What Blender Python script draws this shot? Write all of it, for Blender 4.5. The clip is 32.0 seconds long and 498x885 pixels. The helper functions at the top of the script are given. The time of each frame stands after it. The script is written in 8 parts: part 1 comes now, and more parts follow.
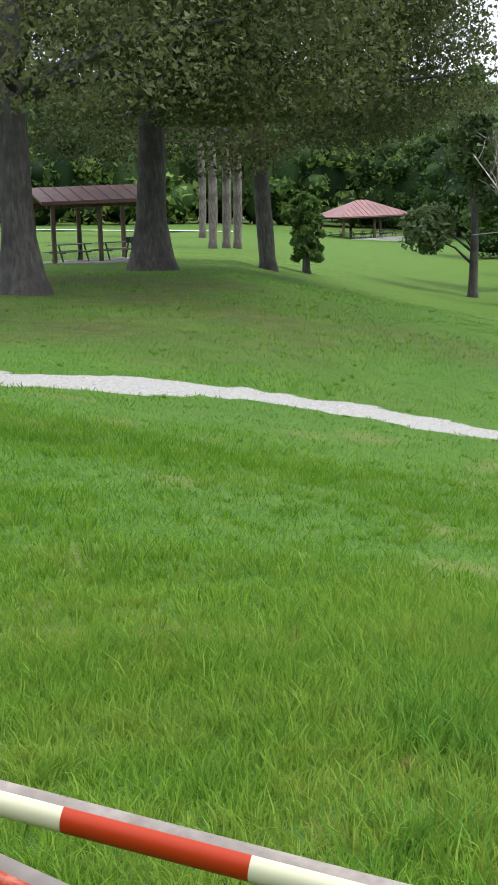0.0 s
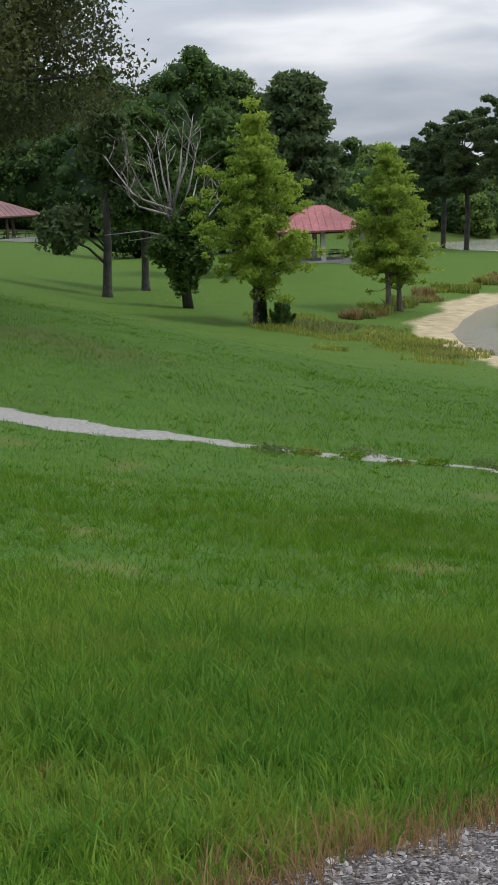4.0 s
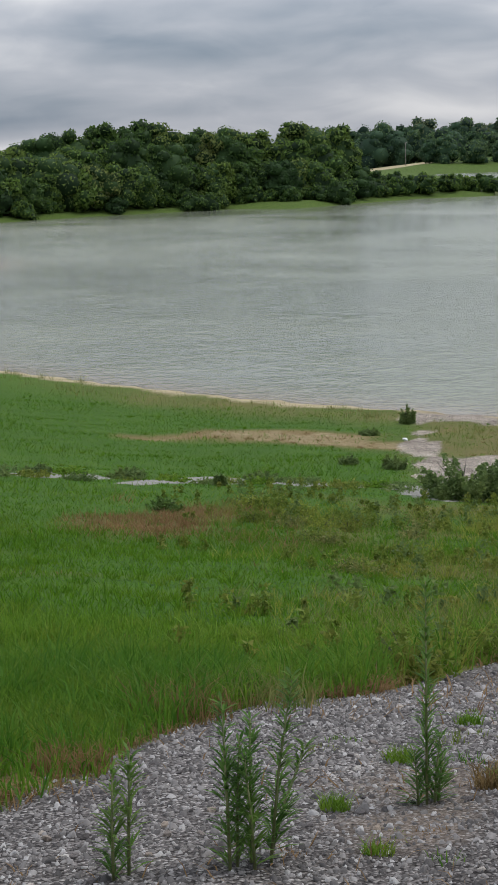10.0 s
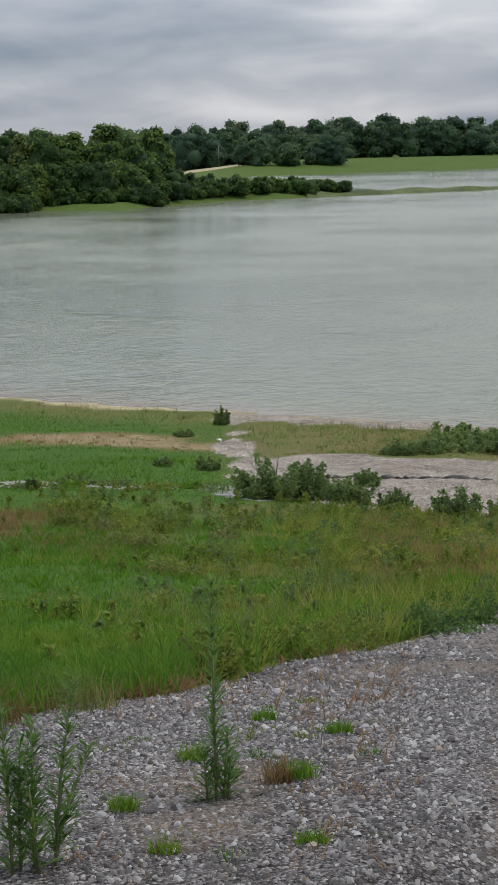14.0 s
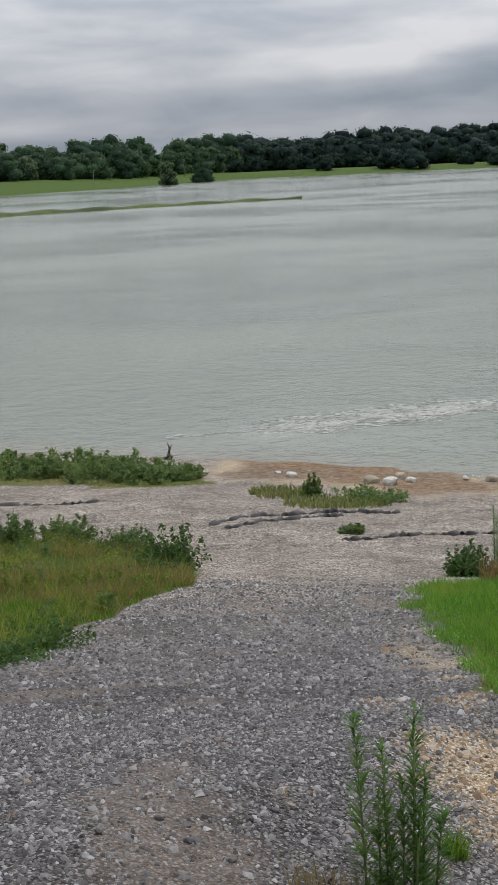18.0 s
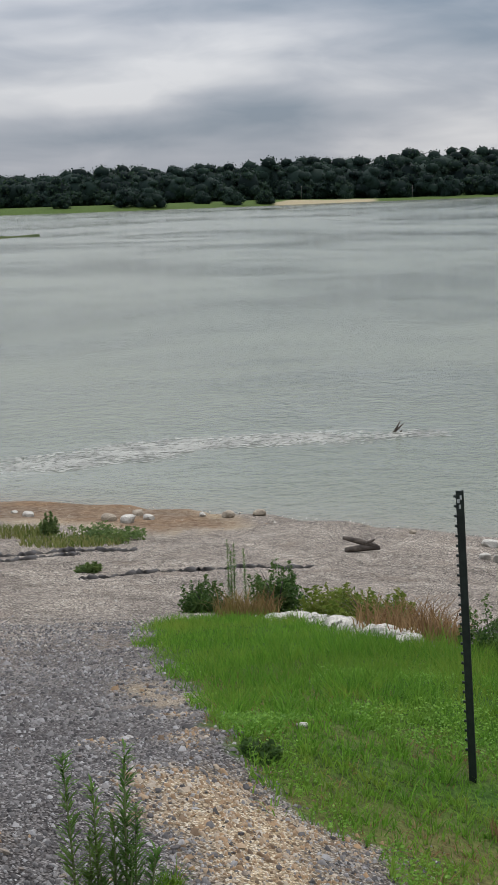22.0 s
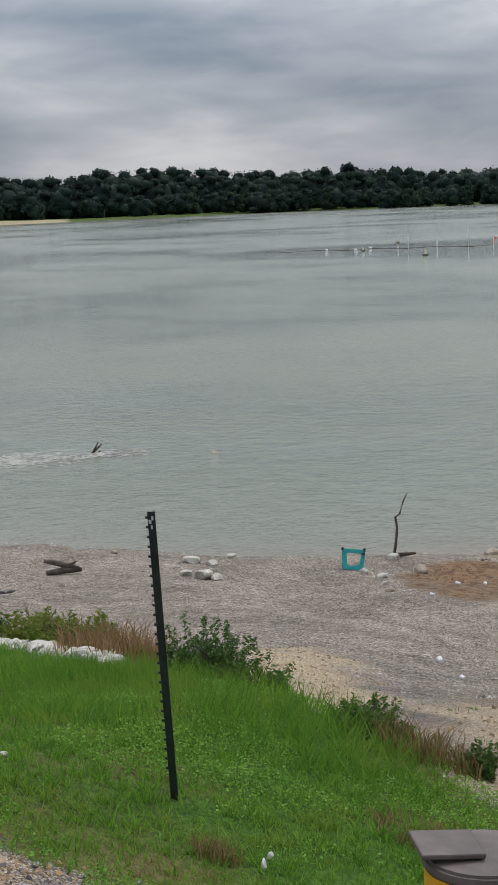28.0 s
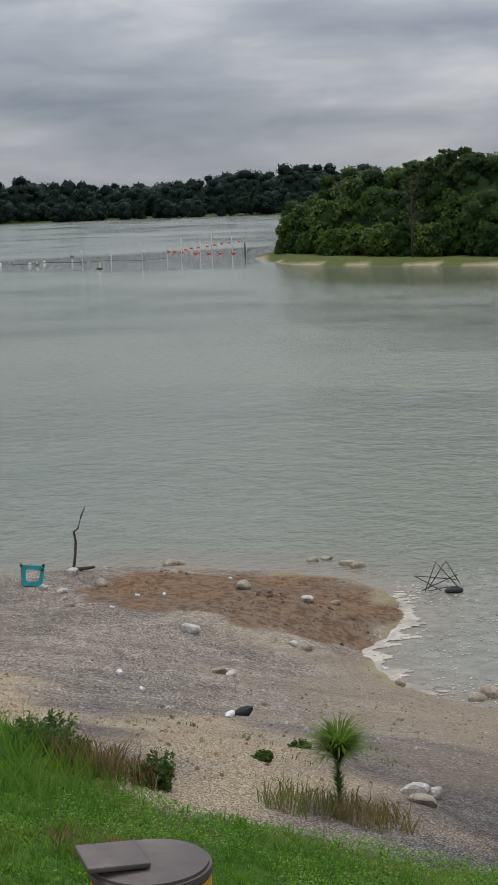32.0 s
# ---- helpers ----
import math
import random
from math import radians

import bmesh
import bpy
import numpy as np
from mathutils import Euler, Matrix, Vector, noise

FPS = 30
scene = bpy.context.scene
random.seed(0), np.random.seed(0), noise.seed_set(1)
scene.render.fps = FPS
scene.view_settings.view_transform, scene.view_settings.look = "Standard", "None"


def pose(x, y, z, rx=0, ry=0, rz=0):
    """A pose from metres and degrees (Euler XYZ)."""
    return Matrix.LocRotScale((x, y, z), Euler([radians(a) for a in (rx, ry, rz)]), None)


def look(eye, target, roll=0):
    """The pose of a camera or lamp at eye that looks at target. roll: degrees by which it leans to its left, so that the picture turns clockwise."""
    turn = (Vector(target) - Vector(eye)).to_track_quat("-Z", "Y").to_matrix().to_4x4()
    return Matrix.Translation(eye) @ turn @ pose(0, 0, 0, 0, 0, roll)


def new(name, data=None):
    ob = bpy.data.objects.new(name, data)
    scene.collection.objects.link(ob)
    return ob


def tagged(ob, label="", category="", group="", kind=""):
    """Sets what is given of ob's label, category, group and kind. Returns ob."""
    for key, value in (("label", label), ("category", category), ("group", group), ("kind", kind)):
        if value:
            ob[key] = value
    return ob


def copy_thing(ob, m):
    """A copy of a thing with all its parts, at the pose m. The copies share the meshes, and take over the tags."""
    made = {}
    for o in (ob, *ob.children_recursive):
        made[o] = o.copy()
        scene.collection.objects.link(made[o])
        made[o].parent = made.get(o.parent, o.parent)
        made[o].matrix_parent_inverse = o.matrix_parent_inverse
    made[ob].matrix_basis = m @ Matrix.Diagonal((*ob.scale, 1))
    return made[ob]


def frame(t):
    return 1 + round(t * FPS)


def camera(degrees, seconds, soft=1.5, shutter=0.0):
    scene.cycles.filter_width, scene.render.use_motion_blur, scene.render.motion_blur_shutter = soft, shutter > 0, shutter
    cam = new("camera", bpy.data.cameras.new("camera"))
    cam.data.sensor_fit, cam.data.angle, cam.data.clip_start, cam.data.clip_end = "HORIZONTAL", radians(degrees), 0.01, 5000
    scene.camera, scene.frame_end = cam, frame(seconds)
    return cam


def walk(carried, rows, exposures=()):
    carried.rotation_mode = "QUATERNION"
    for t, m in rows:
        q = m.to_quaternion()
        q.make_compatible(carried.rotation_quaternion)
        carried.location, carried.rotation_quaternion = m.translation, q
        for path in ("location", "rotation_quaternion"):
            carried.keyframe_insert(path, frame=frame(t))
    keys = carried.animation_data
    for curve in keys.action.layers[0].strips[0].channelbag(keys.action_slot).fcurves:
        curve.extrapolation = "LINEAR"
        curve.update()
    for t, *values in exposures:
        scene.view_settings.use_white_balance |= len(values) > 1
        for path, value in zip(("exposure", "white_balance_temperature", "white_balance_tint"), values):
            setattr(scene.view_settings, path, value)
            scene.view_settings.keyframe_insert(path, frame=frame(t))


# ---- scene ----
cam = camera(17.15, 32.0)
PATH = [
    (0.0, -0.071, 0.017, 9.582, 81.284, 2.203, -4.632),
    (0.5, -0.035, 0.000, 9.583, 81.499, 2.334, -5.336),
    (1.0, -0.011, 0.001, 9.568, 81.300, 2.345, -5.252),
    (1.5, 0.009, -0.002, 9.567, 80.819, 2.295, -6.408),
    (2.0, 0.012, 0.015, 9.570, 80.752, 2.196, -8.517),
    (2.5, 0.006, 0.022, 9.577, 80.722, 2.100, -10.722),
    (3.0, 0.003, 0.043, 9.580, 80.737, 2.047, -13.222),
    (3.5, -0.007, 0.023, 9.589, 80.798, 1.943, -15.470),
    (4.0, -0.016, 0.025, 9.587, 80.817, 2.160, -17.199),
    (4.5, -0.002, 0.033, 9.587, 81.113, 2.209, -19.558),
    (6.5, -0.110, 0.111, 9.588, 81.126, 1.636, -26.133),
    (7.0, -0.107, 0.115, 9.590, 80.913, 1.581, -27.422),
    (7.5, -0.109, 0.117, 9.594, 80.957, 1.548, -29.238),
    (8.0, -0.119, 0.116, 9.593, 80.803, 1.681, -31.867),
    (8.5, -0.118, 0.102, 9.596, 80.594, 1.873, -33.291),
    (9.0, -0.106, 0.059, 9.611, 80.665, 1.998, -33.578),
    (9.5, -0.088, 0.047, 9.611, 80.071, 1.983, -34.833),
    (10.0, -0.056, 0.061, 9.600, 79.919, 1.501, -37.881),
    (10.5, -0.038, 0.075, 9.590, 79.782, 1.260, -39.258),
    (11.0, -0.035, 0.075, 9.591, 79.776, 1.198, -40.306),
    (11.5, -0.027, 0.074, 9.586, 79.708, 1.366, -40.662),
    (12.0, -0.019, 0.070, 9.587, 79.667, 1.377, -41.111),
    (12.5, -0.017, 0.055, 9.591, 79.791, 1.496, -41.394),
    (13.0, -0.003, 0.044, 9.589, 79.982, 1.499, -41.657),
    (13.5, 0.016, 0.021, 9.586, 80.032, 1.387, -42.899),
    (14.0, 0.043, -0.008, 9.582, 79.839, 1.291, -44.236),
    (14.5, 0.060, -0.019, 9.591, 79.929, 1.062, -47.069),
    (15.0, 0.064, 0.006, 9.600, 80.301, 1.023, -50.358),
    (15.5, 0.083, 0.028, 9.594, 80.560, 2.315, -52.127),
    (17.5, -0.002, 0.089, 9.591, 80.174, 2.146, -58.898),
    (18.0, 0.009, 0.083, 9.592, 80.206, 2.381, -60.439),
    (18.5, 0.027, 0.053, 9.590, 80.425, 2.255, -61.657),
    (19.0, 0.045, 0.030, 9.590, 80.652, 2.221, -62.555),
    (19.5, 0.040, 0.010, 9.595, 80.518, 2.177, -63.664),
    (20.0, 0.034, 0.004, 9.602, 80.671, 1.996, -64.293),
    (20.5, 0.044, -0.004, 9.602, 80.847, 2.037, -65.282),
    (21.0, 0.045, -0.010, 9.599, 81.003, 1.883, -67.141),
    (21.5, 0.059, -0.015, 9.593, 81.172, 1.718, -68.165),
    (22.0, 0.068, -0.019, 9.588, 81.195, 1.702, -69.413),
    (22.5, 0.063, -0.024, 9.593, 81.339, 1.577, -70.702),
    (23.0, 0.063, -0.031, 9.592, 81.469, 1.619, -71.132),
    (23.5, 0.058, -0.037, 9.594, 81.519, 1.645, -71.423),
    (24.0, 0.046, -0.043, 9.602, 81.520, 1.786, -71.658),
    (24.5, 0.061, -0.040, 9.598, 81.575, 1.792, -71.804),
    (26.5, 0.053, -0.051, 9.610, 81.678, 2.156, -75.355),
    (27.0, 0.050, -0.056, 9.611, 81.537, 2.008, -76.911),
    (27.5, 0.052, -0.063, 9.609, 81.598, 2.082, -78.306),
    (28.0, 0.053, -0.081, 9.609, 81.538, 2.106, -79.975),
    (28.5, 0.053, -0.095, 9.610, 81.292, 2.253, -81.400),
    (29.0, 0.065, -0.105, 9.600, 81.112, 2.044, -83.162),
    (29.5, 0.053, -0.110, 9.611, 81.196, 1.855, -84.522),
    (30.0, 0.042, -0.113, 9.618, 81.415, 1.745, -85.468),
    (30.5, 0.033, -0.122, 9.626, 81.427, 1.682, -86.354),
    (31.0, 0.028, -0.145, 9.625, 81.507, 1.595, -88.185),
    (31.5, 0.006, -0.161, 9.630, 81.547, 1.998, -89.982),
    (32.0, 0.001, -0.163, 9.629, 81.617, 1.924, -91.162),
]
EXPOSURES = [(0.0, 1.25), (1.5, 1.25), (2.5, 0.95), (3.5, 0.45), (4.5, 0.28), (7.0, 0.06), (10.0, 0.08), (14.0, 0.05), (18.0, -0.02), (24.0, -0.02), (28.0, -0.14), (32.0, -0.3)]
walk(cam, [(r[0], pose(*r[1:])) for r in PATH], EXPOSURES)

# ---- world, sun ----
def deg_dir(az, el):
    a, e = radians(az), radians(el)
    return Vector((math.sin(a) * math.cos(e), math.cos(a) * math.cos(e), math.sin(e)))


SUN_AZ, SUN_EL = 104.0, 60.0
world = bpy.data.worlds.new("overcast_sky")
scene.world = world
world.use_nodes = True
wt = world.node_tree
wn, wl = wt.nodes, wt.links
wn.clear()
w_out = wn.new("ShaderNodeOutputWorld")
w_bg = wn.new("ShaderNodeBackground")
w_sky = wn.new("ShaderNodeTexSky")
w_sky.sky_type = "NISHITA"
w_sky.sun_disc = False
w_sky.sun_elevation, w_sky.sun_rotation = radians(SUN_EL), radians(SUN_AZ)
w_scale = wn.new("ShaderNodeVectorMath")
w_scale.operation = "SCALE"
w_scale.inputs["Scale"].default_value = 0.09
wl.new(w_sky.outputs[0], w_scale.inputs[0])
# cloud deck: long flat banks, drawn out along the horizon, with paler tops and slate undersides
w_tc = wn.new("ShaderNodeTexCoord")
w_sep = wn.new("ShaderNodeSeparateXYZ")
wl.new(w_tc.outputs["Generated"], w_sep.inputs[0])


def w_math(op, a, b):
    n = wn.new("ShaderNodeMath")
    n.operation = op
    for k, v in enumerate((a, b)):
        if isinstance(v, (int, float)):
            n.inputs[k].default_value = v
        else:
            wl.new(v, n.inputs[k])
    return n.outputs[0]


def w_noise(scale, detail, rough, dist, off):
    m = wn.new("ShaderNodeMapping")
    m.inputs["Location"].default_value = off
    m.inputs["Scale"].default_value = scale
    wl.new(w_tc.outputs["Generated"], m.inputs[0])
    n = wn.new("ShaderNodeTexNoise")
    n.inputs["Scale"].default_value = 1.0
    n.inputs["Detail"].default_value = detail
    n.inputs["Roughness"].default_value = rough
    n.inputs["Distortion"].default_value = dist
    wl.new(m.outputs[0], n.inputs["Vector"])
    return n.outputs["Fac"]


BANKS, PUFFS = (4.2, 4.2, 21.0), (13.0, 13.0, 44.0)
w_a, w_b = w_noise(BANKS, 3.6, 0.44, 0.25, (3.1, 1.7, 0.4)), w_noise(BANKS, 3.6, 0.44, 0.25, (3.1, 1.7, 0.72))
w_p = w_noise(PUFFS, 4.0, 0.55, 0.5, (9.0, 4.0, 2.0))
w_mixn = w_math("ADD", w_math("MULTIPLY", w_a, 0.74), w_math("MULTIPLY", w_p, 0.26))
w_mixn = w_math("ADD", w_mixn, w_math("MULTIPLY", w_math("SUBTRACT", w_a, w_b), 0.36))
# the deck thickens and turns slate-grey low over the horizon
w_low = w_math("MAXIMUM", w_math("SUBTRACT", 1.0, w_math("MULTIPLY", w_math("MAXIMUM", w_sep.outputs["Z"], 0.0), 14.0)), 0.0)
w_mixn = w_math("SUBTRACT", w_mixn, w_math("MULTIPLY", w_low, 0.055))
w_ramp = wn.new("ShaderNodeValToRGB")
cr = w_ramp.color_ramp
cr.elements[0].position, cr.elements[0].color = 0.30, (0.205, 0.250, 0.318, 1)
cr.elements[1].position, cr.elements[1].color = 0.67, (0.63, 0.635, 0.665, 1)
e = cr.elements.new(0.50)
e.color = (0.395, 0.418, 0.475, 1)
wl.new(w_mixn, w_ramp.inputs[0])
w_mix = wn.new("ShaderNodeMix")
w_mix.data_type = "RGBA"
w_mix.inputs["Factor"].default_value = 0.9
wl.new(w_scale.outputs[0], w_mix.inputs["A"])
wl.new(w_ramp.outputs[0], w_mix.inputs["B"])
wl.new(w_mix.outputs["Result"], w_bg.inputs["Color"])
# an overcast dome is three times as bright overhead as at the horizon
wl.new(w_math("ADD", 1.0, w_math("MULTIPLY", w_math("MAXIMUM", w_sep.outputs["Z"], 0.0), 2.1)), w_bg.inputs["Strength"])
wl.new(w_bg.outputs[0], w_out.inputs[0])

sun = bpy.data.lights.new("sun", "SUN")
sun.energy, sun.angle, sun.color = 1.4, radians(14), (1.0, 0.97, 0.92)
sun_ob = new("sun", sun)
sun_ob.matrix_world = look(deg_dir(SUN_AZ, SUN_EL) * 400, (0, 0, 0))


# ---- small helpers ----
def polar(az, d, z=0.0):
    a = radians(az)
    return Vector((d * math.sin(a), d * math.cos(a), z))


def mesh_from(name, verts, faces, mat=None, smooth=False):
    """A mesh from arrays: verts (n, 3), faces (m, k) with k corners each."""
    verts = np.asarray(verts, dtype=np.float32).reshape(-1, 3)
    faces = np.asarray(faces, dtype=np.int32)
    k = faces.shape[1]
    me = bpy.data.meshes.new(name)
    me.vertices.add(len(verts))
    me.vertices.foreach_set("co", verts.ravel())
    me.loops.add(faces.size)
    me.loops.foreach_set("vertex_index", faces.ravel())
    me.polygons.add(len(faces))
    me.polygons.foreach_set("loop_start", np.arange(0, faces.size, k, dtype=np.int32))
    if smooth:
        me.polygons.foreach_set("use_smooth", np.ones(len(faces), dtype=bool))
    if mat:
        me.materials.append(mat)
    me.update(calc_edges=True)
    return me


def child(name, me, parent, label="", m=None):
    ob = new(name, me)
    ob.parent = parent
    if m is not None:
        ob.matrix_basis = m
    return tagged(ob, label)


def part(name, bm, material, parent, label="", smooth=False):
    me = bpy.data.meshes.new(name)
    bm.to_mesh(me)
    bm.free()
    if smooth:
        me.polygons.foreach_set("use_smooth", np.ones(len(me.polygons), dtype=bool))
    me.materials.append(material)
    return child(name, me, parent, label)


def box(bm, size, at=(0, 0, 0), rot=(0, 0, 0), bevel=0.0):
    m = pose(*at, *rot) @ Matrix.Diagonal((*size, 1))
    r = bmesh.ops.create_cube(bm, size=1.0, matrix=m)
    if bevel:
        es = list({e for v in r["verts"] for e in v.link_edges})
        bmesh.ops.bevel(bm, geom=es, offset=bevel, segments=2, profile=0.5, affect="EDGES")


def tube_arrays(path, radii, sides=8, cap=True):
    """A tapered tube along a list of points."""
    path = [Vector(p) for p in path]
    vs, fs = [], []
    n = len(path)
    for i, p in enumerate(path):
        d = (path[min(i + 1, n - 1)] - path[max(i - 1, 0)]).normalized()
        a = d.orthogonal().normalized() if abs(d.z) < 0.9 else Vector((1, 0, 0)).cross(d).normalized()
        b = d.cross(a)
        for k in range(sides):
            t = 2 * math.pi * k / sides
            vs.append(p + (a * math.cos(t) + b * math.sin(t)) * radii[i])
    for i in range(n - 1):
        for k in range(sides):
            k2 = (k + 1) % sides
            fs.append((i * sides + k, i * sides + k2, (i + 1) * sides + k2, (i + 1) * sides + k))
    if cap:
        for i0 in (0, (n - 1) * sides):
            c = len(vs)
            vs.append(path[0] if i0 == 0 else path[-1])
            for k in range(sides):
                k2 = (k + 1) % sides
                fs.append((c, i0 + k2, i0 + k, i0 + k) if i0 == 0 else (c, i0 + k, i0 + k2, i0 + k2))
    return vs, fs


def tubes_mesh(name, tubes, mat, smooth=True):
    bm = bmesh.new()
    for path, radii, sides in tubes:
        vs, fs = tube_arrays(path, radii, sides)
        bv = [bm.verts.new(v) for v in vs]
        for f in fs:
            try:
                bm.faces.new([bv[i] for i in dict.fromkeys(f)])
            except ValueError:
                pass
    me = bpy.data.meshes.new(name)
    bm.to_mesh(me)
    bm.free()
    if smooth:
        me.polygons.foreach_set("use_smooth", np.ones(len(me.polygons), dtype=bool))
    me.materials.append(mat)
    return me


# ---- materials ----
def material(name):
    m = bpy.data.materials.new(name)
    m.use_nodes = True
    nt = m.node_tree
    b = nt.nodes["Principled BSDF"]
    return m, nt, b


def nd(nt, kind, **inputs):
    n = nt.nodes.new(kind)
    for k, v in inputs.items():
        n.inputs[k.replace("_", " ")].default_value = v
    return n


def noise_fac(nt, scale, detail=4.0, rough=0.55, vec=None, dist=0.0, stretch=None):
    n = nd(nt, "ShaderNodeTexNoise", Scale=scale, Detail=detail, Roughness=rough, Distortion=dist)
    if vec is None:
        vec = nt.nodes.new("ShaderNodeNewGeometry").outputs["Position"]
    if stretch:
        mp = nt.nodes.new("ShaderNodeMapping")
        mp.inputs["Scale"].default_value = stretch
        nt.links.new(vec, mp.inputs[0])
        vec = mp.outputs[0]
    nt.links.new(vec, n.inputs["Vector"])
    return n.outputs["Fac"]


def ramp(nt, fac, stops):
    r = nt.nodes.new("ShaderNodeValToRGB")
    els = r.color_ramp.elements
    for i, (p, c) in enumerate(stops):
        e = els[i] if i < 2 else els.new(p)
        e.position, e.color = p, (*c, 1)
    nt.links.new(fac, r.inputs[0])
    return r.outputs[0]


def mix(nt, fac, a, b, blend="MIX"):
    n = nt.nodes.new("ShaderNodeMix")
    n.data_type, n.blend_type = "RGBA", blend
    for sock, v in (("Factor", fac), ("A", a), ("B", b)):
        if isinstance(v, tuple):
            n.inputs[sock].default_value = (*v, 1)
        elif isinstance(v, (int, float)):
            n.inputs[sock].default_value = v
        else:
            nt.links.new(v, n.inputs[sock])
    return n.outputs["Result"]


def calc(nt, op, a, b=0.0, c=None):
    n = nt.nodes.new("ShaderNodeMath")
    n.operation = op
    for i, v in enumerate((a, b) if c is None else (a, b, c)):
        if isinstance(v, (int, float)):
            n.inputs[i].default_value = v
        else:
            nt.links.new(v, n.inputs[i])
    return n.outputs[0]


def bump(nt, bsdf, height, strength, distance):
    b = nd(nt, "ShaderNodeBump", Strength=strength, Distance=distance)
    nt.links.new(height, b.inputs["Height"])
    nt.links.new(b.outputs[0], bsdf.inputs["Normal"])


def attr(nt, name):
    a = nt.nodes.new("ShaderNodeAttribute")
    a.attribute_name = name
    return a.outputs["Fac"]


def mat_plain(name, c1, c2, scale, rough, bump_s=0.2, bump_d=0.01, metal=0.0, stretch=None, spread=(0.35, 0.65)):
    """A surface with two tones of grain, blotches at a larger scale, and fine relief."""
    m, nt, b = material(name)
    co = nt.nodes.new("ShaderNodeTexCoord").outputs["Object"]
    f = noise_fac(nt, scale, 6, 0.6, co, 0.2, stretch)
    col = ramp(nt, f, [(spread[0], c1), (spread[1], c2)])
    big = noise_fac(nt, scale * 0.12, 3, 0.5, co)
    dark = tuple(v * 0.72 for v in c1)
    col = mix(nt, ramp_fac(nt, big, 0.45, 0.7), col, dark)
    nt.links.new(col, b.inputs["Base Color"])
    b.inputs["Roughness"].default_value = rough
    b.inputs["Metallic"].default_value = metal
    bump(nt, b, f, bump_s, bump_d)
    return m


def ramp_fac(nt, f, lo, hi):
    n = nt.nodes.new("ShaderNodeMapRange")
    n.inputs["From Min"].default_value, n.inputs["From Max"].default_value = lo, hi
    nt.links.new(f, n.inputs["Value"])
    return n.outputs["Result"]


def mat_leaf(name, dark, light, hue=0.0, big=0.25, rough=0.55, trans=0.45):
    """Foliage: a tone for each leaf, a slow drift over the crown, light through the blade."""
    m, nt, b = material(name)
    g = nt.nodes.new("ShaderNodeNewGeometry")
    col = mix(nt, g.outputs["Random Per Island"], dark, light)
    f = noise_fac(nt, big, 3, 0.6, g.outputs["Position"])
    yel = (light[0] * 1.35, light[1] * 1.1, light[2] * 0.8)
    col = mix(nt, calc(nt, "MULTIPLY", ramp_fac(nt, f, 0.45, 0.75), 0.4), col, yel)
    oi = nt.nodes.new("ShaderNodeObjectInfo")
    col = mix(nt, calc(nt, "MULTIPLY", oi.outputs["Random"], 0.35), col, tuple(v * 0.6 for v in dark))
    nt.links.new(col, b.inputs["Base Color"])
    b.inputs["Roughness"].default_value = rough
    b.inputs["Specular IOR Level"].default_value = 0.18
    t = nt.nodes.new("ShaderNodeBsdfTranslucent")
    nt.links.new(col, t.inputs["Color"])
    ms = nt.nodes.new("ShaderNodeMixShader")
    ms.inputs[0].default_value = trans
    nt.links.new(b.outputs[0], ms.inputs[1])
    nt.links.new(t.outputs[0], ms.inputs[2])
    nt.links.new(ms.outputs[0], nt.nodes["Material Output"].inputs["Surface"])
    return m


MAT_BARK = mat_plain("bark_grey_brown", (0.026, 0.024, 0.020), (0.074, 0.068, 0.056), 9.0, 0.9, 0.9, 0.04, stretch=(1, 1, 0.22))
MAT_BARK_PALE = mat_plain("bark_pale", (0.065, 0.056, 0.046), (0.165, 0.145, 0.122), 8.0, 0.9, 0.7, 0.03, stretch=(1, 1, 0.25))
MAT_DEADWOOD = mat_plain("dead_wood_grey", (0.16, 0.145, 0.13), (0.38, 0.355, 0.33), 7.0, 0.9, 0.5, 0.02, stretch=(1, 1, 0.2))
LEAF_OAK = mat_leaf("leaf_oak", (0.026, 0.042, 0.014), (0.112, 0.130, 0.046))
LEAF_PINE = mat_leaf("needles_pine", (0.050, 0.088, 0.036), (0.130, 0.185, 0.074))
LEAF_CYPRESS = mat_leaf("leaf_cypress", (0.19, 0.30, 0.040), (0.40, 0.52, 0.090), trans=0.6)
LEAF_WOOD = mat_leaf("leaf_woods", (0.048, 0.098, 0.026), (0.112, 0.182, 0.046), big=0.05)


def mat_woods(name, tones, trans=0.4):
    """Woodland canopy: a green of its own for each tree, the darkest for its shaded hearts, and a shade of it for each
    spray.
    """
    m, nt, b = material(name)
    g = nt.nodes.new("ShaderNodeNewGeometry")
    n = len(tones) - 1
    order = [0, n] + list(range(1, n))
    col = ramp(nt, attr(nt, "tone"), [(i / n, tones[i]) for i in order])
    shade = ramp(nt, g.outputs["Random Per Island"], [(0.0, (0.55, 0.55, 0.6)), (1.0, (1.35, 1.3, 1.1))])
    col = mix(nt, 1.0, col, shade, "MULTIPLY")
    nt.links.new(col, b.inputs["Base Color"])
    b.inputs["Roughness"].default_value = 0.6
    b.inputs["Specular IOR Level"].default_value = 0.12
    t = nt.nodes.new("ShaderNodeBsdfTranslucent")
    nt.links.new(col, t.inputs["Color"])
    ms = nt.nodes.new("ShaderNodeMixShader")
    ms.inputs[0].default_value = trans
    nt.links.new(b.outputs[0], ms.inputs[1])
    nt.links.new(t.outputs[0], ms.inputs[2])
    nt.links.new(ms.outputs[0], nt.nodes["Material Output"].inputs["Surface"])
    return m


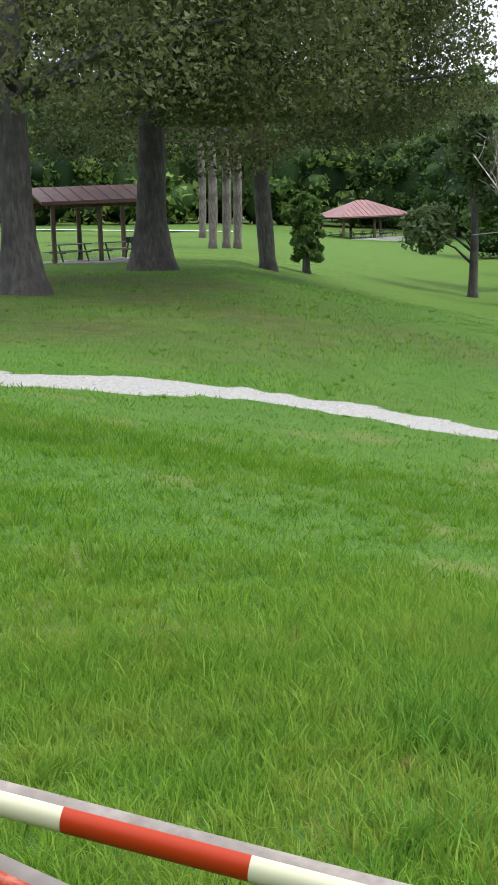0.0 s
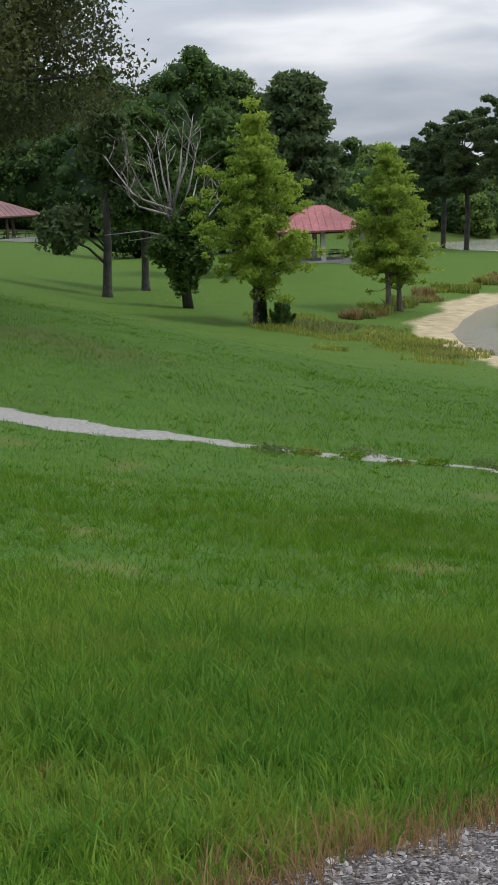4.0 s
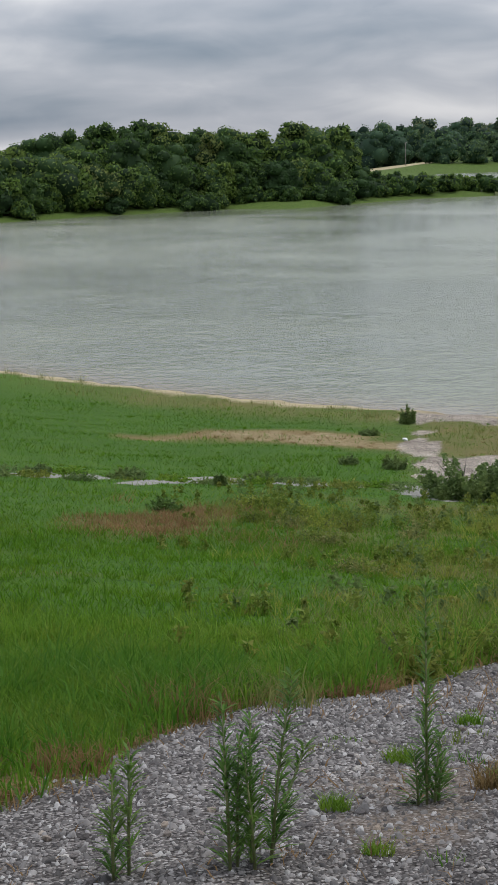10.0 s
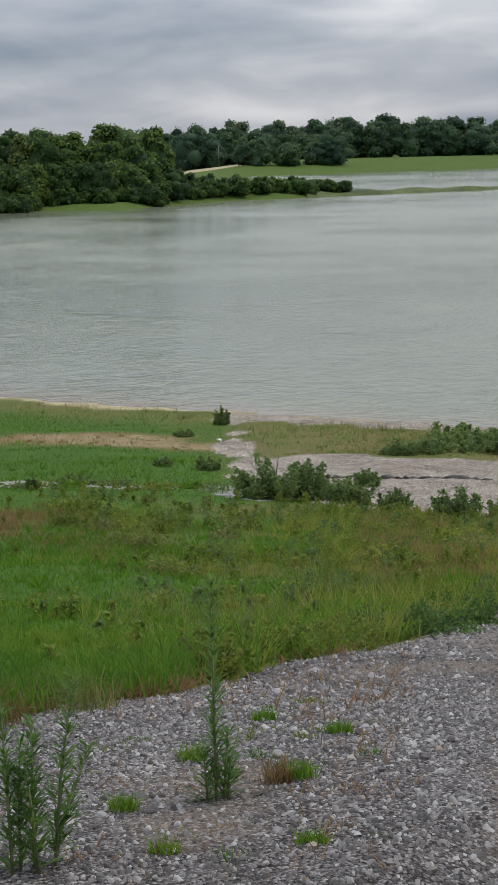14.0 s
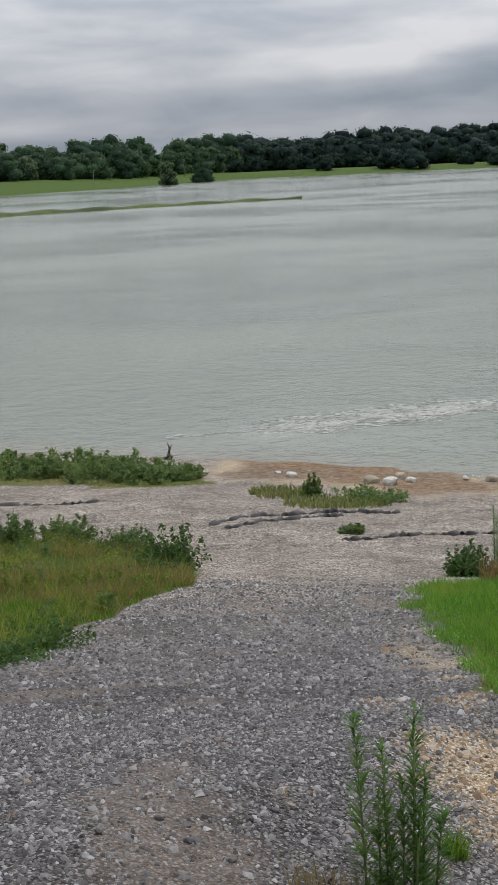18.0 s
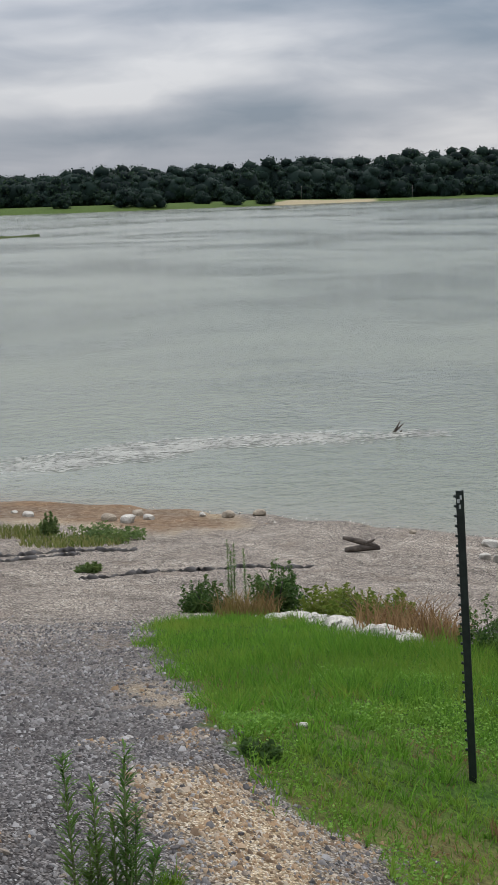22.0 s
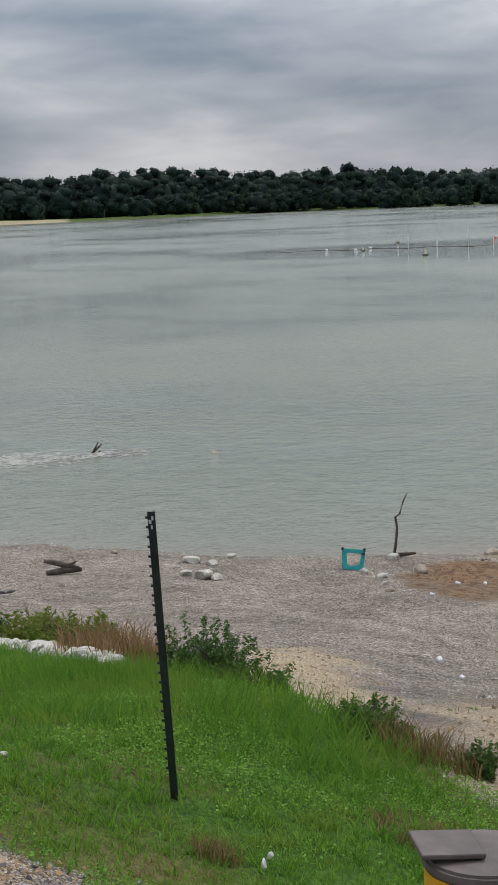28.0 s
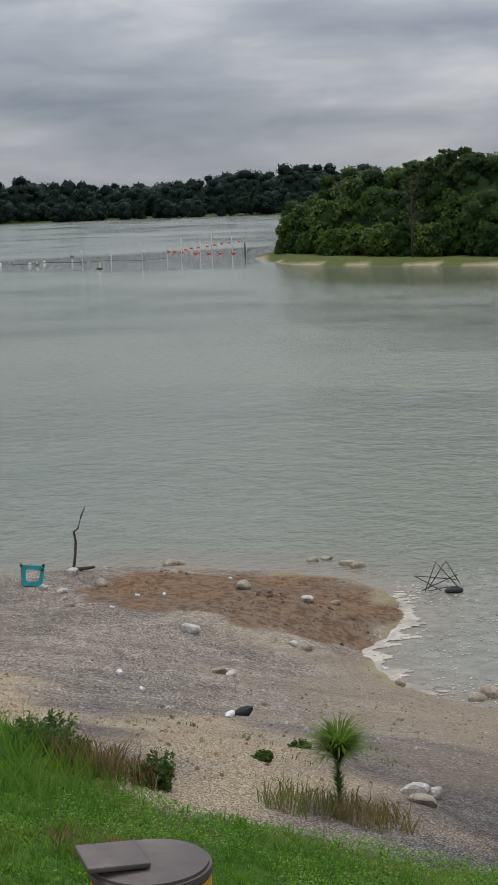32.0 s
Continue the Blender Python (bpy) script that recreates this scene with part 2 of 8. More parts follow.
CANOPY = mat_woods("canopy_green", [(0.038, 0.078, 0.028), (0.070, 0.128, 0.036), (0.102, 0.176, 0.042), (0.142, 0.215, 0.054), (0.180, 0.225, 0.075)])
# middle and far canopies bluer than CANOPY: distance haze put into their greens
CANOPY_FAR_HAZED = mat_woods("canopy_far_hazed", [(0.022, 0.043, 0.037), (0.029, 0.055, 0.041), (0.038, 0.069, 0.045), (0.050, 0.084, 0.050)])
CANOPY_MID_HAZED = mat_woods("canopy_mid_hazed", [(0.040, 0.082, 0.050), (0.066, 0.122, 0.062), (0.094, 0.160, 0.072), (0.130, 0.196, 0.086), (0.165, 0.205, 0.115)])
LEAF_BUSH = mat_leaf("leaf_bush", (0.046, 0.100, 0.026), (0.135, 0.225, 0.058), big=1.5)
LEAF_WEED = mat_leaf("leaf_grey_weed", (0.095, 0.155, 0.050), (0.225, 0.310, 0.108), big=1.5, trans=0.58)
LEAF_IVY = mat_leaf("leaf_ivy", (0.014, 0.030, 0.012), (0.035, 0.062, 0.022), big=1.0)


# ---- the lie of the land (bearing clockwise from +y in degrees, distance in metres; water at z = 0) ----
NEAR_SHORE = [(130, 25), (115, 28), (99.5, 29.9), (97.0, 31.1), (95.7, 32.3), (94.8, 34.3), (95.8, 35.5), (96.5, 37.2), (95.8, 39.7), (94.3, 41.3), (91.9, 42.3), (88, 43.3), (82.5, 42.4), (77.7, 42.7), (75.8, 43.2), (72.2, 44.7), (68.2, 46.3), (65.3, 47.8), (62, 50), (59.3, 51.8), (53.5, 54.6), (50, 56.4),
              (43, 60), (37, 64), (32.5, 69.3), (28, 77), (25.3, 85), (24.1, 93), (23.9, 99), (24.7, 112), (26.7, 128), (28.3, 140), (29.0, 148), (28.4, 160), (27.4, 178), (26.0, 192), (23.0, 203), (21, 212)]
FAR_SHORE = [(22, 219), (25, 223), (27, 237), (32, 256), (37, 272), (39.6, 268), (43.5, 301), (47.4, 313), (48.2, 322), (48.0, 334), (47.3, 350), (45.5, 420),
             (44, 540), (48, 565), (52, 585), (56, 640), (59.5, 760), (66, 790), (72, 860), (80, 980), (88, 1010), (96, 1000), (100, 850), (97, 470), (93.2, 310), (91.3, 277), (92.6, 240), (99.6, 219), (112, 214), (128, 150), (134, 60)]
BANK_LINE = [(130, 25), (115, 28), (99.5, 30.4), (96.6, 31.6), (95.4, 33), (95.9, 36.8), (93.5, 39.2), (88, 42.7), (80, 42.6), (72, 46.3), (65, 49), (53.5, 54.5), (43, 60), (37, 64), (32.5, 69.3), (28, 77), (25.3, 85), (24.1, 93), (23.9, 99), (24.7, 112),
             (26.7, 128), (28.3, 140), (29.0, 148), (27.4, 178), (23.0, 203), (21, 212), (50, 400), (100, 400), (134, 60)]
BANK = np.array([(d * math.sin(radians(a)), d * math.cos(radians(a))) for a, d in BANK_LINE])
LAKE = np.array([(d * math.sin(radians(a)), d * math.cos(radians(a))) for a, d in NEAR_SHORE + FAR_SHORE])

AZ = (-30, -5, 4, 12, 20, 26, 34, 42, 52, 62, 72, 82, 92, 110)
RINGS = [
    (0.0, (8.1, 8.1, 8.1, 8.1, 8.1, 8.1, 8.1, 8.1, 8.1, 8.1, 8.1, 8.1, 8.0, 8.0)),
    (6.0, (7.6, 7.5, 7.45, 7.4, 7.35, 7.3, 7.3, 7.25, 7.25, 7.2, 7.15, 7.05, 6.8, 6.7)),
    (14.0, (6.9, 6.7, 6.4, 6.1, 5.8, 5.65, 5.55, 5.5, 5.5, 5.45, 5.5, 5.4, 5.05, 4.8)),
    (33.0, (6.6, 6.35, 5.5, 4.6, 3.9, 3.45, 2.95, 2.6, 2.3, 2.0, 1.65, 1.3, 1.0, 0.6)),
    (60.0, (7.2, 6.9, 6.55, 4.7, 2.55, 1.4, 0.4, 0.1, 0.1, 0.1, 0.1, 0.1, 0.1, 0.1)),
    (80.0, (7.1, 6.95, 6.1, 3.05, 1.05, 0.15, 0.1, 0.2, 0.2, 0.2, 0.2, 0.2, 0.2, 0.2)),
    (95.0, (7.0, 6.9, 5.6, 2.35, 0.8, 0.4, 0.3, 0.2, 0.2, 0.2, 0.2, 0.2, 0.2, 0.2)),
    (140.0, (6.8, 6.6, 5.3, 2.7, 2.2, 0.7, 0.4, 0.3, 0.3, 0.3, 0.3, 0.3, 0.3, 0.3)),
    (190.0, (6.6, 6.5, 5.2, 2.3, 1.7, 0.8, 0.5, 0.5, 0.5, 0.5, 0.5, 0.5, 0.5, 0.5)),
    (300.0, (6.0, 6.0, 5.0, 3.0, 2.0, 1.6, 1.2, 1.0, 1.0, 1.0, 1.0, 1.0, 1.0, 1.0)),
]


def lake_sd(x, y, ring=None):
    """Distance to the waterline: positive on land, negative on the lake."""
    x, y = np.asarray(x, float), np.asarray(y, float)
    a = LAKE if ring is None else ring
    b = np.roll(a, -1, axis=0)
    best = np.full(x.shape, 1e18)
    inside = np.zeros(x.shape, bool)
    for (ax, ay), (bx, by) in zip(a, b):
        ex, ey = bx - ax, by - ay
        t = np.clip(((x - ax) * ex + (y - ay) * ey) / (ex * ex + ey * ey), 0, 1)
        best = np.minimum(best, (x - ax - t * ex) ** 2 + (y - ay - t * ey) ** 2)
        if ay != by:
            c = ((ay > y) != (by > y)) & (x < (bx - ax) * (y - ay) / (by - ay) + ax)
            inside ^= c
    d = np.sqrt(best)
    return np.where(inside, -d, d)


def wobble(x, y, s, seed=0.0):
    return np.sin(x * s + 1.3 * np.sin(y * s * 0.7 + seed) + seed) * np.cos(y * s * 1.1 + 1.1 * np.sin(x * s * 0.6 + 2.1 * seed))


def land(x, y, fine=True):
    """Height of the ground."""
    x, y = np.asarray(x, float), np.asarray(y, float)
    az = np.degrees(np.arctan2(x, y))
    az = np.where(az < -75, 110.0, az)
    d = np.hypot(x, y)
    zs = np.array([np.interp(az, AZ, z) for _, z in RINGS])
    rd = np.array([r for r, _ in RINGS])
    i = np.clip(np.searchsorted(rd, d, side="right") - 1, 0, len(rd) - 2)
    t = np.clip((d - rd[i]) / (rd[i + 1] - rd[i]), 0, 1)
    n = len(rd)

    def at(k):
        k = np.clip(k, 0, n - 1)
        return np.take_along_axis(zs.reshape(n, -1), k.reshape(1, -1), axis=0).reshape(d.shape)

    def tangent(k):
        k0, k1 = np.clip(k - 1, 0, n - 1), np.clip(k + 1, 0, n - 1)
        return (at(k1) - at(k0)) / (rd[k1] - rd[k0])

    h = rd[i + 1] - rd[i]
    z = (2 * t**3 - 3 * t**2 + 1) * at(i) + (t**3 - 2 * t**2 + t) * h * tangent(i) + (3 * t**2 - 2 * t**3) * at(i + 1) + (t**3 - t**2) * h * tangent(i + 1)
    sd = lake_sd(x, y)
    dam = np.interp(az, [42, 45, 57, 60, 70, 74], [0, 3.2, 3.2, 1.5, 1.3, 0]) * (d > 450)
    z = z + dam
    bank = lake_sd(x, y, BANK)
    bank = 0.06 + 0.30 * bank - np.interp(az, [34, 44], [0.18, 0]) * np.interp(d, [38, 48], [0, 1]) * np.clip(bank, 0, 9)
    z = np.where(sd > 0, np.clip(z, 0.035 * np.minimum(sd, 25) + 0.01, np.where(d > 210, 0.06 + np.where(d > 450, 0.10, 0.30) * sd, np.minimum(np.maximum(bank, 0.02 + 0.05 * sd), 0.03 + 0.6 * sd))), np.maximum(0.14 * sd, -3.0))
    if fine:
        z = z + np.clip(sd / 8, 0, 1) * (0.05 * wobble(x, y, 0.55) + 0.03 * wobble(x, y, 1.7, 2.0)) * np.clip(d / 10, 0.3, 1)
    return z


def ground_z(x, y):
    return float(land(np.array([x]), np.array([y]))[0])


def on_ground(az, d, sink=0.0):
    p = polar(az, d)
    p.z = ground_z(p.x, p.y) - sink
    return p


# ---- foliage ----
def leaf_quads(rng, centers, size, flat=0.5, aspect=1.6, jitter=0.4):
    """Small four-cornered leaves or leaf sprays, one at each centre, turned at random."""
    n = len(centers)
    a = rng.normal(size=(n, 3))
    a[:, 2] *= flat
    a /= np.linalg.norm(a, axis=1, keepdims=True) + 1e-9
    b = rng.normal(size=(n, 3))
    b -= a * np.sum(a * b, axis=1, keepdims=True)
    b /= np.linalg.norm(b, axis=1, keepdims=True) + 1e-9
    s = size * (1 + jitter * rng.uniform(-1, 1, n))[:, None]
    L, W = a * s * aspect * 0.5, b * s * 0.5
    v = np.stack([centers - L, centers + W * 0.9 - L * 0.1, centers + L, centers - W * 0.9 - L * 0.1], axis=1)
    f = np.arange(4 * n, dtype=np.int32).reshape(n, 4)
    return v.reshape(-1, 3), f


def leaf_tris(rng, centers, size, aspect=1.4, out=None):
    """Three-cornered leaf sprays for crowns that stay far off; with out they lie roughly along the crown's skin."""
    n = len(centers)
    a = rng.normal(size=(n, 3))
    if out is not None:
        k = out + 0.85 * rng.normal(size=(n, 3))
        k /= np.linalg.norm(k, axis=1, keepdims=True) + 1e-9
        a -= k * np.sum(a * k, axis=1, keepdims=True)
    a /= np.linalg.norm(a, axis=1, keepdims=True) + 1e-9
    b = rng.normal(size=(n, 3)) if out is None else np.cross(k, a)
    b -= a * np.sum(a * b, axis=1, keepdims=True)
    b /= np.linalg.norm(b, axis=1, keepdims=True) + 1e-9
    s = size * (1 + 0.4 * rng.uniform(-1, 1, n))[:, None]
    v = np.stack([centers - a * s * aspect * 0.6, centers + b * s * 0.65 + a * s * 0.3, centers - b * s * 0.65 + a * s * 0.3], axis=1)
    return v.reshape(-1, 3), np.arange(3 * n, dtype=np.int32).reshape(n, 3)


def crown_points(rng, n, lobes, shell=0.55):
    """Points spread through a set of lobes (x, y, z, rx, ry, rz), mostly near their skins."""
    lobes = np.asarray(lobes, float)
    w = lobes[:, 3] * lobes[:, 4] + lobes[:, 4] * lobes[:, 5]
    idx = rng.choice(len(lobes), n, p=w / w.sum())
    d = rng.normal(size=(n, 3))
    d /= np.linalg.norm(d, axis=1, keepdims=True)
    r = 1 - (1 - shell) * rng.uniform(0, 1, n) ** 1.4
    r *= 1 + 0.10 * rng.normal(size=n)
    return lobes[idx, :3] + d * r[:, None] * lobes[idx, 3:]


def crown_lobes(rng, kind, h, w):
    """Lobes of a crown by habit: h height of the tree, w half width of its crown."""
    out = []
    if kind == "oak":
        for i in range(34):
            a, u = rng.uniform(0, 6.283), rng.uniform(0, 1)
            z = h * (0.30 + 0.62 * u)
            rr = w * math.sqrt(max(0.05, 1 - (abs(u - 0.32) / 0.78) ** 2)) * (0.35 + 0.5 * rng.uniform() ** 0.5)
            s = w * rng.uniform(0.17, 0.32)
            out.append((rr * math.cos(a), rr * math.sin(a), z, s * 1.2, s * 1.2, s * 0.72))
    elif kind == "round":
        n = 34
        for i in range(n):
            a, u = 2.4 * i + rng.uniform(-0.5, 0.5), (i + rng.uniform(0, 1)) / n
            z = h * (0.16 + 0.76 * u)
            rr = w * math.sqrt(max(0.02, 1 - (abs(u - 0.40) / 0.64) ** 2)) * rng.uniform(0.3, 0.85)
            s = w * rng.uniform(0.20, 0.36) * (1.1 - 0.3 * u)
            out.append((rr * math.cos(a), rr * math.sin(a), z, s, s, s * 0.75))
    elif kind == "pine":
        n = 90
        for i in range(n):
            a, u = 2.4 * i + rng.uniform(-0.6, 0.6), (i + rng.uniform(0, 1)) / n
            z = h * (0.42 + 0.55 * u)
            rr = w * math.sqrt(max(0.05, 1 - (abs(u - 0.60) / 0.62) ** 2)) * rng.uniform(0.15, 1.0)
            s = w * rng.uniform(0.09, 0.18)
            out.append((rr * math.cos(a), rr * math.sin(a), z, s * 1.4, s * 1.4, s * 0.6))
    elif kind == "cone":
        n = 62
        for i in range(n):
            a, u = 2.4 * i + rng.uniform(-0.5, 0.5), ((i + rng.uniform(0, 1)) / n) ** 1.1
            z = h * (0.22 + 0.74 * u)
            reach = w * (1.0 - u**2.3) * min(1.0, 0.55 + 1.6 * u) * rng.uniform(0.5, 1.05) + 0.10 * w
            for k in range(5):
                q = (k + 0.7) / 5
                s = w * 0.066 * (1.6 - 0.7 * q) * (1.15 - 0.35 * u) * rng.uniform(0.6, 1.3)
                out.append((reach * q * math.cos(a + 0.15 * k - 0.3), reach * q * math.sin(a + 0.15 * k - 0.3), z + h * 0.05 * math.sin(2.4 * q) - 0.05 * h * q * q + rng.normal() * 0.038 * h, s * 1.6, s * 1.6, s * 0.9))
    else:
        for i in range(22):
            a, u = rng.uniform(0, 6.283), rng.uniform(0, 1)
            s = w * rng.uniform(0.28, 0.45)
            s *= 0.62
            rr = (w - s * 0.6) * rng.uniform(0.1, 1.0)
            out.append((rr * math.cos(a), rr * math.sin(a), h * (0.15 + 0.75 * u * (1 - 0.45 * rr / w)), s, s, min(s * 1.4, h * 0.35)))
    return out


def trunk_tubes(rng, h, r, lean, lobes, limbs, flare=1.5, top=0.8):
    sway = [(lean * h * t * t * 0.3 + 0.012 * h * math.sin(5 * t + r * 20), 0.010 * h * math.sin(4 * t + 1 + r * 9), h * t) for t in (-0.03, 0.0, 0.03, 0.1, 0.25, 0.45, 0.62, top)]
    rad = [r * k for k in (flare * 1.12, flare, flare * 0.78, 1.05, 0.95, 0.72, 0.45, 0.14)]
    out = [(sway, rad, 14)]
    pick = rng.permutation(len(lobes))[:limbs]
    for i in pick:
        lx, ly, lz = lobes[i][:3]
        z0 = max((0.30 if r > 0.4 else 0.16) * h, min(lz - 0.1 * h - 0.25 * math.hypot(lx, ly), 0.7 * h))
        t = z0 / h
        s = Vector((lean * h * t * t * 0.3, 0, z0))
        e = Vector((lx, ly, lz))
        m1 = s.lerp(e, 0.4) + Vector((0, 0, 0.03 * h))
        m2 = s.lerp(e, 0.75) + Vector((rng.uniform(-1, 1), rng.uniform(-1, 1), 0)) * 0.03 * h
        k = r * 0.42 * (1 - 0.6 * t)
        out.append(([s, m1, m2, e], [k, k * 0.65, k * 0.4, k * 0.15], 6))
    return out


def tree(name, label, at, kind, h, w, r, leaf_mat, bark, leaves, size, seed, lean=0.0, limbs=12, flare=1.5, lobes=None, category="tree", low=None):
    rng = np.random.default_rng(seed)
    lobes = lobes if lobes is not None else crown_lobes(rng, kind, h, w)
    t = new(name, None)
    t.location = at
    t.empty_display_size = 0.3
    tagged(t, label, category)
    child("trunk", tubes_mesh("trunk", trunk_tubes(rng, h, r, lean, lobes, limbs, flare), bark), t)
    pts = crown_points(rng, leaves, lobes, 0.1 if kind == "cone" else 0.45)
    if low is not None:
        pts = pts[pts[:, 2] > low]
    v, f = leaf_tris(rng, pts, size * (0.92 if size < 0.2 or kind == "pine" else 1.1), 2.0 if size < 0.2 or kind == "pine" else 1.4)
    child("crown", mesh_from("crown", v, f, leaf_mat), t)
    return t


def bush(label, at, h, w, leaf_mat, leaves, size, seed, name="bush", category="bush", flat=0.7, aspect=2.0):
    rng = np.random.default_rng(seed)
    lobes = crown_lobes(rng, "bush", h, w)
    t = new(name, None)
    t.location = at
    tagged(t, label, category)
    stems = []
    for i in range(7):
        a = rng.uniform(0, 6.283)
        e = Vector((math.cos(a) * w * 0.6, math.sin(a) * w * 0.6, h * rng.uniform(0.6, 0.95)))
        stems.append(([Vector((0, 0, -0.05)), e * 0.5 + Vector((0, 0, h * 0.1)), e], [h * 0.018, h * 0.012, h * 0.004], 5))
    child("stem", tubes_mesh("stem", stems, MAT_BARK), t)
    pts = crown_points(rng, int(leaves * 0.45), lobes, 0.15)
    pts[:, 2] *= 0.8
    m = int(leaves * 0.75)
    k = rng.integers(0, 26, m)
    a, r = rng.uniform(0, 6.283, 26), w * np.sqrt(rng.uniform(0, 1, 26))
    top = h * (1.12 - 0.5 * (r / w) ** 2) * rng.uniform(0.6, 1.2, 26)
    q = rng.uniform(0.1, 1, m)
    off = rng.normal(size=(m, 3)) * (0.16 * w * (1.15 - q))[:, None] * np.array((1, 1, 0.6))
    shoots = np.stack([r[k] * np.cos(a[k]) * (0.55 + 0.5 * q), r[k] * np.sin(a[k]) * (0.55 + 0.5 * q), top[k] * q], axis=1) + off
    pts = np.concatenate([pts, shoots])
    pts[:, 2] = np.maximum(pts[:, 2], 0.02)
    v, f = leaf_quads(rng, pts, size * 0.72, flat, aspect)
    child("foliage", mesh_from("foliage", v, f, leaf_mat), t)
    return t


bm = bmesh.new()
bmesh.ops.create_uvsphere(bm, u_segments=7, v_segments=4, radius=1.0)
bmesh.ops.triangulate(bm, faces=list(bm.faces))
bm.verts.index_update()
HEART_V = np.array([v.co[:] for v in bm.verts])
HEART_F = np.array([[v.index for v in f.verts] for f in bm.faces])
bm.free()


def dome_lobes(rng, n, h, w):
    """Billows of a broad crown that reaches from near the ground to height h."""
    i = np.arange(n)
    a = 2.4 * i + rng.uniform(0, 6.283) + rng.uniform(-0.35, 0.35, n)
    u = (i + rng.uniform(0.1, 0.9, n)) / n
    z = h * (0.10 + 0.74 * u)
    s = w * rng.uniform(0.36, 0.58, n) * (1.1 - 0.28 * u)
    rr = (w - 0.6 * s) * np.sqrt(np.maximum(0.02, 1 - (np.abs(u - 0.28) / 0.74) ** 2)) * rng.uniform(0.6, 1.0, n)
    sz = np.minimum(s * rng.uniform(0.62, 0.9, n), 0.3 * h)
    z *= h / np.max(z + sz)
    sz *= h / np.max(z + sz)
    return np.stack([rr * np.cos(a), rr * np.sin(a), z, s, s, sz], axis=1)


def woods(name, label, spots, leaf_mat, leaves, size, seed, billows=10):
    """A far wood in one mesh: a crown of leafy billows on each spot (x, y, z, height, half width)."""
    rng = np.random.default_rng(seed)
    vs, fs, tones, n = [], [], [], 0
    tubes = []
    for (x, y, z, h, w) in spots:
        at = np.array((x, y, z))
        lobes = dome_lobes(rng, billows, h, w)
        idx = rng.choice(billows, leaves, p=lobes[:, 3] ** 2 / np.sum(lobes[:, 3] ** 2))
        aim = rng.normal(size=(leaves, 3))
        aim /= np.linalg.norm(aim, axis=1, keepdims=True)
        pts = lobes[idx, :3] + aim * lobes[idx, 3:] * (0.84 + 0.22 * rng.uniform(0, 1, (leaves, 1)) ** 1.5)
        v, f = leaf_tris(rng, pts + at, size * (0.75 + 0.5 * rng.uniform()), 1.2, aim)
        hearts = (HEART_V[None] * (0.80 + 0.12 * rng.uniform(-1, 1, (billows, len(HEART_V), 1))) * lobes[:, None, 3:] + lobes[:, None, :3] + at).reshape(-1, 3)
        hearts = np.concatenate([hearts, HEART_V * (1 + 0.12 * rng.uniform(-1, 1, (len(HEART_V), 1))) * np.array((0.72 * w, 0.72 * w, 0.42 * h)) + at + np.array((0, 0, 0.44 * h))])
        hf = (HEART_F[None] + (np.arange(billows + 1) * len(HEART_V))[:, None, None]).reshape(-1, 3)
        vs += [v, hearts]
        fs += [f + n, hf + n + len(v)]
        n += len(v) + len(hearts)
        # hearts all get the darkest green: shade inside the crowns put into colour
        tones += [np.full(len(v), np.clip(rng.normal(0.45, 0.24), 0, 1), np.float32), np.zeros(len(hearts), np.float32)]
        tubes.append(([Vector((x, y, z - 0.5)), Vector((x, y, z + 0.45 * h)), Vector((x + 0.05 * w, y, z + 0.8 * h))], [0.02 * h, 0.014 * h, 0.004 * h], 6))
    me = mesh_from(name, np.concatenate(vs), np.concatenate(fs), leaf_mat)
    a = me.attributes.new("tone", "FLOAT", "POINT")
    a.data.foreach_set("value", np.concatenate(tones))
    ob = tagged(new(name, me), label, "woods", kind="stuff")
    tagged(new(name + "_trunks", tubes_mesh("trunks", tubes, MAT_BARK)), "grey-brown trunks of the wooded lake shore", "tree trunks", kind="stuff")
    return ob


# ---- zones of the ground ----
def ring_poly(pts):
    return np.array([(d * math.sin(radians(a)), d * math.cos(radians(a))) for a, d in pts])


def poly_sd(poly, x, y):
    """Distance to a closed outline: positive inside."""
    return -lake_sd(x, y, poly)


BANK_GRASS = ring_poly([(65.2, 18.5), (66, 21), (67.5, 23.2), (69.6, 21.7), (73.2, 16.9), (77.4, 14.2), (82, 13.0), (85.3, 11.7), (88.6, 10.8), (94.5, 10.9), (102, 11.1), (125, 11), (125, 1.0), (78, 3.0),
                        (75.5, 6.5), (74.3, 7.15), (70.2, 7.2), (69.8, 7.9), (68.6, 9.4), (66.9, 12.3), (65.6, 16)])
SHORE_WEEDS = ring_poly([(44, 56), (44, 44.5), (50, 44.6), (55, 42.6), (58.6, 43), (58.4, 45.5), (54.5, 49.5), (49, 53)])
CLAY = ring_poly([(84.3, 36.4), (86.1, 39.6), (88.7, 41.2), (91.1, 41.9), (93.3, 41.3), (95.1, 40.2), (96.1, 38.4), (96.6, 37.2), (95.9, 35.3), (94.9, 34.0), (93.3, 33.4), (91.1, 33.2), (88.7, 34.2), (86.1, 34.8)])
TAN_A = ring_poly([(79.3, 13.2), (80, 21.8), (82.3, 22.2), (83.6, 18), (84.4, 13), (82.5, 11.3)])
STONY = ring_poly([(84.6, 14.5), (88.8, 19.0), (91.8, 17.5), (95.6, 14.0), (98, 12), (92, 10.6), (86, 11.1)])
TAN_B = ring_poly([(62.8, 4.4), (64.6, 7.2), (65.3, 10.5), (65.0, 14.5), (66.3, 13), (67.4, 11), (68.6, 9.4), (70, 7.8), (75.5, 7.3), (78, 4.5), (72, 3.4), (65.5, 3.6)])
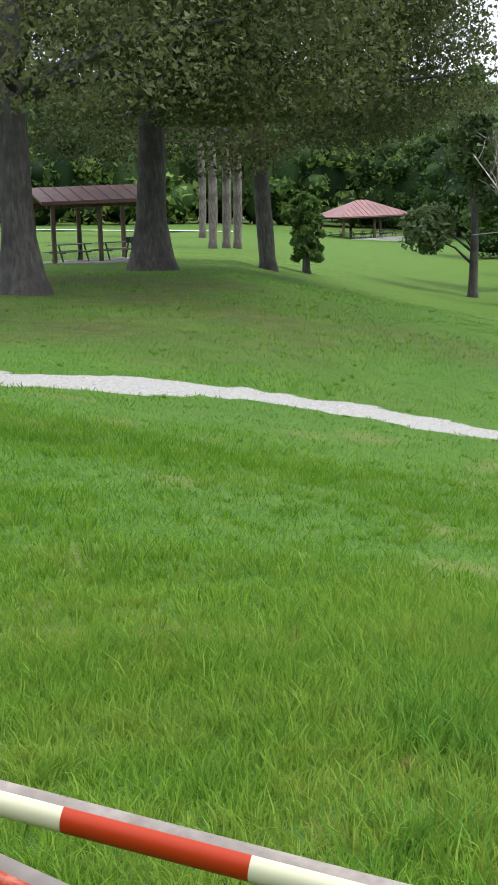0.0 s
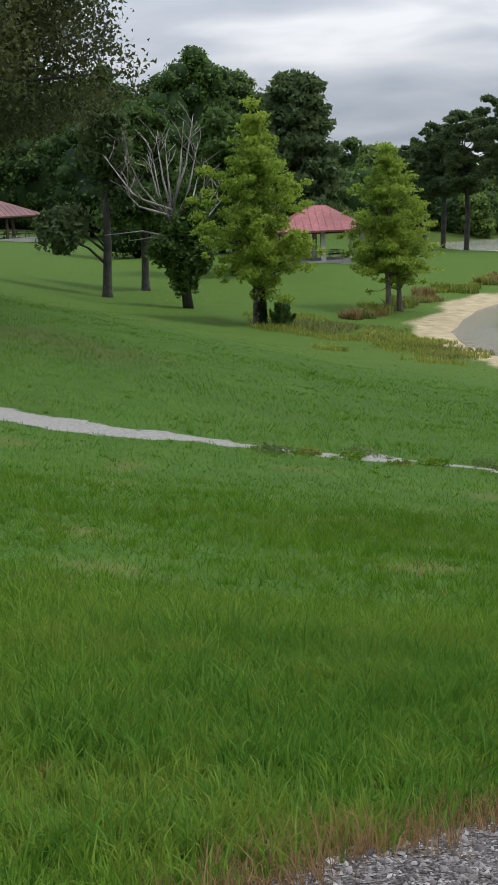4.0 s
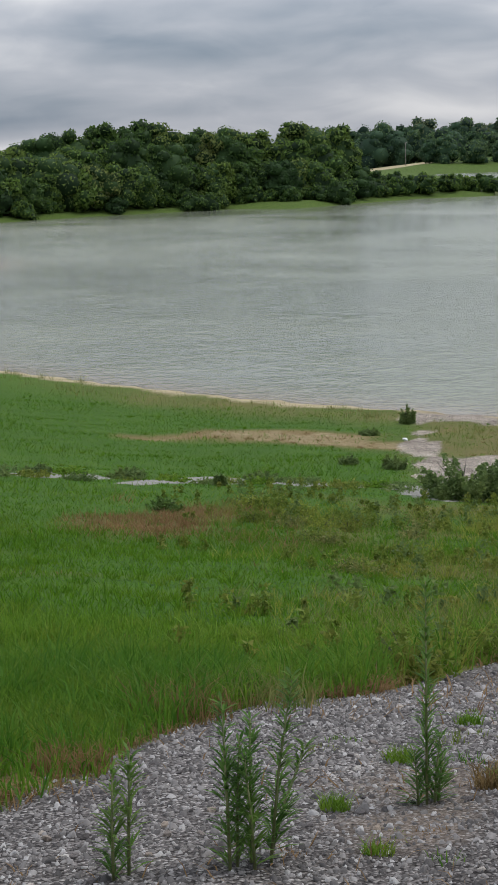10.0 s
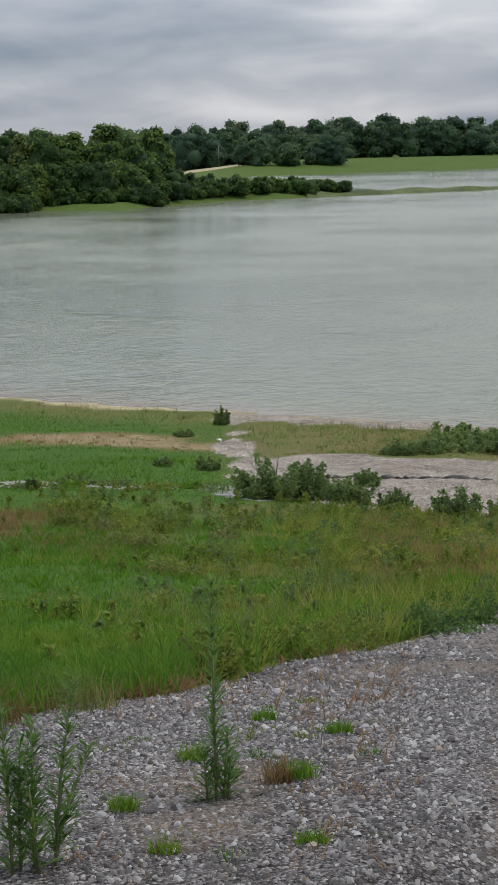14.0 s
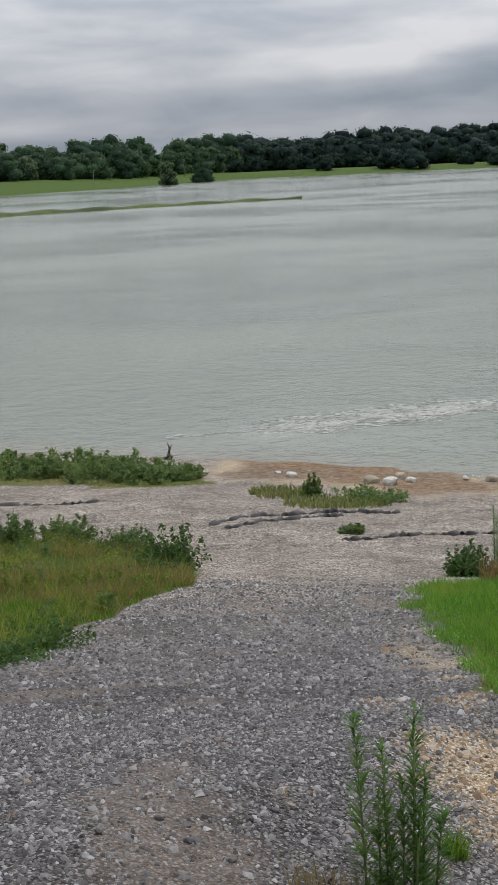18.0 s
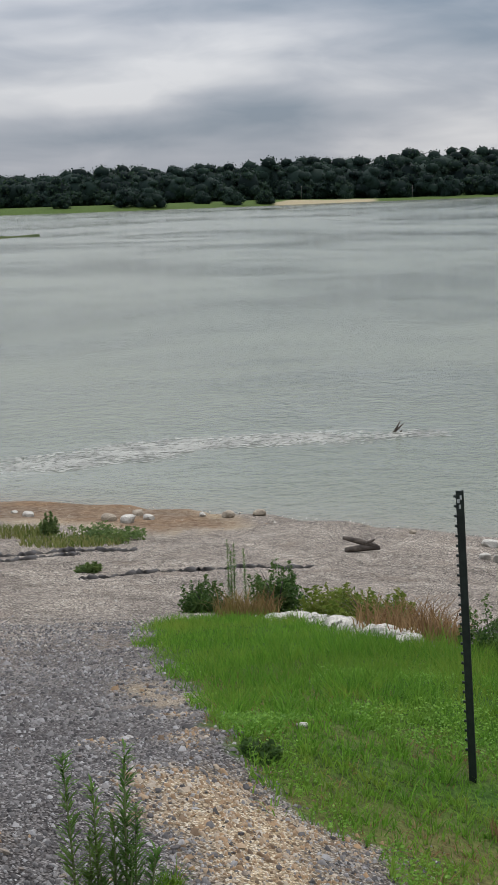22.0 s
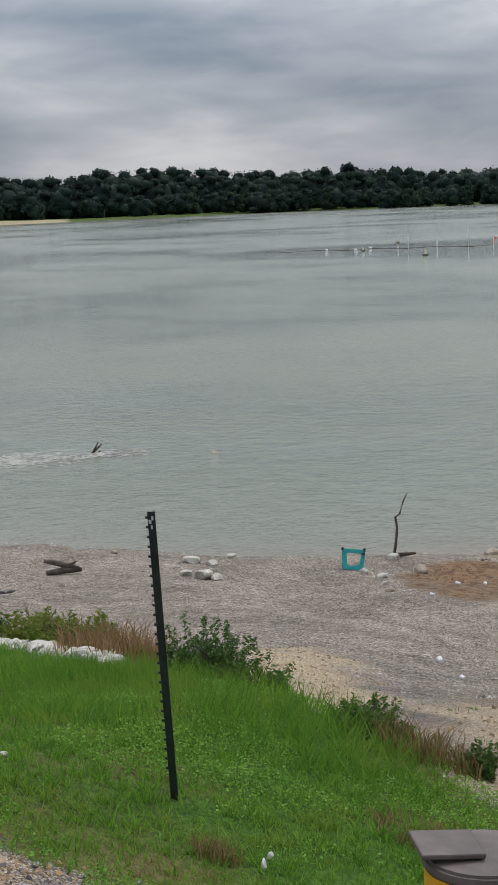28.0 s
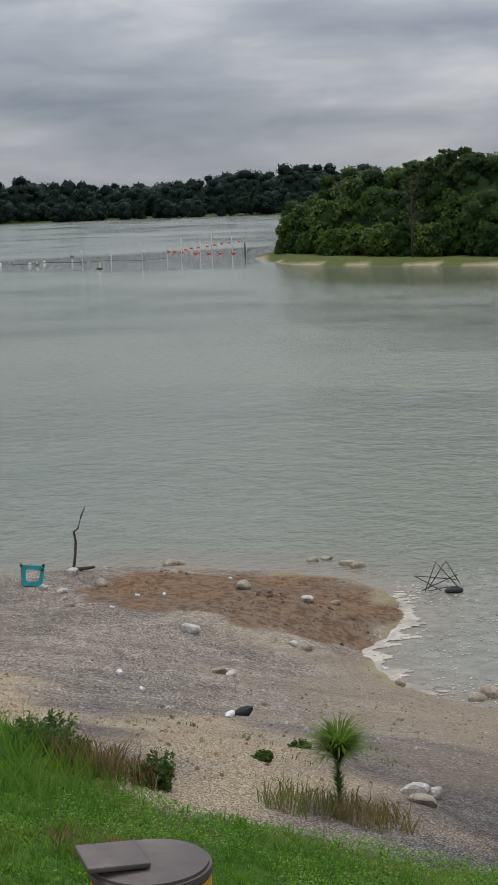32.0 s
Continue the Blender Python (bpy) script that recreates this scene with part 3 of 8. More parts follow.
TAN_C = ring_poly([(58, 45), (61, 43), (66, 40.5), (69.5, 42.5), (66, 48.5), (60, 51.3)])
STRAW = ring_poly([(33.2, 46.5), (35.5, 50.3), (38.6, 51.8), (41.8, 50.5), (43.2, 46.5), (41.5, 44.4), (38.8, 45.8), (36, 47.2)])
BROWN = ring_poly([(31.0, 25.2), (33.7, 28.0), (37.2, 28.6), (37.5, 24.2), (33.6, 22.4)])
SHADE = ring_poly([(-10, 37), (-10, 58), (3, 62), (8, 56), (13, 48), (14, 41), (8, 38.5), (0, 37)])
FIELD = ring_poly([(41.2, 560), (41.2, 640), (44.6, 640), (44.4, 572)])
BARE = ring_poly([(-7, 10.2), (-2, 10.4), (4, 10.2), (7.5, 9.0), (3, 7.4), (-3, 7.8), (-7, 8.6)])


def step(v, lo, hi):
    t = np.clip((np.asarray(v, float) - lo) / (hi - lo), 0, 1)
    return t * t * (3 - 2 * t)


def zones(x, y):
    """Share of gravel, path, tan stone, clay, sand and straw at a place."""
    az, d = np.degrees(np.arctan2(x, y)), np.hypot(x, y)
    az = np.where(az < -75 + 14 * wobble(x, y, 0.31, 0.5) + 5 * wobble(x, y, 1.3, 0.2), 110.0, az)
    sd = lake_sd(x, y)
    w1, w2 = wobble(x, y, 2.3, 0.4), wobble(x, y, 0.9, 1.9)
    de = np.interp(az, [-80, -40, -5, 6, 12, 14.7, 18, 21.4, 24.7, 27.7, 31.3, 34, 37.8, 41, 44.6, 50, 54.8, 57.6, 58.6], [1.4, 1.5, 1.9, 2.4, 3.4, 4.5, 4.85, 5.1, 5.45, 5.6, 5.9, 6.9, 8.2, 8.4, 10, 11.9, 16.6, 20.8, 70])
    lot = de - d + (0.16 * w1 + 0.14 * w2) * np.clip(d / 8, 0.5, 2.2)
    du = np.interp(az, [38, 43, 45, 47.8, 54.8, 57.7, 58.6], [80, 37, 34, 31, 30.2, 26.7, 0])
    upper = np.minimum(d - du, (az - 43.2) * 0.8) + 0.5 * w2
    g = np.maximum(lot, upper)
    g = np.minimum(g, -poly_sd(BANK_GRASS, x, y) + 0.22 * w1)
    g = np.minimum(g, -poly_sd(SHORE_WEEDS, x, y) + 0.6 * w2)
    g = np.where(d > 70, -5, g)
    gravel = step(g, -0.22, 0.22)
    edge = np.where((g < 0) & (g > -1.3), 1 + g / 1.3, 0.0) * np.where((az > 11) & (d < 14), 1, 0.35) * np.where((az > 64), 0.75, 1)
    pw = np.interp(az, [-12, -4, 4, 11, 16, 20, 25, 40, 44], [1.6, 1.4, 1.25, 1.0, 0.6, 0.45, 0.6, 0.8, 1.4])
    pc = np.interp(az, [-12, -4, 4, 11, 16, 24, 36, 44], [31.6, 31.6, 33.2, 33.2, 33.5, 33.3, 34.0, 34.2])
    thin = np.where(az > 20, (w2 * 0.6 + wobble(x, y, 1.6, 3.3)) * np.interp(az, [12, 20, 23, 44], [0.08, 0.3, 0.9, 1.1]), 0)
    path = step(pw - np.abs(d - pc) + 0.25 * w2 + 0.22 * wobble(x, y, 3.7, 1.2) + 0.15 * wobble(x, y, 8.0, 0.5) - thin - np.interp(az, [13, 21, 25, 40, 44], [0, 0, 0.25, 0.30, 0.1]), -0.1, 0.25) * (az < 46) * (az > -60)
    near = (d < 70) | ((az < 31) & (d < 213)) | ((az > 90) & (d < 300))
    beach = np.interp(az, [22, 24, 30, 36, 43, 58, 72, 80, 96], [2.9, 2.7, 2.2, 1.7, 1.4, 1.2, 1.0, 0.9, 0.7])
    sand = step(beach + 0.7 * w2 - sd, 0, 0.9) * (sd > -3) * np.where(near, 1, 0.2 * step(1.6 - sd, 0, 1))
    sand = np.where((az > 70.4) & (az < 74.0) & (d > 500), step(26 - sd, 0, 4), sand)
    sand = np.where((d > 300) & (az > 48) & (az < 60) & (d < 700), sand * 0.8, sand)
    clay = step(poly_sd(CLAY, x, y) + 0.35 * w1, -0.2, 0.5)
    tan = np.maximum.reduce([step(poly_sd(p, x, y) + 0.4 * w1 + 0.3 * wobble(x, y, 5.5, 2.0), lo, hi) for p, lo, hi in ((TAN_A, -0.6, 0.5), (TAN_B, -0.1, 1.1), (TAN_C, -0.5, 0.8))] + [0.8 * step(poly_sd(STONY, x, y) + 0.5 * w1, -0.4, 1.0), 0.35 * step(az + 4 * w2, 88, 96) * (d > 18)])
    dry = np.maximum.reduce([step(poly_sd(STRAW, x, y) + 0.8 * w2, -0.2, 0.8), 0.6 * step(poly_sd(BROWN, x, y) + 0.9 * w2, -0.3, 1.2), 0.9 * step(poly_sd(BARE, x, y) + 0.9 * w1 + 0.5 * wobble(x, y, 5.0, 1.0), -0.1, 1.1), 0.35 * step(wobble(x, y, 1.1, 6.2) + 0.7 * w1, 0.5, 1.5) * (d < 30), edge * (0.6 + 0.35 * w1)])
    dry = np.maximum(dry, 0.5 * step(wobble(x, y, 0.8, 4.0) + 0.6 * w1, -0.5, 1.1) * step(az, 36, 42) * step(d, 10, 14) * (d < 33) * (az < 60))
    # distance haze put into far grass as dryness; the point's grass is tawnier
    dry = np.maximum(dry, 0.16 * (d > 210) + 0.2 * ((az > 90) & (d > 200)))
    dry = np.maximum(dry, (0.45 + 0.2 * w2) * step(sd, 8, 2.5) * step(az, 28, 36) * (az < 60) * (d > 38) * (d < 90))
    dry = np.maximum(dry, (0.6 + 0.2 * w1) * step(poly_sd(SHORE_WEEDS, x, y), -1.5, 0.5))
    sand = np.maximum(sand, 0.4 * step(poly_sd(STRAW, x, y) + 0.9 * w2 + 0.6 * wobble(x, y, 3.1, 1.0), 0.1, 1.1))
    sand = np.maximum(sand, 0.75 * step(poly_sd(FIELD, x, y), 0, 6))
    clay = np.maximum(clay, 0.7 * step(poly_sd(TAN_C, x, y) + 0.8 * w2, -0.2, 1.2))
    return gravel, path, tan, clay, sand, np.clip(dry, 0, 1)


def oak_shade_share(x, y):
    """Oak shade put into the ground colour, along with thin brownish grass."""
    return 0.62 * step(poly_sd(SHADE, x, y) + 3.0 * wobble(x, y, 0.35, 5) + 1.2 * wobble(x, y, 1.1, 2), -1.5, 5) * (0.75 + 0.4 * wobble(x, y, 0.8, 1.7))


def dirt_share(x, y):
    """Patches of bare brown dirt among the stones."""
    az, d = np.degrees(np.arctan2(x, y)), np.hypot(x, y)
    damp = 0.9 * step(az + 3 * wobble(x, y, 0.7, 1.4), 93, 97) * step(d, 13, 16) * (d < 60)
    return np.maximum(damp, 0.8 * step(wobble(x, y, 1.9, 5.1) + 0.5 * wobble(x, y, 0.8, 2.4) + 0.35 * wobble(x, y, 6.0, 0.4), 0.6, 1.3))


def ground_material():
    m, nt, b = material("ground_turf_and_gravel")
    pos = nt.nodes.new("ShaderNodeNewGeometry").outputs["Position"]
    fine, mid, big = noise_fac(nt, 22, 5, 0.65, pos), noise_fac(nt, 1.6, 5, 0.6, pos), noise_fac(nt, 0.16, 4, 0.6, pos)
    turf = ramp(nt, fine, [(0.38, (0.018, 0.048, 0.006)), (0.62, (0.060, 0.138, 0.014))])
    turf = mix(nt, calc(nt, "MULTIPLY", ramp_fac(nt, mid, 0.45, 0.75), 0.55), turf, (0.088, 0.145, 0.022))
    turf = mix(nt, calc(nt, "MULTIPLY", ramp_fac(nt, big, 0.5, 0.7), 0.45), turf, (0.042, 0.085, 0.013))
    # lawn beyond the bank mixed lighter: sunlight put into its colour
    turf = mix(nt, attr(nt, "mown_lit"), turf, ramp(nt, fine, [(0.35, (0.036, 0.082, 0.010)), (0.65, (0.082, 0.140, 0.018))]))
    straw = ramp(nt, fine, [(0.3, (0.085, 0.060, 0.024)), (0.75, (0.27, 0.195, 0.090))])

    def stones(scale, stops):
        v = nd(nt, "ShaderNodeTexVoronoi", Scale=scale)
        nt.links.new(pos, v.inputs["Vector"])
        hsv = nt.nodes.new("ShaderNodeSeparateColor")
        nt.links.new(v.outputs["Color"], hsv.inputs[0])
        c = ramp(nt, hsv.outputs[0], stops)
        return mix(nt, ramp_fac(nt, v.outputs["Distance"], 0.45, 0.85), c, tuple(k * 0.55 for k in stops[0][1])), v.outputs["Distance"]

    grey, gd = stones(72, [(0.0, (0.058, 0.053, 0.050)), (1.0, (0.44, 0.425, 0.40)), (0.4, (0.155, 0.144, 0.136)), (0.75, (0.265, 0.248, 0.235))])
    worn, wd = stones(34, [(0.0, (0.10, 0.090, 0.082)), (1.0, (0.76, 0.69, 0.58)), (0.5, (0.42, 0.358, 0.286))])
    track = noise_fac(nt, 0.55, 5, 0.62, pos, 0.5)
    grey = mix(nt, attr(nt, "weathered"), grey, worn)
    grey = mix(nt, 1.0, grey, ramp(nt, track, [(0.32, (0.62, 0.60, 0.60)), (0.68, (1.22, 1.20, 1.19))]), "MULTIPLY")
    grey = mix(nt, 1.0, grey, ramp(nt, noise_fac(nt, 4.5, 4, 0.6, pos), [(0.30, (0.70, 0.69, 0.69)), (0.70, (1.2, 1.2, 1.2))]), "MULTIPLY")
    dirt = attr(nt, "dirt")
    grey = mix(nt, calc(nt, "MULTIPLY", dirt, 0.55), grey, ramp(nt, fine, [(0.3, (0.16, 0.118, 0.085)), (0.7, (0.33, 0.262, 0.200))]))
    # tan stone, brightened to put the sun on the lower bank into colour
    tan, td = stones(72, [(0.0, (0.28, 0.205, 0.122)), (1.0, (0.84, 0.75, 0.58)), (0.5, (0.60, 0.455, 0.280))])
    pale = ramp(nt, noise_fac(nt, 14, 6, 0.7, pos), [(0.3, (0.15, 0.145, 0.13)), (0.7, (0.33, 0.32, 0.295))])
    clay = ramp(nt, noise_fac(nt, 0.45, 4, 0.6, pos), [(0.36, (0.235, 0.185, 0.135)), (0.62, (0.290, 0.180, 0.100))])
    crumb = noise_fac(nt, 4.2, 7, 0.78, pos, 0.6)
    clay = mix(nt, calc(nt, "MULTIPLY", ramp_fac(nt, crumb, 0.47, 0.55), 0.85), clay, (0.130, 0.072, 0.040))
    clay = mix(nt, calc(nt, "MULTIPLY", ramp_fac(nt, fine, 0.55, 0.7), 0.4), clay, (0.36, 0.26, 0.18))
    sand = ramp(nt, noise_fac(nt, 1.1, 6, 0.65, pos), [(0.3, (0.25, 0.20, 0.115)), (0.7, (0.45, 0.385, 0.245))])
    rag = calc(nt, "MULTIPLY", calc(nt, "SUBTRACT", noise_fac(nt, 5.0, 5, 0.7, pos), 0.5), 0.9)

    def mask(name, lo=0.35, hi=0.65):
        a = attr(nt, name)
        return ramp_fac(nt, calc(nt, "ADD", a, calc(nt, "MULTIPLY", rag, calc(nt, "MULTIPLY", calc(nt, "MULTIPLY", a, calc(nt, "SUBTRACT", 1.0, a)), 4.0))), lo, hi)

    col = mix(nt, attr(nt, "dry"), turf, straw)
    # oak shade and thin brown grass, both mixed into the turf colour
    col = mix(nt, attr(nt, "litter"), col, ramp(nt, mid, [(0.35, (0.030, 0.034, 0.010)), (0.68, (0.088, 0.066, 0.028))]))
    stone = mix(nt, attr(nt, "tan"), grey, tan)
    col = mix(nt, mask("gravel"), col, stone)
    col = mix(nt, mask("path"), col, pale)
    col = mix(nt, mask("sand", 0.25, 0.75), col, sand)
    col = mix(nt, mask("clay", 0.25, 0.75), col, clay)
    nt.links.new(col, b.inputs["Base Color"])
    b.inputs["Roughness"].default_value = 0.95
    b.inputs["Specular IOR Level"].default_value = 0.15
    h = mix(nt, attr(nt, "gravel"), fine, calc(nt, "SUBTRACT", 1.0, gd))
    bump(nt, b, h, 0.9, 0.02)
    return m


def ground_mesh():
    az = np.concatenate([np.arange(-20, 104, 0.5), np.arange(104, 340.1, 4)])
    rd = np.unique(np.concatenate([np.arange(0, 3, 0.5), 3 * 1.027 ** np.arange(0, 251), np.arange(30.2, 36.6, 0.3)]))
    A, D = np.meshgrid(np.radians(az), rd, indexing="ij")
    X, Y = (D * np.sin(A)).ravel(), (D * np.cos(A)).ravel()
    Z = land(X, Y)
    n, m = A.shape
    v = np.stack([X, Y, Z], axis=-1)
    i, j = np.meshgrid(np.arange(n - 1), np.arange(m - 1), indexing="ij")
    q = (i * m + j).ravel()
    f = np.stack([q, q + 1, q + m + 1, q + m], axis=1)
    me = mesh_from("ground", v, f, ground_material(), True)
    far = np.hypot(X, Y)
    a = me.attributes.new("dirt", "FLOAT", "POINT")
    a.data.foreach_set("value", np.asarray(dirt_share(X, Y), np.float32))
    # this attribute carries the painted oak shade and thin brown grass
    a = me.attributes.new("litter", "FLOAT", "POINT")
    a.data.foreach_set("value", np.asarray(oak_shade_share(X, Y), np.float32))
    a = me.attributes.new("weathered", "FLOAT", "POINT")
    a.data.foreach_set("value", np.asarray(step(far + 2 * wobble(X, Y, 0.5, 0.8), 8, 26), np.float32))
    # where the short lawn takes the tone that stands for sunlight
    a = me.attributes.new("mown_lit", "FLOAT", "POINT")
    a.data.foreach_set("value", np.asarray(step(far, 56, 72) * step(far, 205, 165), np.float32))
    for name, val in zip(("gravel", "path", "tan", "clay", "sand", "dry"), zones(X, Y)):
        a = me.attributes.new(name, "FLOAT", "POINT")
        a.data.foreach_set("value", np.asarray(val, np.float32))
    return me


ground = tagged(new("ground", ground_mesh()), "grassy lake bank with a grey gravel ramp and sandy shore", "ground", kind="structure")


# ---- the lake ----
FOAM_A = ring_poly([(57.5, 57.5), (61, 60), (65, 63.5), (71, 64.5), (76, 64), (76, 62.6), (70.5, 60.5), (68, 60), (66, 58.5), (61, 56.8)])


def water_material():
    m, nt, b = material("lake_water")
    pos = nt.nodes.new("ShaderNodeNewGeometry").outputs["Position"]
    lane = noise_fac(nt, 0.016, 4, 0.6, pos, 0.6)
    lane2 = noise_fac(nt, 0.06, 4, 0.6, pos, 0.4)
    body = ramp(nt, lane, [(0.36, (0.172, 0.190, 0.136)), (0.64, (0.214, 0.228, 0.166))])
    shallow = attr(nt, "shallow")
    body = mix(nt, calc(nt, "MULTIPLY", shallow, 0.8), body, (0.25, 0.185, 0.130))
    fleck = ramp_fac(nt, noise_fac(nt, 2.0, 5, 0.75, pos, 0.4), 0.44, 0.60)
    foam = calc(nt, "MULTIPLY", attr(nt, "foam"), fleck)
    body = mix(nt, calc(nt, "MULTIPLY", foam, 0.75), body, (0.52, 0.50, 0.45))
    nt.links.new(body, b.inputs["Base Color"])
    b.inputs["IOR"].default_value = 1.33
    b.inputs["Specular IOR Level"].default_value = 0.5
    wind = ramp_fac(nt, calc(nt, "ADD", calc(nt, "MULTIPLY", lane, 0.6), calc(nt, "MULTIPLY", lane2, 0.4)), 0.42, 0.58)
    wind = calc(nt, "MULTIPLY", calc(nt, "ADD", 0.38, calc(nt, "MULTIPLY", wind, 0.75)), calc(nt, "SUBTRACT", 1.0, calc(nt, "MULTIPLY", attr(nt, "calm"), 0.85)))
    r = calc(nt, "ADD", 0.015, calc(nt, "MULTIPLY", wind, 0.17))
    nt.links.new(calc(nt, "ADD", r, calc(nt, "MULTIPLY", foam, 0.4)), b.inputs["Roughness"])
    rip = noise_fac(nt, 3.4, 4, 0.6, pos, 0.4)
    swell = noise_fac(nt, 0.95, 3, 0.55, pos, 0.5)
    h = calc(nt, "MULTIPLY", calc(nt, "ADD", calc(nt, "MULTIPLY", rip, 0.55), swell), wind)
    bump(nt, b, h, 0.95, 0.15)
    return m


def water_mesh():
    az = np.arange(12, 140.1, 0.8)
    rd = 22 * 1.03 ** np.arange(0, 169)
    A, D = np.meshgrid(np.radians(az), rd, indexing="ij")
    X, Y = (D * np.sin(A)).ravel(), (D * np.cos(A)).ravel()
    n, m = A.shape
    i, j = np.meshgrid(np.arange(n - 1), np.arange(m - 1), indexing="ij")
    q = (i * m + j).ravel()
    me = mesh_from("water", np.stack([X, Y, np.zeros_like(X)], axis=-1), np.stack([q, q + 1, q + m + 1, q + m], axis=1), water_material(), True)
    sd = lake_sd(X, Y)
    d = np.hypot(X, Y)
    foam = np.maximum(0.8 * step(poly_sd(FOAM_A, X, Y) + 1.0 * wobble(X, Y, 0.7), -0.4, 1.6), 0.0 * X)
    foam = np.maximum(foam, 0.30 * step(np.degrees(np.arctan2(X, Y)), 95, 97) * (d < 42))
    az = np.degrees(np.arctan2(X, Y))
    calm = step(az, 90, 94) * step(-sd, 75, 30) * (d > 100)
    slick = np.minimum(d - np.interp(az, [74, 80, 86, 92], [262, 246, 238, 232]), np.interp(az, [74, 80, 86, 92], [270, 300, 325, 345]) - d) + 10 * wobble(X, Y, 0.05, 0.6)
    calm = np.maximum(calm, step(slick, -6, 12) * step(az, 76, 81) * (az < 94))
    for name, val in (("foam", foam), ("calm", calm), ("shallow", np.exp(np.minimum(sd, 0) / 1.7) * np.where(d < 160, 1, 0.1))):
        a = me.attributes.new(name, "FLOAT", "POINT")
        a.data.foreach_set("value", np.asarray(val, np.float32))
    return me


water = tagged(new("water", water_mesh()), "grey-green lake water with wind ripples and pale scum", "lake", kind="structure")


# ---- scum and foam flecks afloat ----
def foam_flecks(label, x, y, size, seed, long=1.0):
    """Thin uneven patches of foam lying on the water."""
    rng = np.random.default_rng(seed)
    n = len(x)
    a = np.arange(7) * 6.2832 / 7
    r = size[:, None] * rng.uniform(0.55, 1.3, (n, 7))
    turn = rng.uniform(0, 6.283, n)[:, None]
    px, py = r * np.cos(a + turn) * long, r * np.sin(a + turn) / long
    az = np.arctan2(x, y)[:, None]
    v = np.stack([x[:, None] + px * np.cos(az) + py * np.sin(az), y[:, None] - px * np.sin(az) + py * np.cos(az), np.repeat((0.008 + 0.004 * rng.uniform(size=n))[:, None], 7, axis=1)], axis=-1)
    return tagged(new("foam", mesh_from("foam", v.reshape(-1, 3), np.arange(7 * n, dtype=np.int32).reshape(n, 7), MAT_FOAM)), label, "foam", kind="stuff")


MAT_FOAM = mat_plain("cream_foam", (0.40, 0.36, 0.29), (0.62, 0.57, 0.48), 6.0, 0.9, 0.4, 0.01)
MAT_SCUM = mat_plain("pale_scum", (0.34, 0.34, 0.30), (0.50, 0.49, 0.43), 6.0, 0.9, 0.3, 0.01)
rng = np.random.default_rng(71)
t = rng.uniform(0, 1, 900)
fa, fd = np.interp(t, [0, 0.15, 0.4, 0.7, 0.9, 1], [97.2, 95.8, 94.9, 95.9, 96.6, 96.0]), np.interp(t, [0, 0.15, 0.4, 0.7, 0.9, 1], [31.1, 32.3, 34.3, 35.5, 37.3, 39.6])
fa = fa + np.abs(rng.normal(0, 0.38, 900)) * (0.5 + 0.5 * np.sin(t * 40)) + 0.02
fx, fy = fd * np.sin(np.radians(fa)), fd * np.cos(np.radians(fa))
ok = lake_sd(fx, fy) < 0.05
foam_flecks("cream foam washed up along the clay point", fx[ok], fy[ok], rng.uniform(0.03, 0.13, 900)[ok], 72, 1.3)
fd, fa = np.sqrt(rng.uniform(30.0**2, 42.0**2, 1500)), rng.uniform(95, 103, 1500)
fx, fy = fd * np.sin(np.radians(fa)), fd * np.cos(np.radians(fa))
ok = (lake_sd(fx, fy) < -0.2) & (wobble(fx, fy, 0.9, 0.3) > -0.4)
foam_flecks("small foam flecks drifting by the clay point", fx[ok], fy[ok], rng.uniform(0.012, 0.04, 1500)[ok], 73)
fd, fa = rng.uniform(55, 66, 30000), rng.uniform(57, 77, 30000)
fx, fy = fd * np.sin(np.radians(fa)), fd * np.cos(np.radians(fa))
ok = poly_sd(FOAM_A, fx, fy) + 0.7 * wobble(fx, fy, 0.9, 0.7) > 0.1 + 1.3 * rng.uniform(size=30000)
MAT_FOAM, keep_foam = MAT_SCUM, MAT_FOAM
foam_flecks("long streak of pale scum drifting on the lake", fx[ok], fy[ok], rng.uniform(0.03, 0.10, 30000)[ok], 74, 1.5)
MAT_FOAM = keep_foam


# ---- low spit across the bay ----
def spit_mesh():
    """A long low bar: grass on its back, sand at both edges, tapering to its tip."""
    n, m = 160, 9
    t = np.linspace(0, 1, n)[:, None]
    u = np.linspace(0, 1, m)[None]
    az = np.radians(46.2 + 16.0 * t)
    front = np.interp(46.2 + 16.0 * t, [46.2, 50, 56, 62.2], [307, 325, 349.5, 375])
    wide = (14 * (1 - t) + 3.0) * (0.85 + 0.15 * np.sin(t * 31) + 0.1 * np.sin(t * 67))
    d = front + wide * u
    x, y = d * np.sin(az), d * np.cos(az)
    z = -0.10 + (0.58 + 0.55 * (1 - t)) * np.sin(math.pi * u) ** 0.6 * (0.9 + 0.2 * np.sin(t * 57 + 2 * u))
    i, j = np.meshgrid(np.arange(n - 1), np.arange(m - 1), indexing="ij")
    q = (i * m + j).ravel()
    return mesh_from("spit", np.stack([x, y, z], axis=-1).reshape(-1, 3), np.stack([q, q + 1, q + m + 1, q + m], axis=1), MAT_SPIT, True)


MAT_SPIT = mat_plain("olive_spit_grass", (0.045, 0.072, 0.014), (0.115, 0.125, 0.036), 0.6, 0.95, 0.3, 0.05)
tagged(new("spit", spit_mesh()), "long low grassy spit reaching across the bay", "spit", kind="structure")


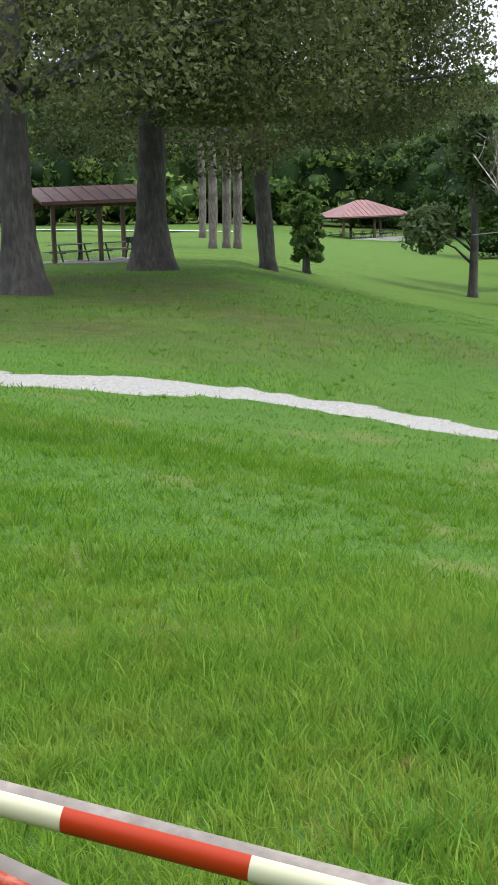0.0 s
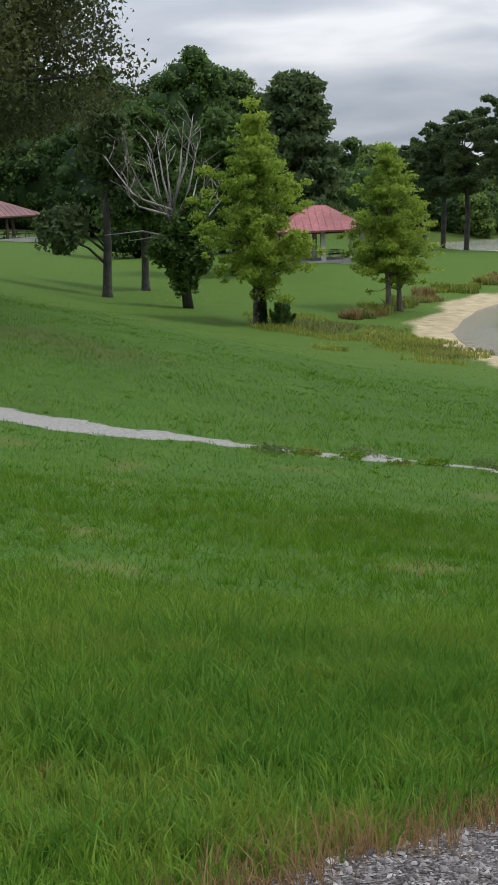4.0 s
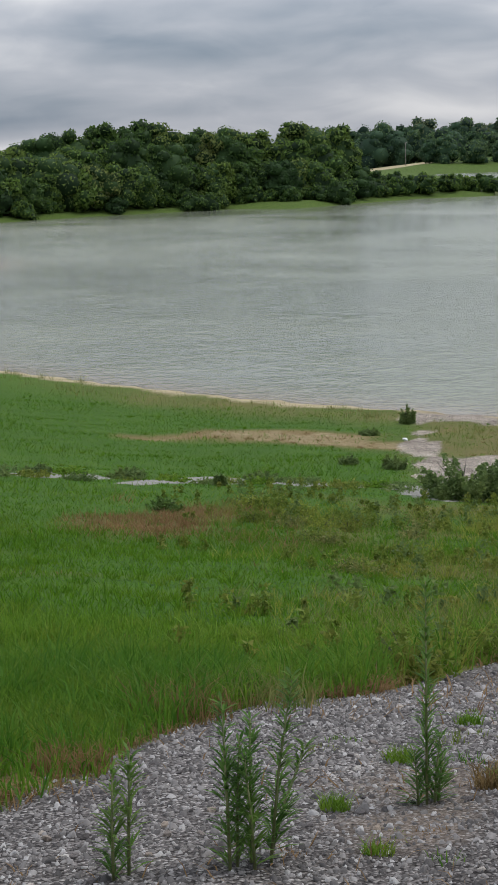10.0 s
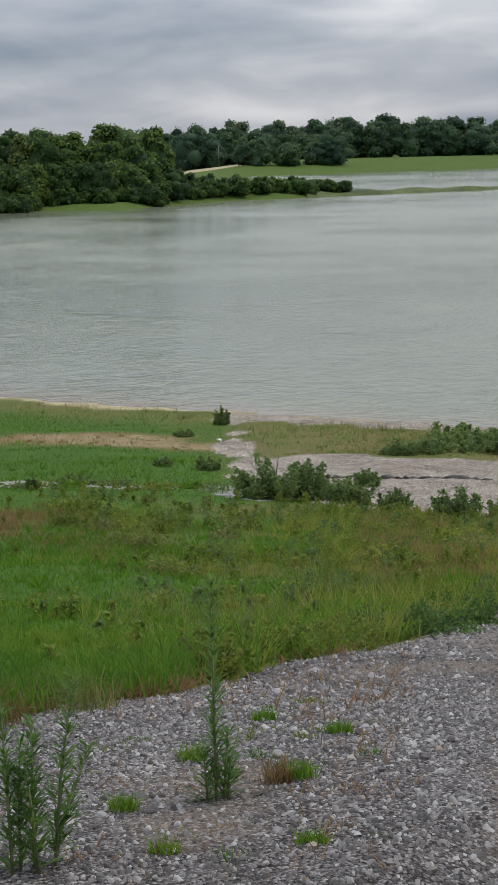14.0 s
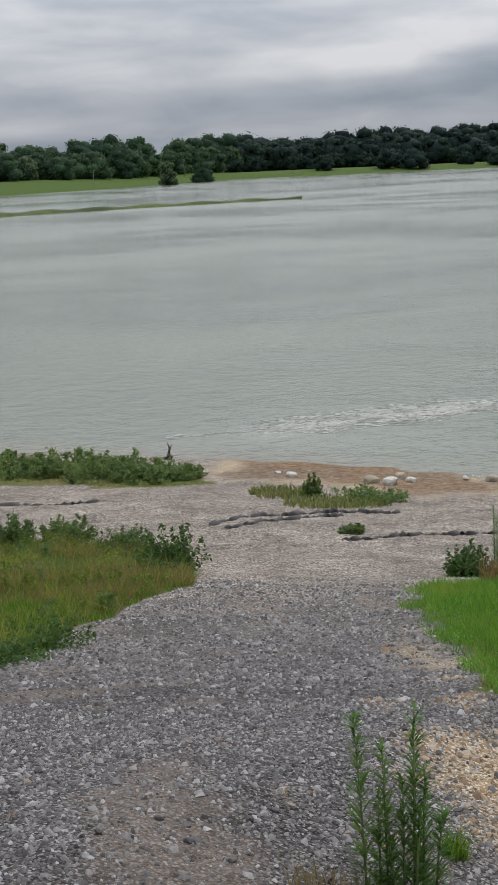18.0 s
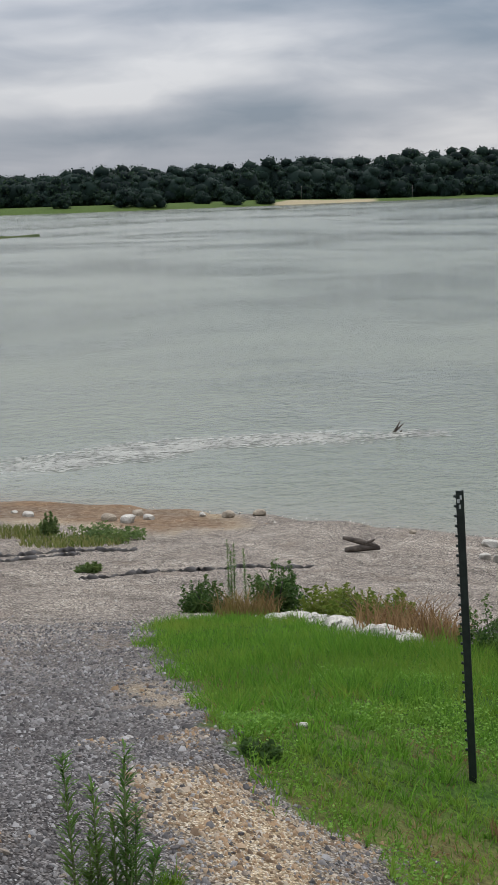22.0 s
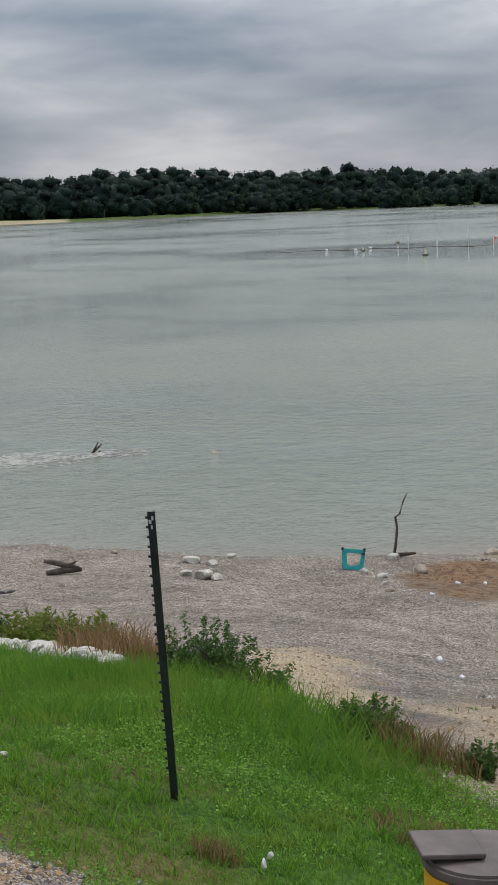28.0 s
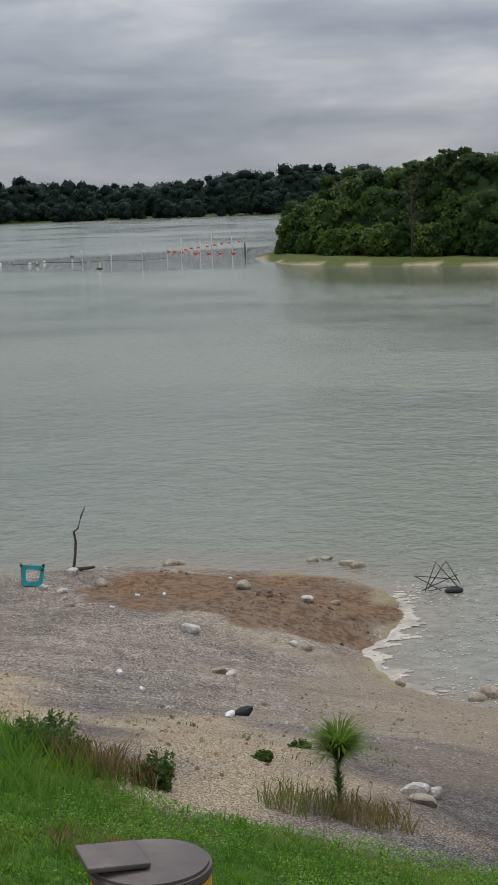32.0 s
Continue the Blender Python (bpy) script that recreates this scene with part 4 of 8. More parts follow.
# ---- turf blades and loose stones near the camera ----
def mat_grass(name, dark, light, tip):
    m, nt, b = material(name)
    g = nt.nodes.new("ShaderNodeNewGeometry")
    col = mix(nt, g.outputs["Random Per Island"], dark, light)
    f = noise_fac(nt, 0.7, 4, 0.6, g.outputs["Position"])
    col = mix(nt, calc(nt, "MULTIPLY", ramp_fac(nt, f, 0.5, 0.72), 0.6), col, tip)
    f2 = noise_fac(nt, 0.16, 4, 0.6, g.outputs["Position"], 0.4)
    col = mix(nt, calc(nt, "MULTIPLY", ramp_fac(nt, f2, 0.46, 0.64), 0.35), col, dark)
    f3 = noise_fac(nt, 2.3, 4, 0.65, g.outputs["Position"], 0.5)
    col = mix(nt, calc(nt, "MULTIPLY", ramp_fac(nt, f3, 0.52, 0.70), 0.4), col, (tip[0] * 1.25, tip[1] * 1.08, tip[2]))
    nt.links.new(col, b.inputs["Base Color"])
    b.inputs["Roughness"].default_value = 0.42
    b.inputs["Specular IOR Level"].default_value = 0.08
    t = nt.nodes.new("ShaderNodeBsdfTranslucent")
    nt.links.new(col, t.inputs["Color"])
    ms = nt.nodes.new("ShaderNodeMixShader")
    ms.inputs[0].default_value = 0.5
    nt.links.new(b.outputs[0], ms.inputs[1])
    nt.links.new(t.outputs[0], ms.inputs[2])
    nt.links.new(ms.outputs[0], nt.nodes["Material Output"].inputs["Surface"])
    return m


GRASS = mat_grass("grass_blades", (0.062, 0.145, 0.012), (0.190, 0.330, 0.038), (0.245, 0.300, 0.055))
# bank turf darker than GRASS: the hill's shade put into its colour
BANK_TURF_SHADED = mat_grass("bank_turf_shaded", (0.046, 0.122, 0.008), (0.138, 0.280, 0.022), (0.175, 0.245, 0.032))
GRASS_DARK = mat_grass("grass_dark", (0.046, 0.130, 0.014), (0.130, 0.275, 0.034), (0.175, 0.275, 0.042))
LUSH_YELLOW = mat_grass("yellow_green_grass", (0.15, 0.20, 0.03), (0.33, 0.36, 0.07), (0.36, 0.32, 0.09))
DEAD_GRASS = mat_grass("dead_grass", (0.150, 0.088, 0.040), (0.36, 0.235, 0.118), (0.36, 0.265, 0.13))
GRASS_LUSH = mat_grass("grass_lush", (0.072, 0.180, 0.020), (0.200, 0.390, 0.048), (0.29, 0.350, 0.072))
CLOVER = mat_leaf("clover_leaves", (0.100, 0.23, 0.030), (0.26, 0.47, 0.080), big=1.2)
STRAW_MAT = mat_grass("dry_straw", (0.13, 0.085, 0.034), (0.33, 0.235, 0.110), (0.24, 0.22, 0.07))
SHORE_GRASS = mat_grass("pale_shore_grass", (0.10, 0.14, 0.03), (0.27, 0.28, 0.10), (0.30, 0.26, 0.12))
WEED = mat_grass("weed_leaves", (0.085, 0.135, 0.020), (0.225, 0.285, 0.055), (0.28, 0.265, 0.075))


def blades(rng, x, y, h, w, lean=0.35, bent=True, way=None):
    """Tapered blades rooted at (x, y); bent ones arch over, straight ones are one spike. way: bearing of the lean."""
    n = len(x)
    z = land(x, y)
    a = rng.uniform(0, 6.283, n)
    side = np.stack([np.cos(a), np.sin(a), np.zeros(n)], axis=1) * (w / 2)[:, None]
    b = rng.uniform(0, 6.283, n) if way is None else way
    off = np.stack([np.cos(b), np.sin(b), np.zeros(n)], axis=1) * (h * lean * rng.uniform(0.2, 1.3, n))[:, None]
    p = np.stack([x, y, z - 0.01], axis=1)
    up = np.zeros((n, 3))
    up[:, 2] = h
    q = p + up * 0.58 + off * 0.35
    t = p + up * (1 - 0.30 * rng.uniform(0, 1, n))[:, None] + off
    if not bent:
        v = np.stack([p - side, p + side, t], axis=1).reshape(-1, 3)
        return v, np.arange(3 * n, dtype=np.int32).reshape(n, 3)
    v = np.stack([p - side, p + side, q + side * 0.8, q - side * 0.8, t], axis=1).reshape(-1, 3)
    k = np.arange(n, dtype=np.int32)[:, None] * 5
    f = np.concatenate([k + np.array([[0, 1, 2]]), k + np.array([[0, 2, 3]]), k + np.array([[3, 2, 4]])], axis=1).reshape(-1, 3)
    return v, f


def scatter(rng, n, az0, az1, d0, d1):
    d = np.sqrt(rng.uniform(d0 * d0, d1 * d1, n))
    a = np.radians(rng.uniform(az0, az1, n))
    return d * np.sin(a), d * np.cos(a)


def turf(name, label, mat, n, band, height, width, seed, lean=0.4, want="turf", tufts=0.6):
    """Grass over a stretch of the plan (bearings, distances); a share of it grows in tufts that splay outwards."""
    rng = np.random.default_rng(seed)
    x, y = scatter(rng, n, *band)
    m = int(n * tufts)
    cx, cy = scatter(rng, max(1, m // 26), *band)
    way, vigour = rng.uniform(0, 6.283, n), np.ones(n)
    k = rng.integers(0, len(cx), m)
    r = height * 0.33 * np.abs(rng.normal(size=m))
    x[:m], y[:m] = cx[k] + r * np.cos(way[:m]), cy[k] + r * np.sin(way[:m])
    vigour[:m] = rng.uniform(0.75, 1.45, len(cx))[k]
    gravel, path, tan, clay, sand, dry = zones(x, y)
    bare = np.maximum.reduce([gravel, 0.95 * path**2, clay, sand])
    lush = poly_sd(BANK_GRASS, x, y) > -0.12
    if want == "straw":
        keep = rng.uniform(size=n) < np.clip(dry * (1 - bare) * 1.3, 0, 1)
    elif want == "weeds":
        keep = (rng.uniform(size=n) > np.clip(bare * 1.15, 0, 1)) & (wobble(x, y, 0.6, 1.1) + 0.6 * wobble(x, y, 1.9, 0.3) > -0.35 + 0.7 * rng.uniform(size=n)) & ~lush & (rng.uniform(size=n) < step(np.degrees(np.arctan2(x, y)), 33, 42))
    elif want == "shore":
        q = lake_sd(x, y)
        keep = (gravel < 0.5) & (q > 0.9) & (q < 6.5) & (rng.uniform(size=n) < (0.55 + 0.5 * wobble(x, y, 0.5, 1.0)) * step(q, 7, 3))
    elif want == "mat":
        keep = (rng.uniform(size=n) < np.exp(-(((gravel - 0.42) / 0.30) ** 2)) * step(wobble(x, y, 2.1, 0.9) + 0.7 * wobble(x, y, 5.3, 1.7), -0.9, 0.6)) & ~lush
    elif want == "lush":
        keep = lush & (rng.uniform(size=n) > bare * 0.9) & (rng.uniform(size=n) > dry * 0.8)
    else:
        keep = (rng.uniform(size=n) > np.clip(bare * 1.15, 0, 1)) & (rng.uniform(size=n) > dry * 0.85) & ~lush & (rng.uniform(size=n) > 0.9 * oak_shade_share(x, y))
    keep &= lake_sd(x, y) > 0.6
    d = np.hypot(x, y)
    if band[0] > 0 and want == "turf":
        az = np.degrees(np.arctan2(x, y)) + 2.5 * wobble(x, y, 0.9, 0.4)
        keep &= rng.uniform(size=n) < step(az, band[0], band[0] + 7) * step(band[1] - az, 0, 7)
    if band[2] > 5:
        keep &= rng.uniform(size=n) < step(d, band[2], band[2] * 1.22)
    keep &= rng.uniform(size=n) < 1 - step(d, band[3] * 0.8, band[3])
    x, y, way, vigour = x[keep], y[keep], way[keep], vigour[keep]
    tall = 0.62 + 0.7 * step(wobble(x, y, 0.45, 0.7) + 0.5 * wobble(x, y, 1.4, 2.2), -0.6, 1.2)
    h = height * tall * vigour * rng.uniform(0.55, 1.2, len(x))
    w = width * rng.uniform(0.6, 1.3, len(x))
    v, f = blades(rng, x, y, h, w, lean, band[2] < 8, way)
    return tagged(new(name, mesh_from(name, v, f, mat)), label, "grass", kind="stuff")


def clover(name, label, mat, n, band, height, size, seed):
    """Low broad leaves in clumps, held level over the bank grass."""
    rng = np.random.default_rng(seed)
    x, y = scatter(rng, n, *band)
    ok = (poly_sd(BANK_GRASS, x, y) > -0.1) & (wobble(x, y, 1.7, 0.9) + 0.6 * wobble(x, y, 4.1, 2.0) > -0.35 + 0.7 * rng.uniform(size=n))
    x, y = x[ok], y[ok]
    lift = 0.4 + 0.6 * step(wobble(x, y, 2.6, 1.3), -0.6, 0.9)
    c = np.stack([x, y, land(x, y) + height * lift * rng.uniform(0.25, 1.0, len(x))], axis=1)
    v, f = leaf_quads(rng, c, size, 0.3, 1.5)
    return tagged(new(name, mesh_from(name, v, f, mat)), label, "clover", kind="stuff")


turf("grass", "long green blades of unmown lawn grass", GRASS, 130000, (-13, 62, 3.6, 9.5), 0.185, 0.0075, 21, 0.7)
turf("grass", "long green blades of unmown lawn grass", GRASS, 100000, (-13, 60, 6.8, 15), 0.17, 0.010, 39, 0.75)
turf("grass", "coarse dark green grass along the gravel", GRASS_DARK, 34000, (6, 46, 4.4, 10.5), 0.24, 0.010, 22, 0.65, tufts=0.85)
turf("grass", "green lawn grass across the bank", BANK_TURF_SHADED, 190000, (-13, 60, 10.5, 28), 0.15, 0.014, 23, 0.8, tufts=0.25)
turf("grass", "green lawn grass across the bank", BANK_TURF_SHADED, 240000, (-13, 60, 20, 66), 0.11, 0.022, 24, 0.9, tufts=0.08)
turf("grass", "sunlit short-cut park lawn", GRASS, 50000, (-10, 36, 54, 130), 0.06, 0.05, 25, 1.6, tufts=0.0)
turf("grass", "lush green grass on the bank by the fence post", GRASS_LUSH, 80000, (64, 103, 3.6, 12), 0.115, 0.008, 26, 0.9, "lush")
turf("grass", "lush green grass on the bank by the fence post", GRASS_LUSH, 70000, (64, 86, 9.5, 24), 0.20, 0.012, 27, 0.7, "lush")
def leafy(name, label, mat, n, band, height, size, seed, inside=None, stems=60):
    """Waist-low leafy weeds: leaves clustered on many short upright shoots."""
    rng = np.random.default_rng(seed)
    cx, cy = scatter(rng, max(1, n // stems), *band)
    gravel, path, tan, clay, sand, dry = zones(cx, cy)
    ok = (np.maximum.reduce([gravel, path, sand]) < 0.4) & (poly_sd(BANK_GRASS, cx, cy) < -0.2)
    if inside is not None:
        ok &= poly_sd(inside, cx, cy) + 0.7 * wobble(cx, cy, 0.8, 0.5) > 0.1
    else:
        ok &= wobble(cx, cy, 0.6, 1.1) + 0.7 * wobble(cx, cy, 1.7, 0.3) > -0.5 + 0.9 * rng.uniform(size=len(cx))
        ok &= rng.uniform(size=len(cx)) < step(np.degrees(np.arctan2(cx, cy)), 32, 42)
    cx, cy = cx[ok], cy[ok]
    top = height * rng.uniform(0.45, 1.25, len(cx))
    k = np.repeat(np.arange(len(cx)), stems)
    q = rng.uniform(0.05, 1, len(k))
    spread = (0.40 * top[k] * (1.1 - 0.6 * q))[:, None] * rng.normal(size=(len(k), 2)) * 0.6
    x, y = cx[k] + spread[:, 0], cy[k] + spread[:, 1]
    c = np.stack([x, y, land(cx, cy)[k] + top[k] * q], axis=1)
    v, f = leaf_tris(rng, c, size, 1.7)
    return tagged(new(name, mesh_from(name, v, f, mat)), label, "weeds", kind="stuff")


leafy("weeds", "leafy yellow-green weeds filling the rough verge", WEED, 84000, (31, 59, 9, 34), 0.20, 0.030, 30)
leafy("weeds", "green leafy weeds standing in the rough verge", LEAF_WEED, 12000, (36, 59, 9, 33), 0.26, 0.034, 44)
leafy("weeds", "dark leafy weeds along the shore strip", LEAF_WEED, 36000, (50.5, 60, 40, 56), 0.46, 0.065, 45, SHORE_WEEDS, 90)
clover("clover", "low clover and broad leaves in the bank grass", CLOVER, 110000, (66, 103, 4, 13), 0.11, 0.014, 37)
turf("shore_grass", "thin pale seeding grass along the waterline", SHORE_GRASS, 42000, (24, 60, 41, 90), 0.36, 0.016, 38, 0.5, "shore")
turf("shore_grass", "mixed green and tawny grass on the shore strip", SHORE_GRASS, 60000, (43, 59.5, 34, 72), 0.24, 0.016, 41, 0.9)
turf("straw", "flattened brown dry straw at the turf edge", DEAD_GRASS, 80000, (-13, 80, 3.8, 14), 0.08, 0.006, 28, 1.5, "straw")
turf("straw", "matted red-brown dead grass along the gravel edge", DEAD_GRASS, 230000, (5, 50, 3.8, 12), 0.075, 0.006, 43, 1.5, "mat")
turf("straw", "standing red-brown dead grass in the rough verge", DEAD_GRASS, 40000, (29, 39, 18, 32), 0.20, 0.014, 42, 0.8, "straw")
turf("straw", "tawny seeding grass mixed into the rough verge", SHORE_GRASS, 60000, (36, 60, 9, 32), 0.22, 0.012, 46, 0.8, "straw")
turf("straw", "tawny dry grass at the tip of the verge", STRAW_MAT, 30000, (48, 58.8, 15, 31), 0.22, 0.014, 49, 0.8, "weeds")
turf("grass", "tall yellow-green grass standing in the rough verge", LUSH_YELLOW, 34000, (35, 59, 8.5, 33), 0.26, 0.011, 48, 0.7, "weeds", 0.8)
turf("straw", "flattened brown dry straw on the bank", STRAW_MAT, 50000, (20, 60, 14, 56), 0.10, 0.016, 29, 1.5, "straw")


def stone_mat(name, stops):
    m, nt, b = material(name)
    g = nt.nodes.new("ShaderNodeNewGeometry")
    col = ramp(nt, g.outputs["Random Per Island"], stops)
    f = noise_fac(nt, 60, 5, 0.65, g.outputs["Position"])
    col = mix(nt, calc(nt, "MULTIPLY", f, 0.5), col, tuple(v * 0.45 for v in stops[0][1]), "MIX")
    nt.links.new(col, b.inputs["Base Color"])
    b.inputs["Roughness"].default_value = 0.85
    bump(nt, b, f, 0.5, 0.006)
    return m


STONE_GREY = stone_mat("crushed_grey_stone", [(0.0, (0.055, 0.050, 0.048)), (1.0, (0.50, 0.485, 0.465)), (0.42, (0.160, 0.148, 0.140)), (0.80, (0.29, 0.272, 0.258))])
STONE_BEACH = stone_mat("weathered_beach_stone", [(0.0, (0.080, 0.068, 0.058)), (1.0, (0.68, 0.62, 0.53)), (0.5, (0.35, 0.302, 0.248))])
STONE_PATH = stone_mat("pale_path_stone", [(0.0, (0.12, 0.115, 0.105)), (1.0, (0.44, 0.43, 0.41)), (0.5, (0.28, 0.27, 0.25))])
STONE_TAN = stone_mat("tan_river_stone", [(0.0, (0.14, 0.092, 0.056)), (1.0, (0.60, 0.53, 0.43)), (0.5, (0.42, 0.268, 0.138)), (0.8, (0.48, 0.37, 0.25))])
WEDGE = np.array([(-1, -1, -0.7), (1, -1, -0.7), (1, 1, -0.7), (-1, 1, -0.7), (-0.55, -0.35, 1), (0.6, -0.3, 0.9), (0.1, 0.6, 0.95)], float)
WEDGE_F = np.array([(0, 1, 5), (0, 5, 4), (1, 2, 5), (2, 6, 5), (2, 3, 6), (3, 4, 6), (3, 0, 4), (4, 5, 6)])


def loose_stones(name, label, mat, n, band, size, seed, want):
    rng = np.random.default_rng(seed)
    x, y = scatter(rng, n, *band)
    gravel, path, tan, clay, sand, dry = zones(x, y)
    bare = dirt_share(x, y)
    p = gravel * (1 - clay) * (1 - 0.6 * bare) * (tan if want == "tan" else 1 - 0.9 * tan)
    if want == "path":
        p = path
    if want == "clay":
        p = clay * step(wobble(x, y, 0.9, 0.6) + 0.8 * wobble(x, y, 2.3, 1.9), -0.2, 1.0) * (x > 30)
    d = np.hypot(x, y)
    p = p * (step(d, band[2], band[2] * 1.3) if band[2] > 5 else 1) * (1 - step(d, band[3] * 0.78, band[3]))
    keep = (rng.uniform(size=n) < p) & (lake_sd(x, y) > 0.1)
    x, y = x[keep], y[keep]
    n = len(x)
    s = size * np.exp(rng.normal(0, 0.38, n))
    v = WEDGE[None] * (1 + 0.32 * rng.uniform(-1, 1, (n, 7, 3)))
    v *= (s[:, None] * np.stack([rng.uniform(0.7, 1.3, n), rng.uniform(0.55, 0.95, n), rng.uniform(0.55, 1.0, n)], axis=1))[:, None, :]
    a, t = rng.uniform(0, 6.283, n), rng.normal(0, 0.35, n)
    ca, sa, ct, st = np.cos(a), np.sin(a), np.cos(t), np.sin(t)
    X, Y, Z = v[..., 0], v[..., 1], v[..., 2]
    Y, Z = Y * ct[:, None] - Z * st[:, None], Y * st[:, None] + Z * ct[:, None]
    X, Y = X * ca[:, None] - Y * sa[:, None], X * sa[:, None] + Y * ca[:, None]
    zz = land(x, y) + s * 0.15
    v = np.stack([X + x[:, None], Y + y[:, None], Z + zz[:, None]], axis=-1).reshape(-1, 3)
    f = (np.arange(n)[:, None, None] * 7 + WEDGE_F[None]).reshape(-1, 3)
    if band[2] > 12:
        v = v.reshape(n, 7, 3)[:, :5].reshape(-1, 3)
        f = (np.arange(n)[:, None, None] * 5 + np.array([(0, 1, 4), (1, 2, 4), (2, 3, 4), (3, 0, 4)])[None]).reshape(-1, 3)
    return tagged(new(name, mesh_from(name, v, f, mat)), label, "gravel", kind="stuff")


loose_stones("gravel", "loose crushed grey stone of the boat ramp", STONE_GREY, 76000, (12, 80, 3.7, 9.6), 0.0066, 31, "grey")
loose_stones("gravel", "loose crushed grey stone of the boat ramp", STONE_GREY, 62000, (40, 78, 7.6, 24), 0.0098, 32, "grey")
loose_stones("gravel", "grey stones over the lower ramp and beach", STONE_BEACH, 70000, (43, 100, 14, 50), 0.0115, 33, "grey")
loose_stones("gravel", "tan river stones beside the ramp", STONE_TAN, 42000, (60, 80, 3.4, 12), 0.0076, 34, "tan")
loose_stones("gravel", "tan river stones on the lower bank", STONE_TAN, 40000, (58, 104, 10.5, 52), 0.013, 35, "tan")
loose_stones("gravel", "pale loose stone on the old path", STONE_PATH, 30000, (-13, 45, 29, 37), 0.013, 36, "path")

CLAY_CLOD = stone_mat("clay_clods", [(0.0, (0.085, 0.045, 0.025)), (1.0, (0.30, 0.19, 0.11)), (0.5, (0.17, 0.098, 0.056))])
loose_stones("clay_clods", "trodden clods of red-brown clay on the point", CLAY_CLOD, 9000, (83, 98, 31, 44), 0.032, 47, "clay")


# ---- park trees by the pavilions ----
OAK_LABEL = "broad old oak with flared grey trunk"
tree("oak_tree", OAK_LABEL + " above the lawn", on_ground(1.35, 64, 0.1), "oak", 21, 13.5, 0.56, LEAF_OAK, MAT_BARK, 125000, 0.112, 1, limbs=22, flare=2.0, low=4.4, lobes=crown_lobes(np.random.default_rng(1), "oak", 21, 13) + [(6.6 + 1.0 * (k % 6), -3.5 + 1.5 * ((k * 3) % 5), 5.4 + 0.30 * k, 2.1 - 0.016 * k, 2.1, 1.5) for k in range(44)])
tree("oak_tree", OAK_LABEL + " near the picnic shelter", on_ground(-3.15, 52, 0.1), "oak", 20, 11.5, 0.50, LEAF_OAK, MAT_BARK, 76000, 0.115, 2, limbs=22, flare=1.9, low=5.2)
tree("oak_tree", "leaning dark oak with a low spreading crown", on_ground(5.0, 86, 0.1), "oak", 19, 11.5, 0.42, LEAF_OAK, MAT_BARK, 46000, 0.14, 3, lean=0.12, limbs=20, flare=1.3, low=4.0)
tree("ivy_tree", "small ivy-clad tree on the sunlit lawn", on_ground(6.5, 98, 0.05), "round", 5.0, 1.25, 0.22, LEAF_BUSH, MAT_BARK, 7000, 0.16, 4, limbs=6)
for i, a in enumerate((3.25, 3.72, 4.1)):
    tree("pine_tree", "straight grey pine trunk with a high crown", on_ground(a, 118 + 2 * i, 0.05), "pine", 22, 3.6, 0.32, LEAF_PINE, MAT_BARK_PALE, 7000, 0.4, 60 + i, limbs=8, flare=1.15)
tree("pine_tree", "straight grey pine trunk with a high crown", on_ground(2.9, 150, 0.05), "pine", 24, 4.0, 0.33, LEAF_PINE, MAT_BARK_PALE, 6000, 0.45, 64, limbs=8, flare=1.15)
tree("cedar_tree", "ragged dark cedar with bare grey lower twigs", on_ground(12.2, 105, 0.05), "pine", 12.5, 3.3, 0.27, LEAF_PINE, MAT_BARK, 15000, 0.24, 5, lean=-0.05, limbs=16,
     lobes=[(0.2 + 0.4 * math.cos(k), 0.6 * math.sin(2.1 * k), 8.2 + 0.22 * k, 1.5 - 0.03 * k, 1.4, 0.9) for k in range(16)] + [(-3.0, -0.5, 4.0, 1.5, 1.2, 1.1), (-2.2, 0.4, 4.9, 1.5, 1.2, 1.0), (-3.4, 0.2, 4.9, 1.1, 1.0, 0.8), (1.0, 0.3, 6.6, 1.4, 1.2, 1.2)])
tree("hardwood_tree", "slender dark-trunked tree behind the dead one", on_ground(13.55, 112, 0.05), "round", 13, 3.2, 0.24, LEAF_WOOD, MAT_BARK, 11000, 0.28, 6, lean=-0.2, limbs=8, low=4.5)
tree("hardwood_tree", "dark shade tree behind the cypress", on_ground(16.6, 126, 0.05), "round", 13, 4.5, 0.3, LEAF_WOOD, MAT_BARK, 12000, 0.3, 7, limbs=8, low=3.2)


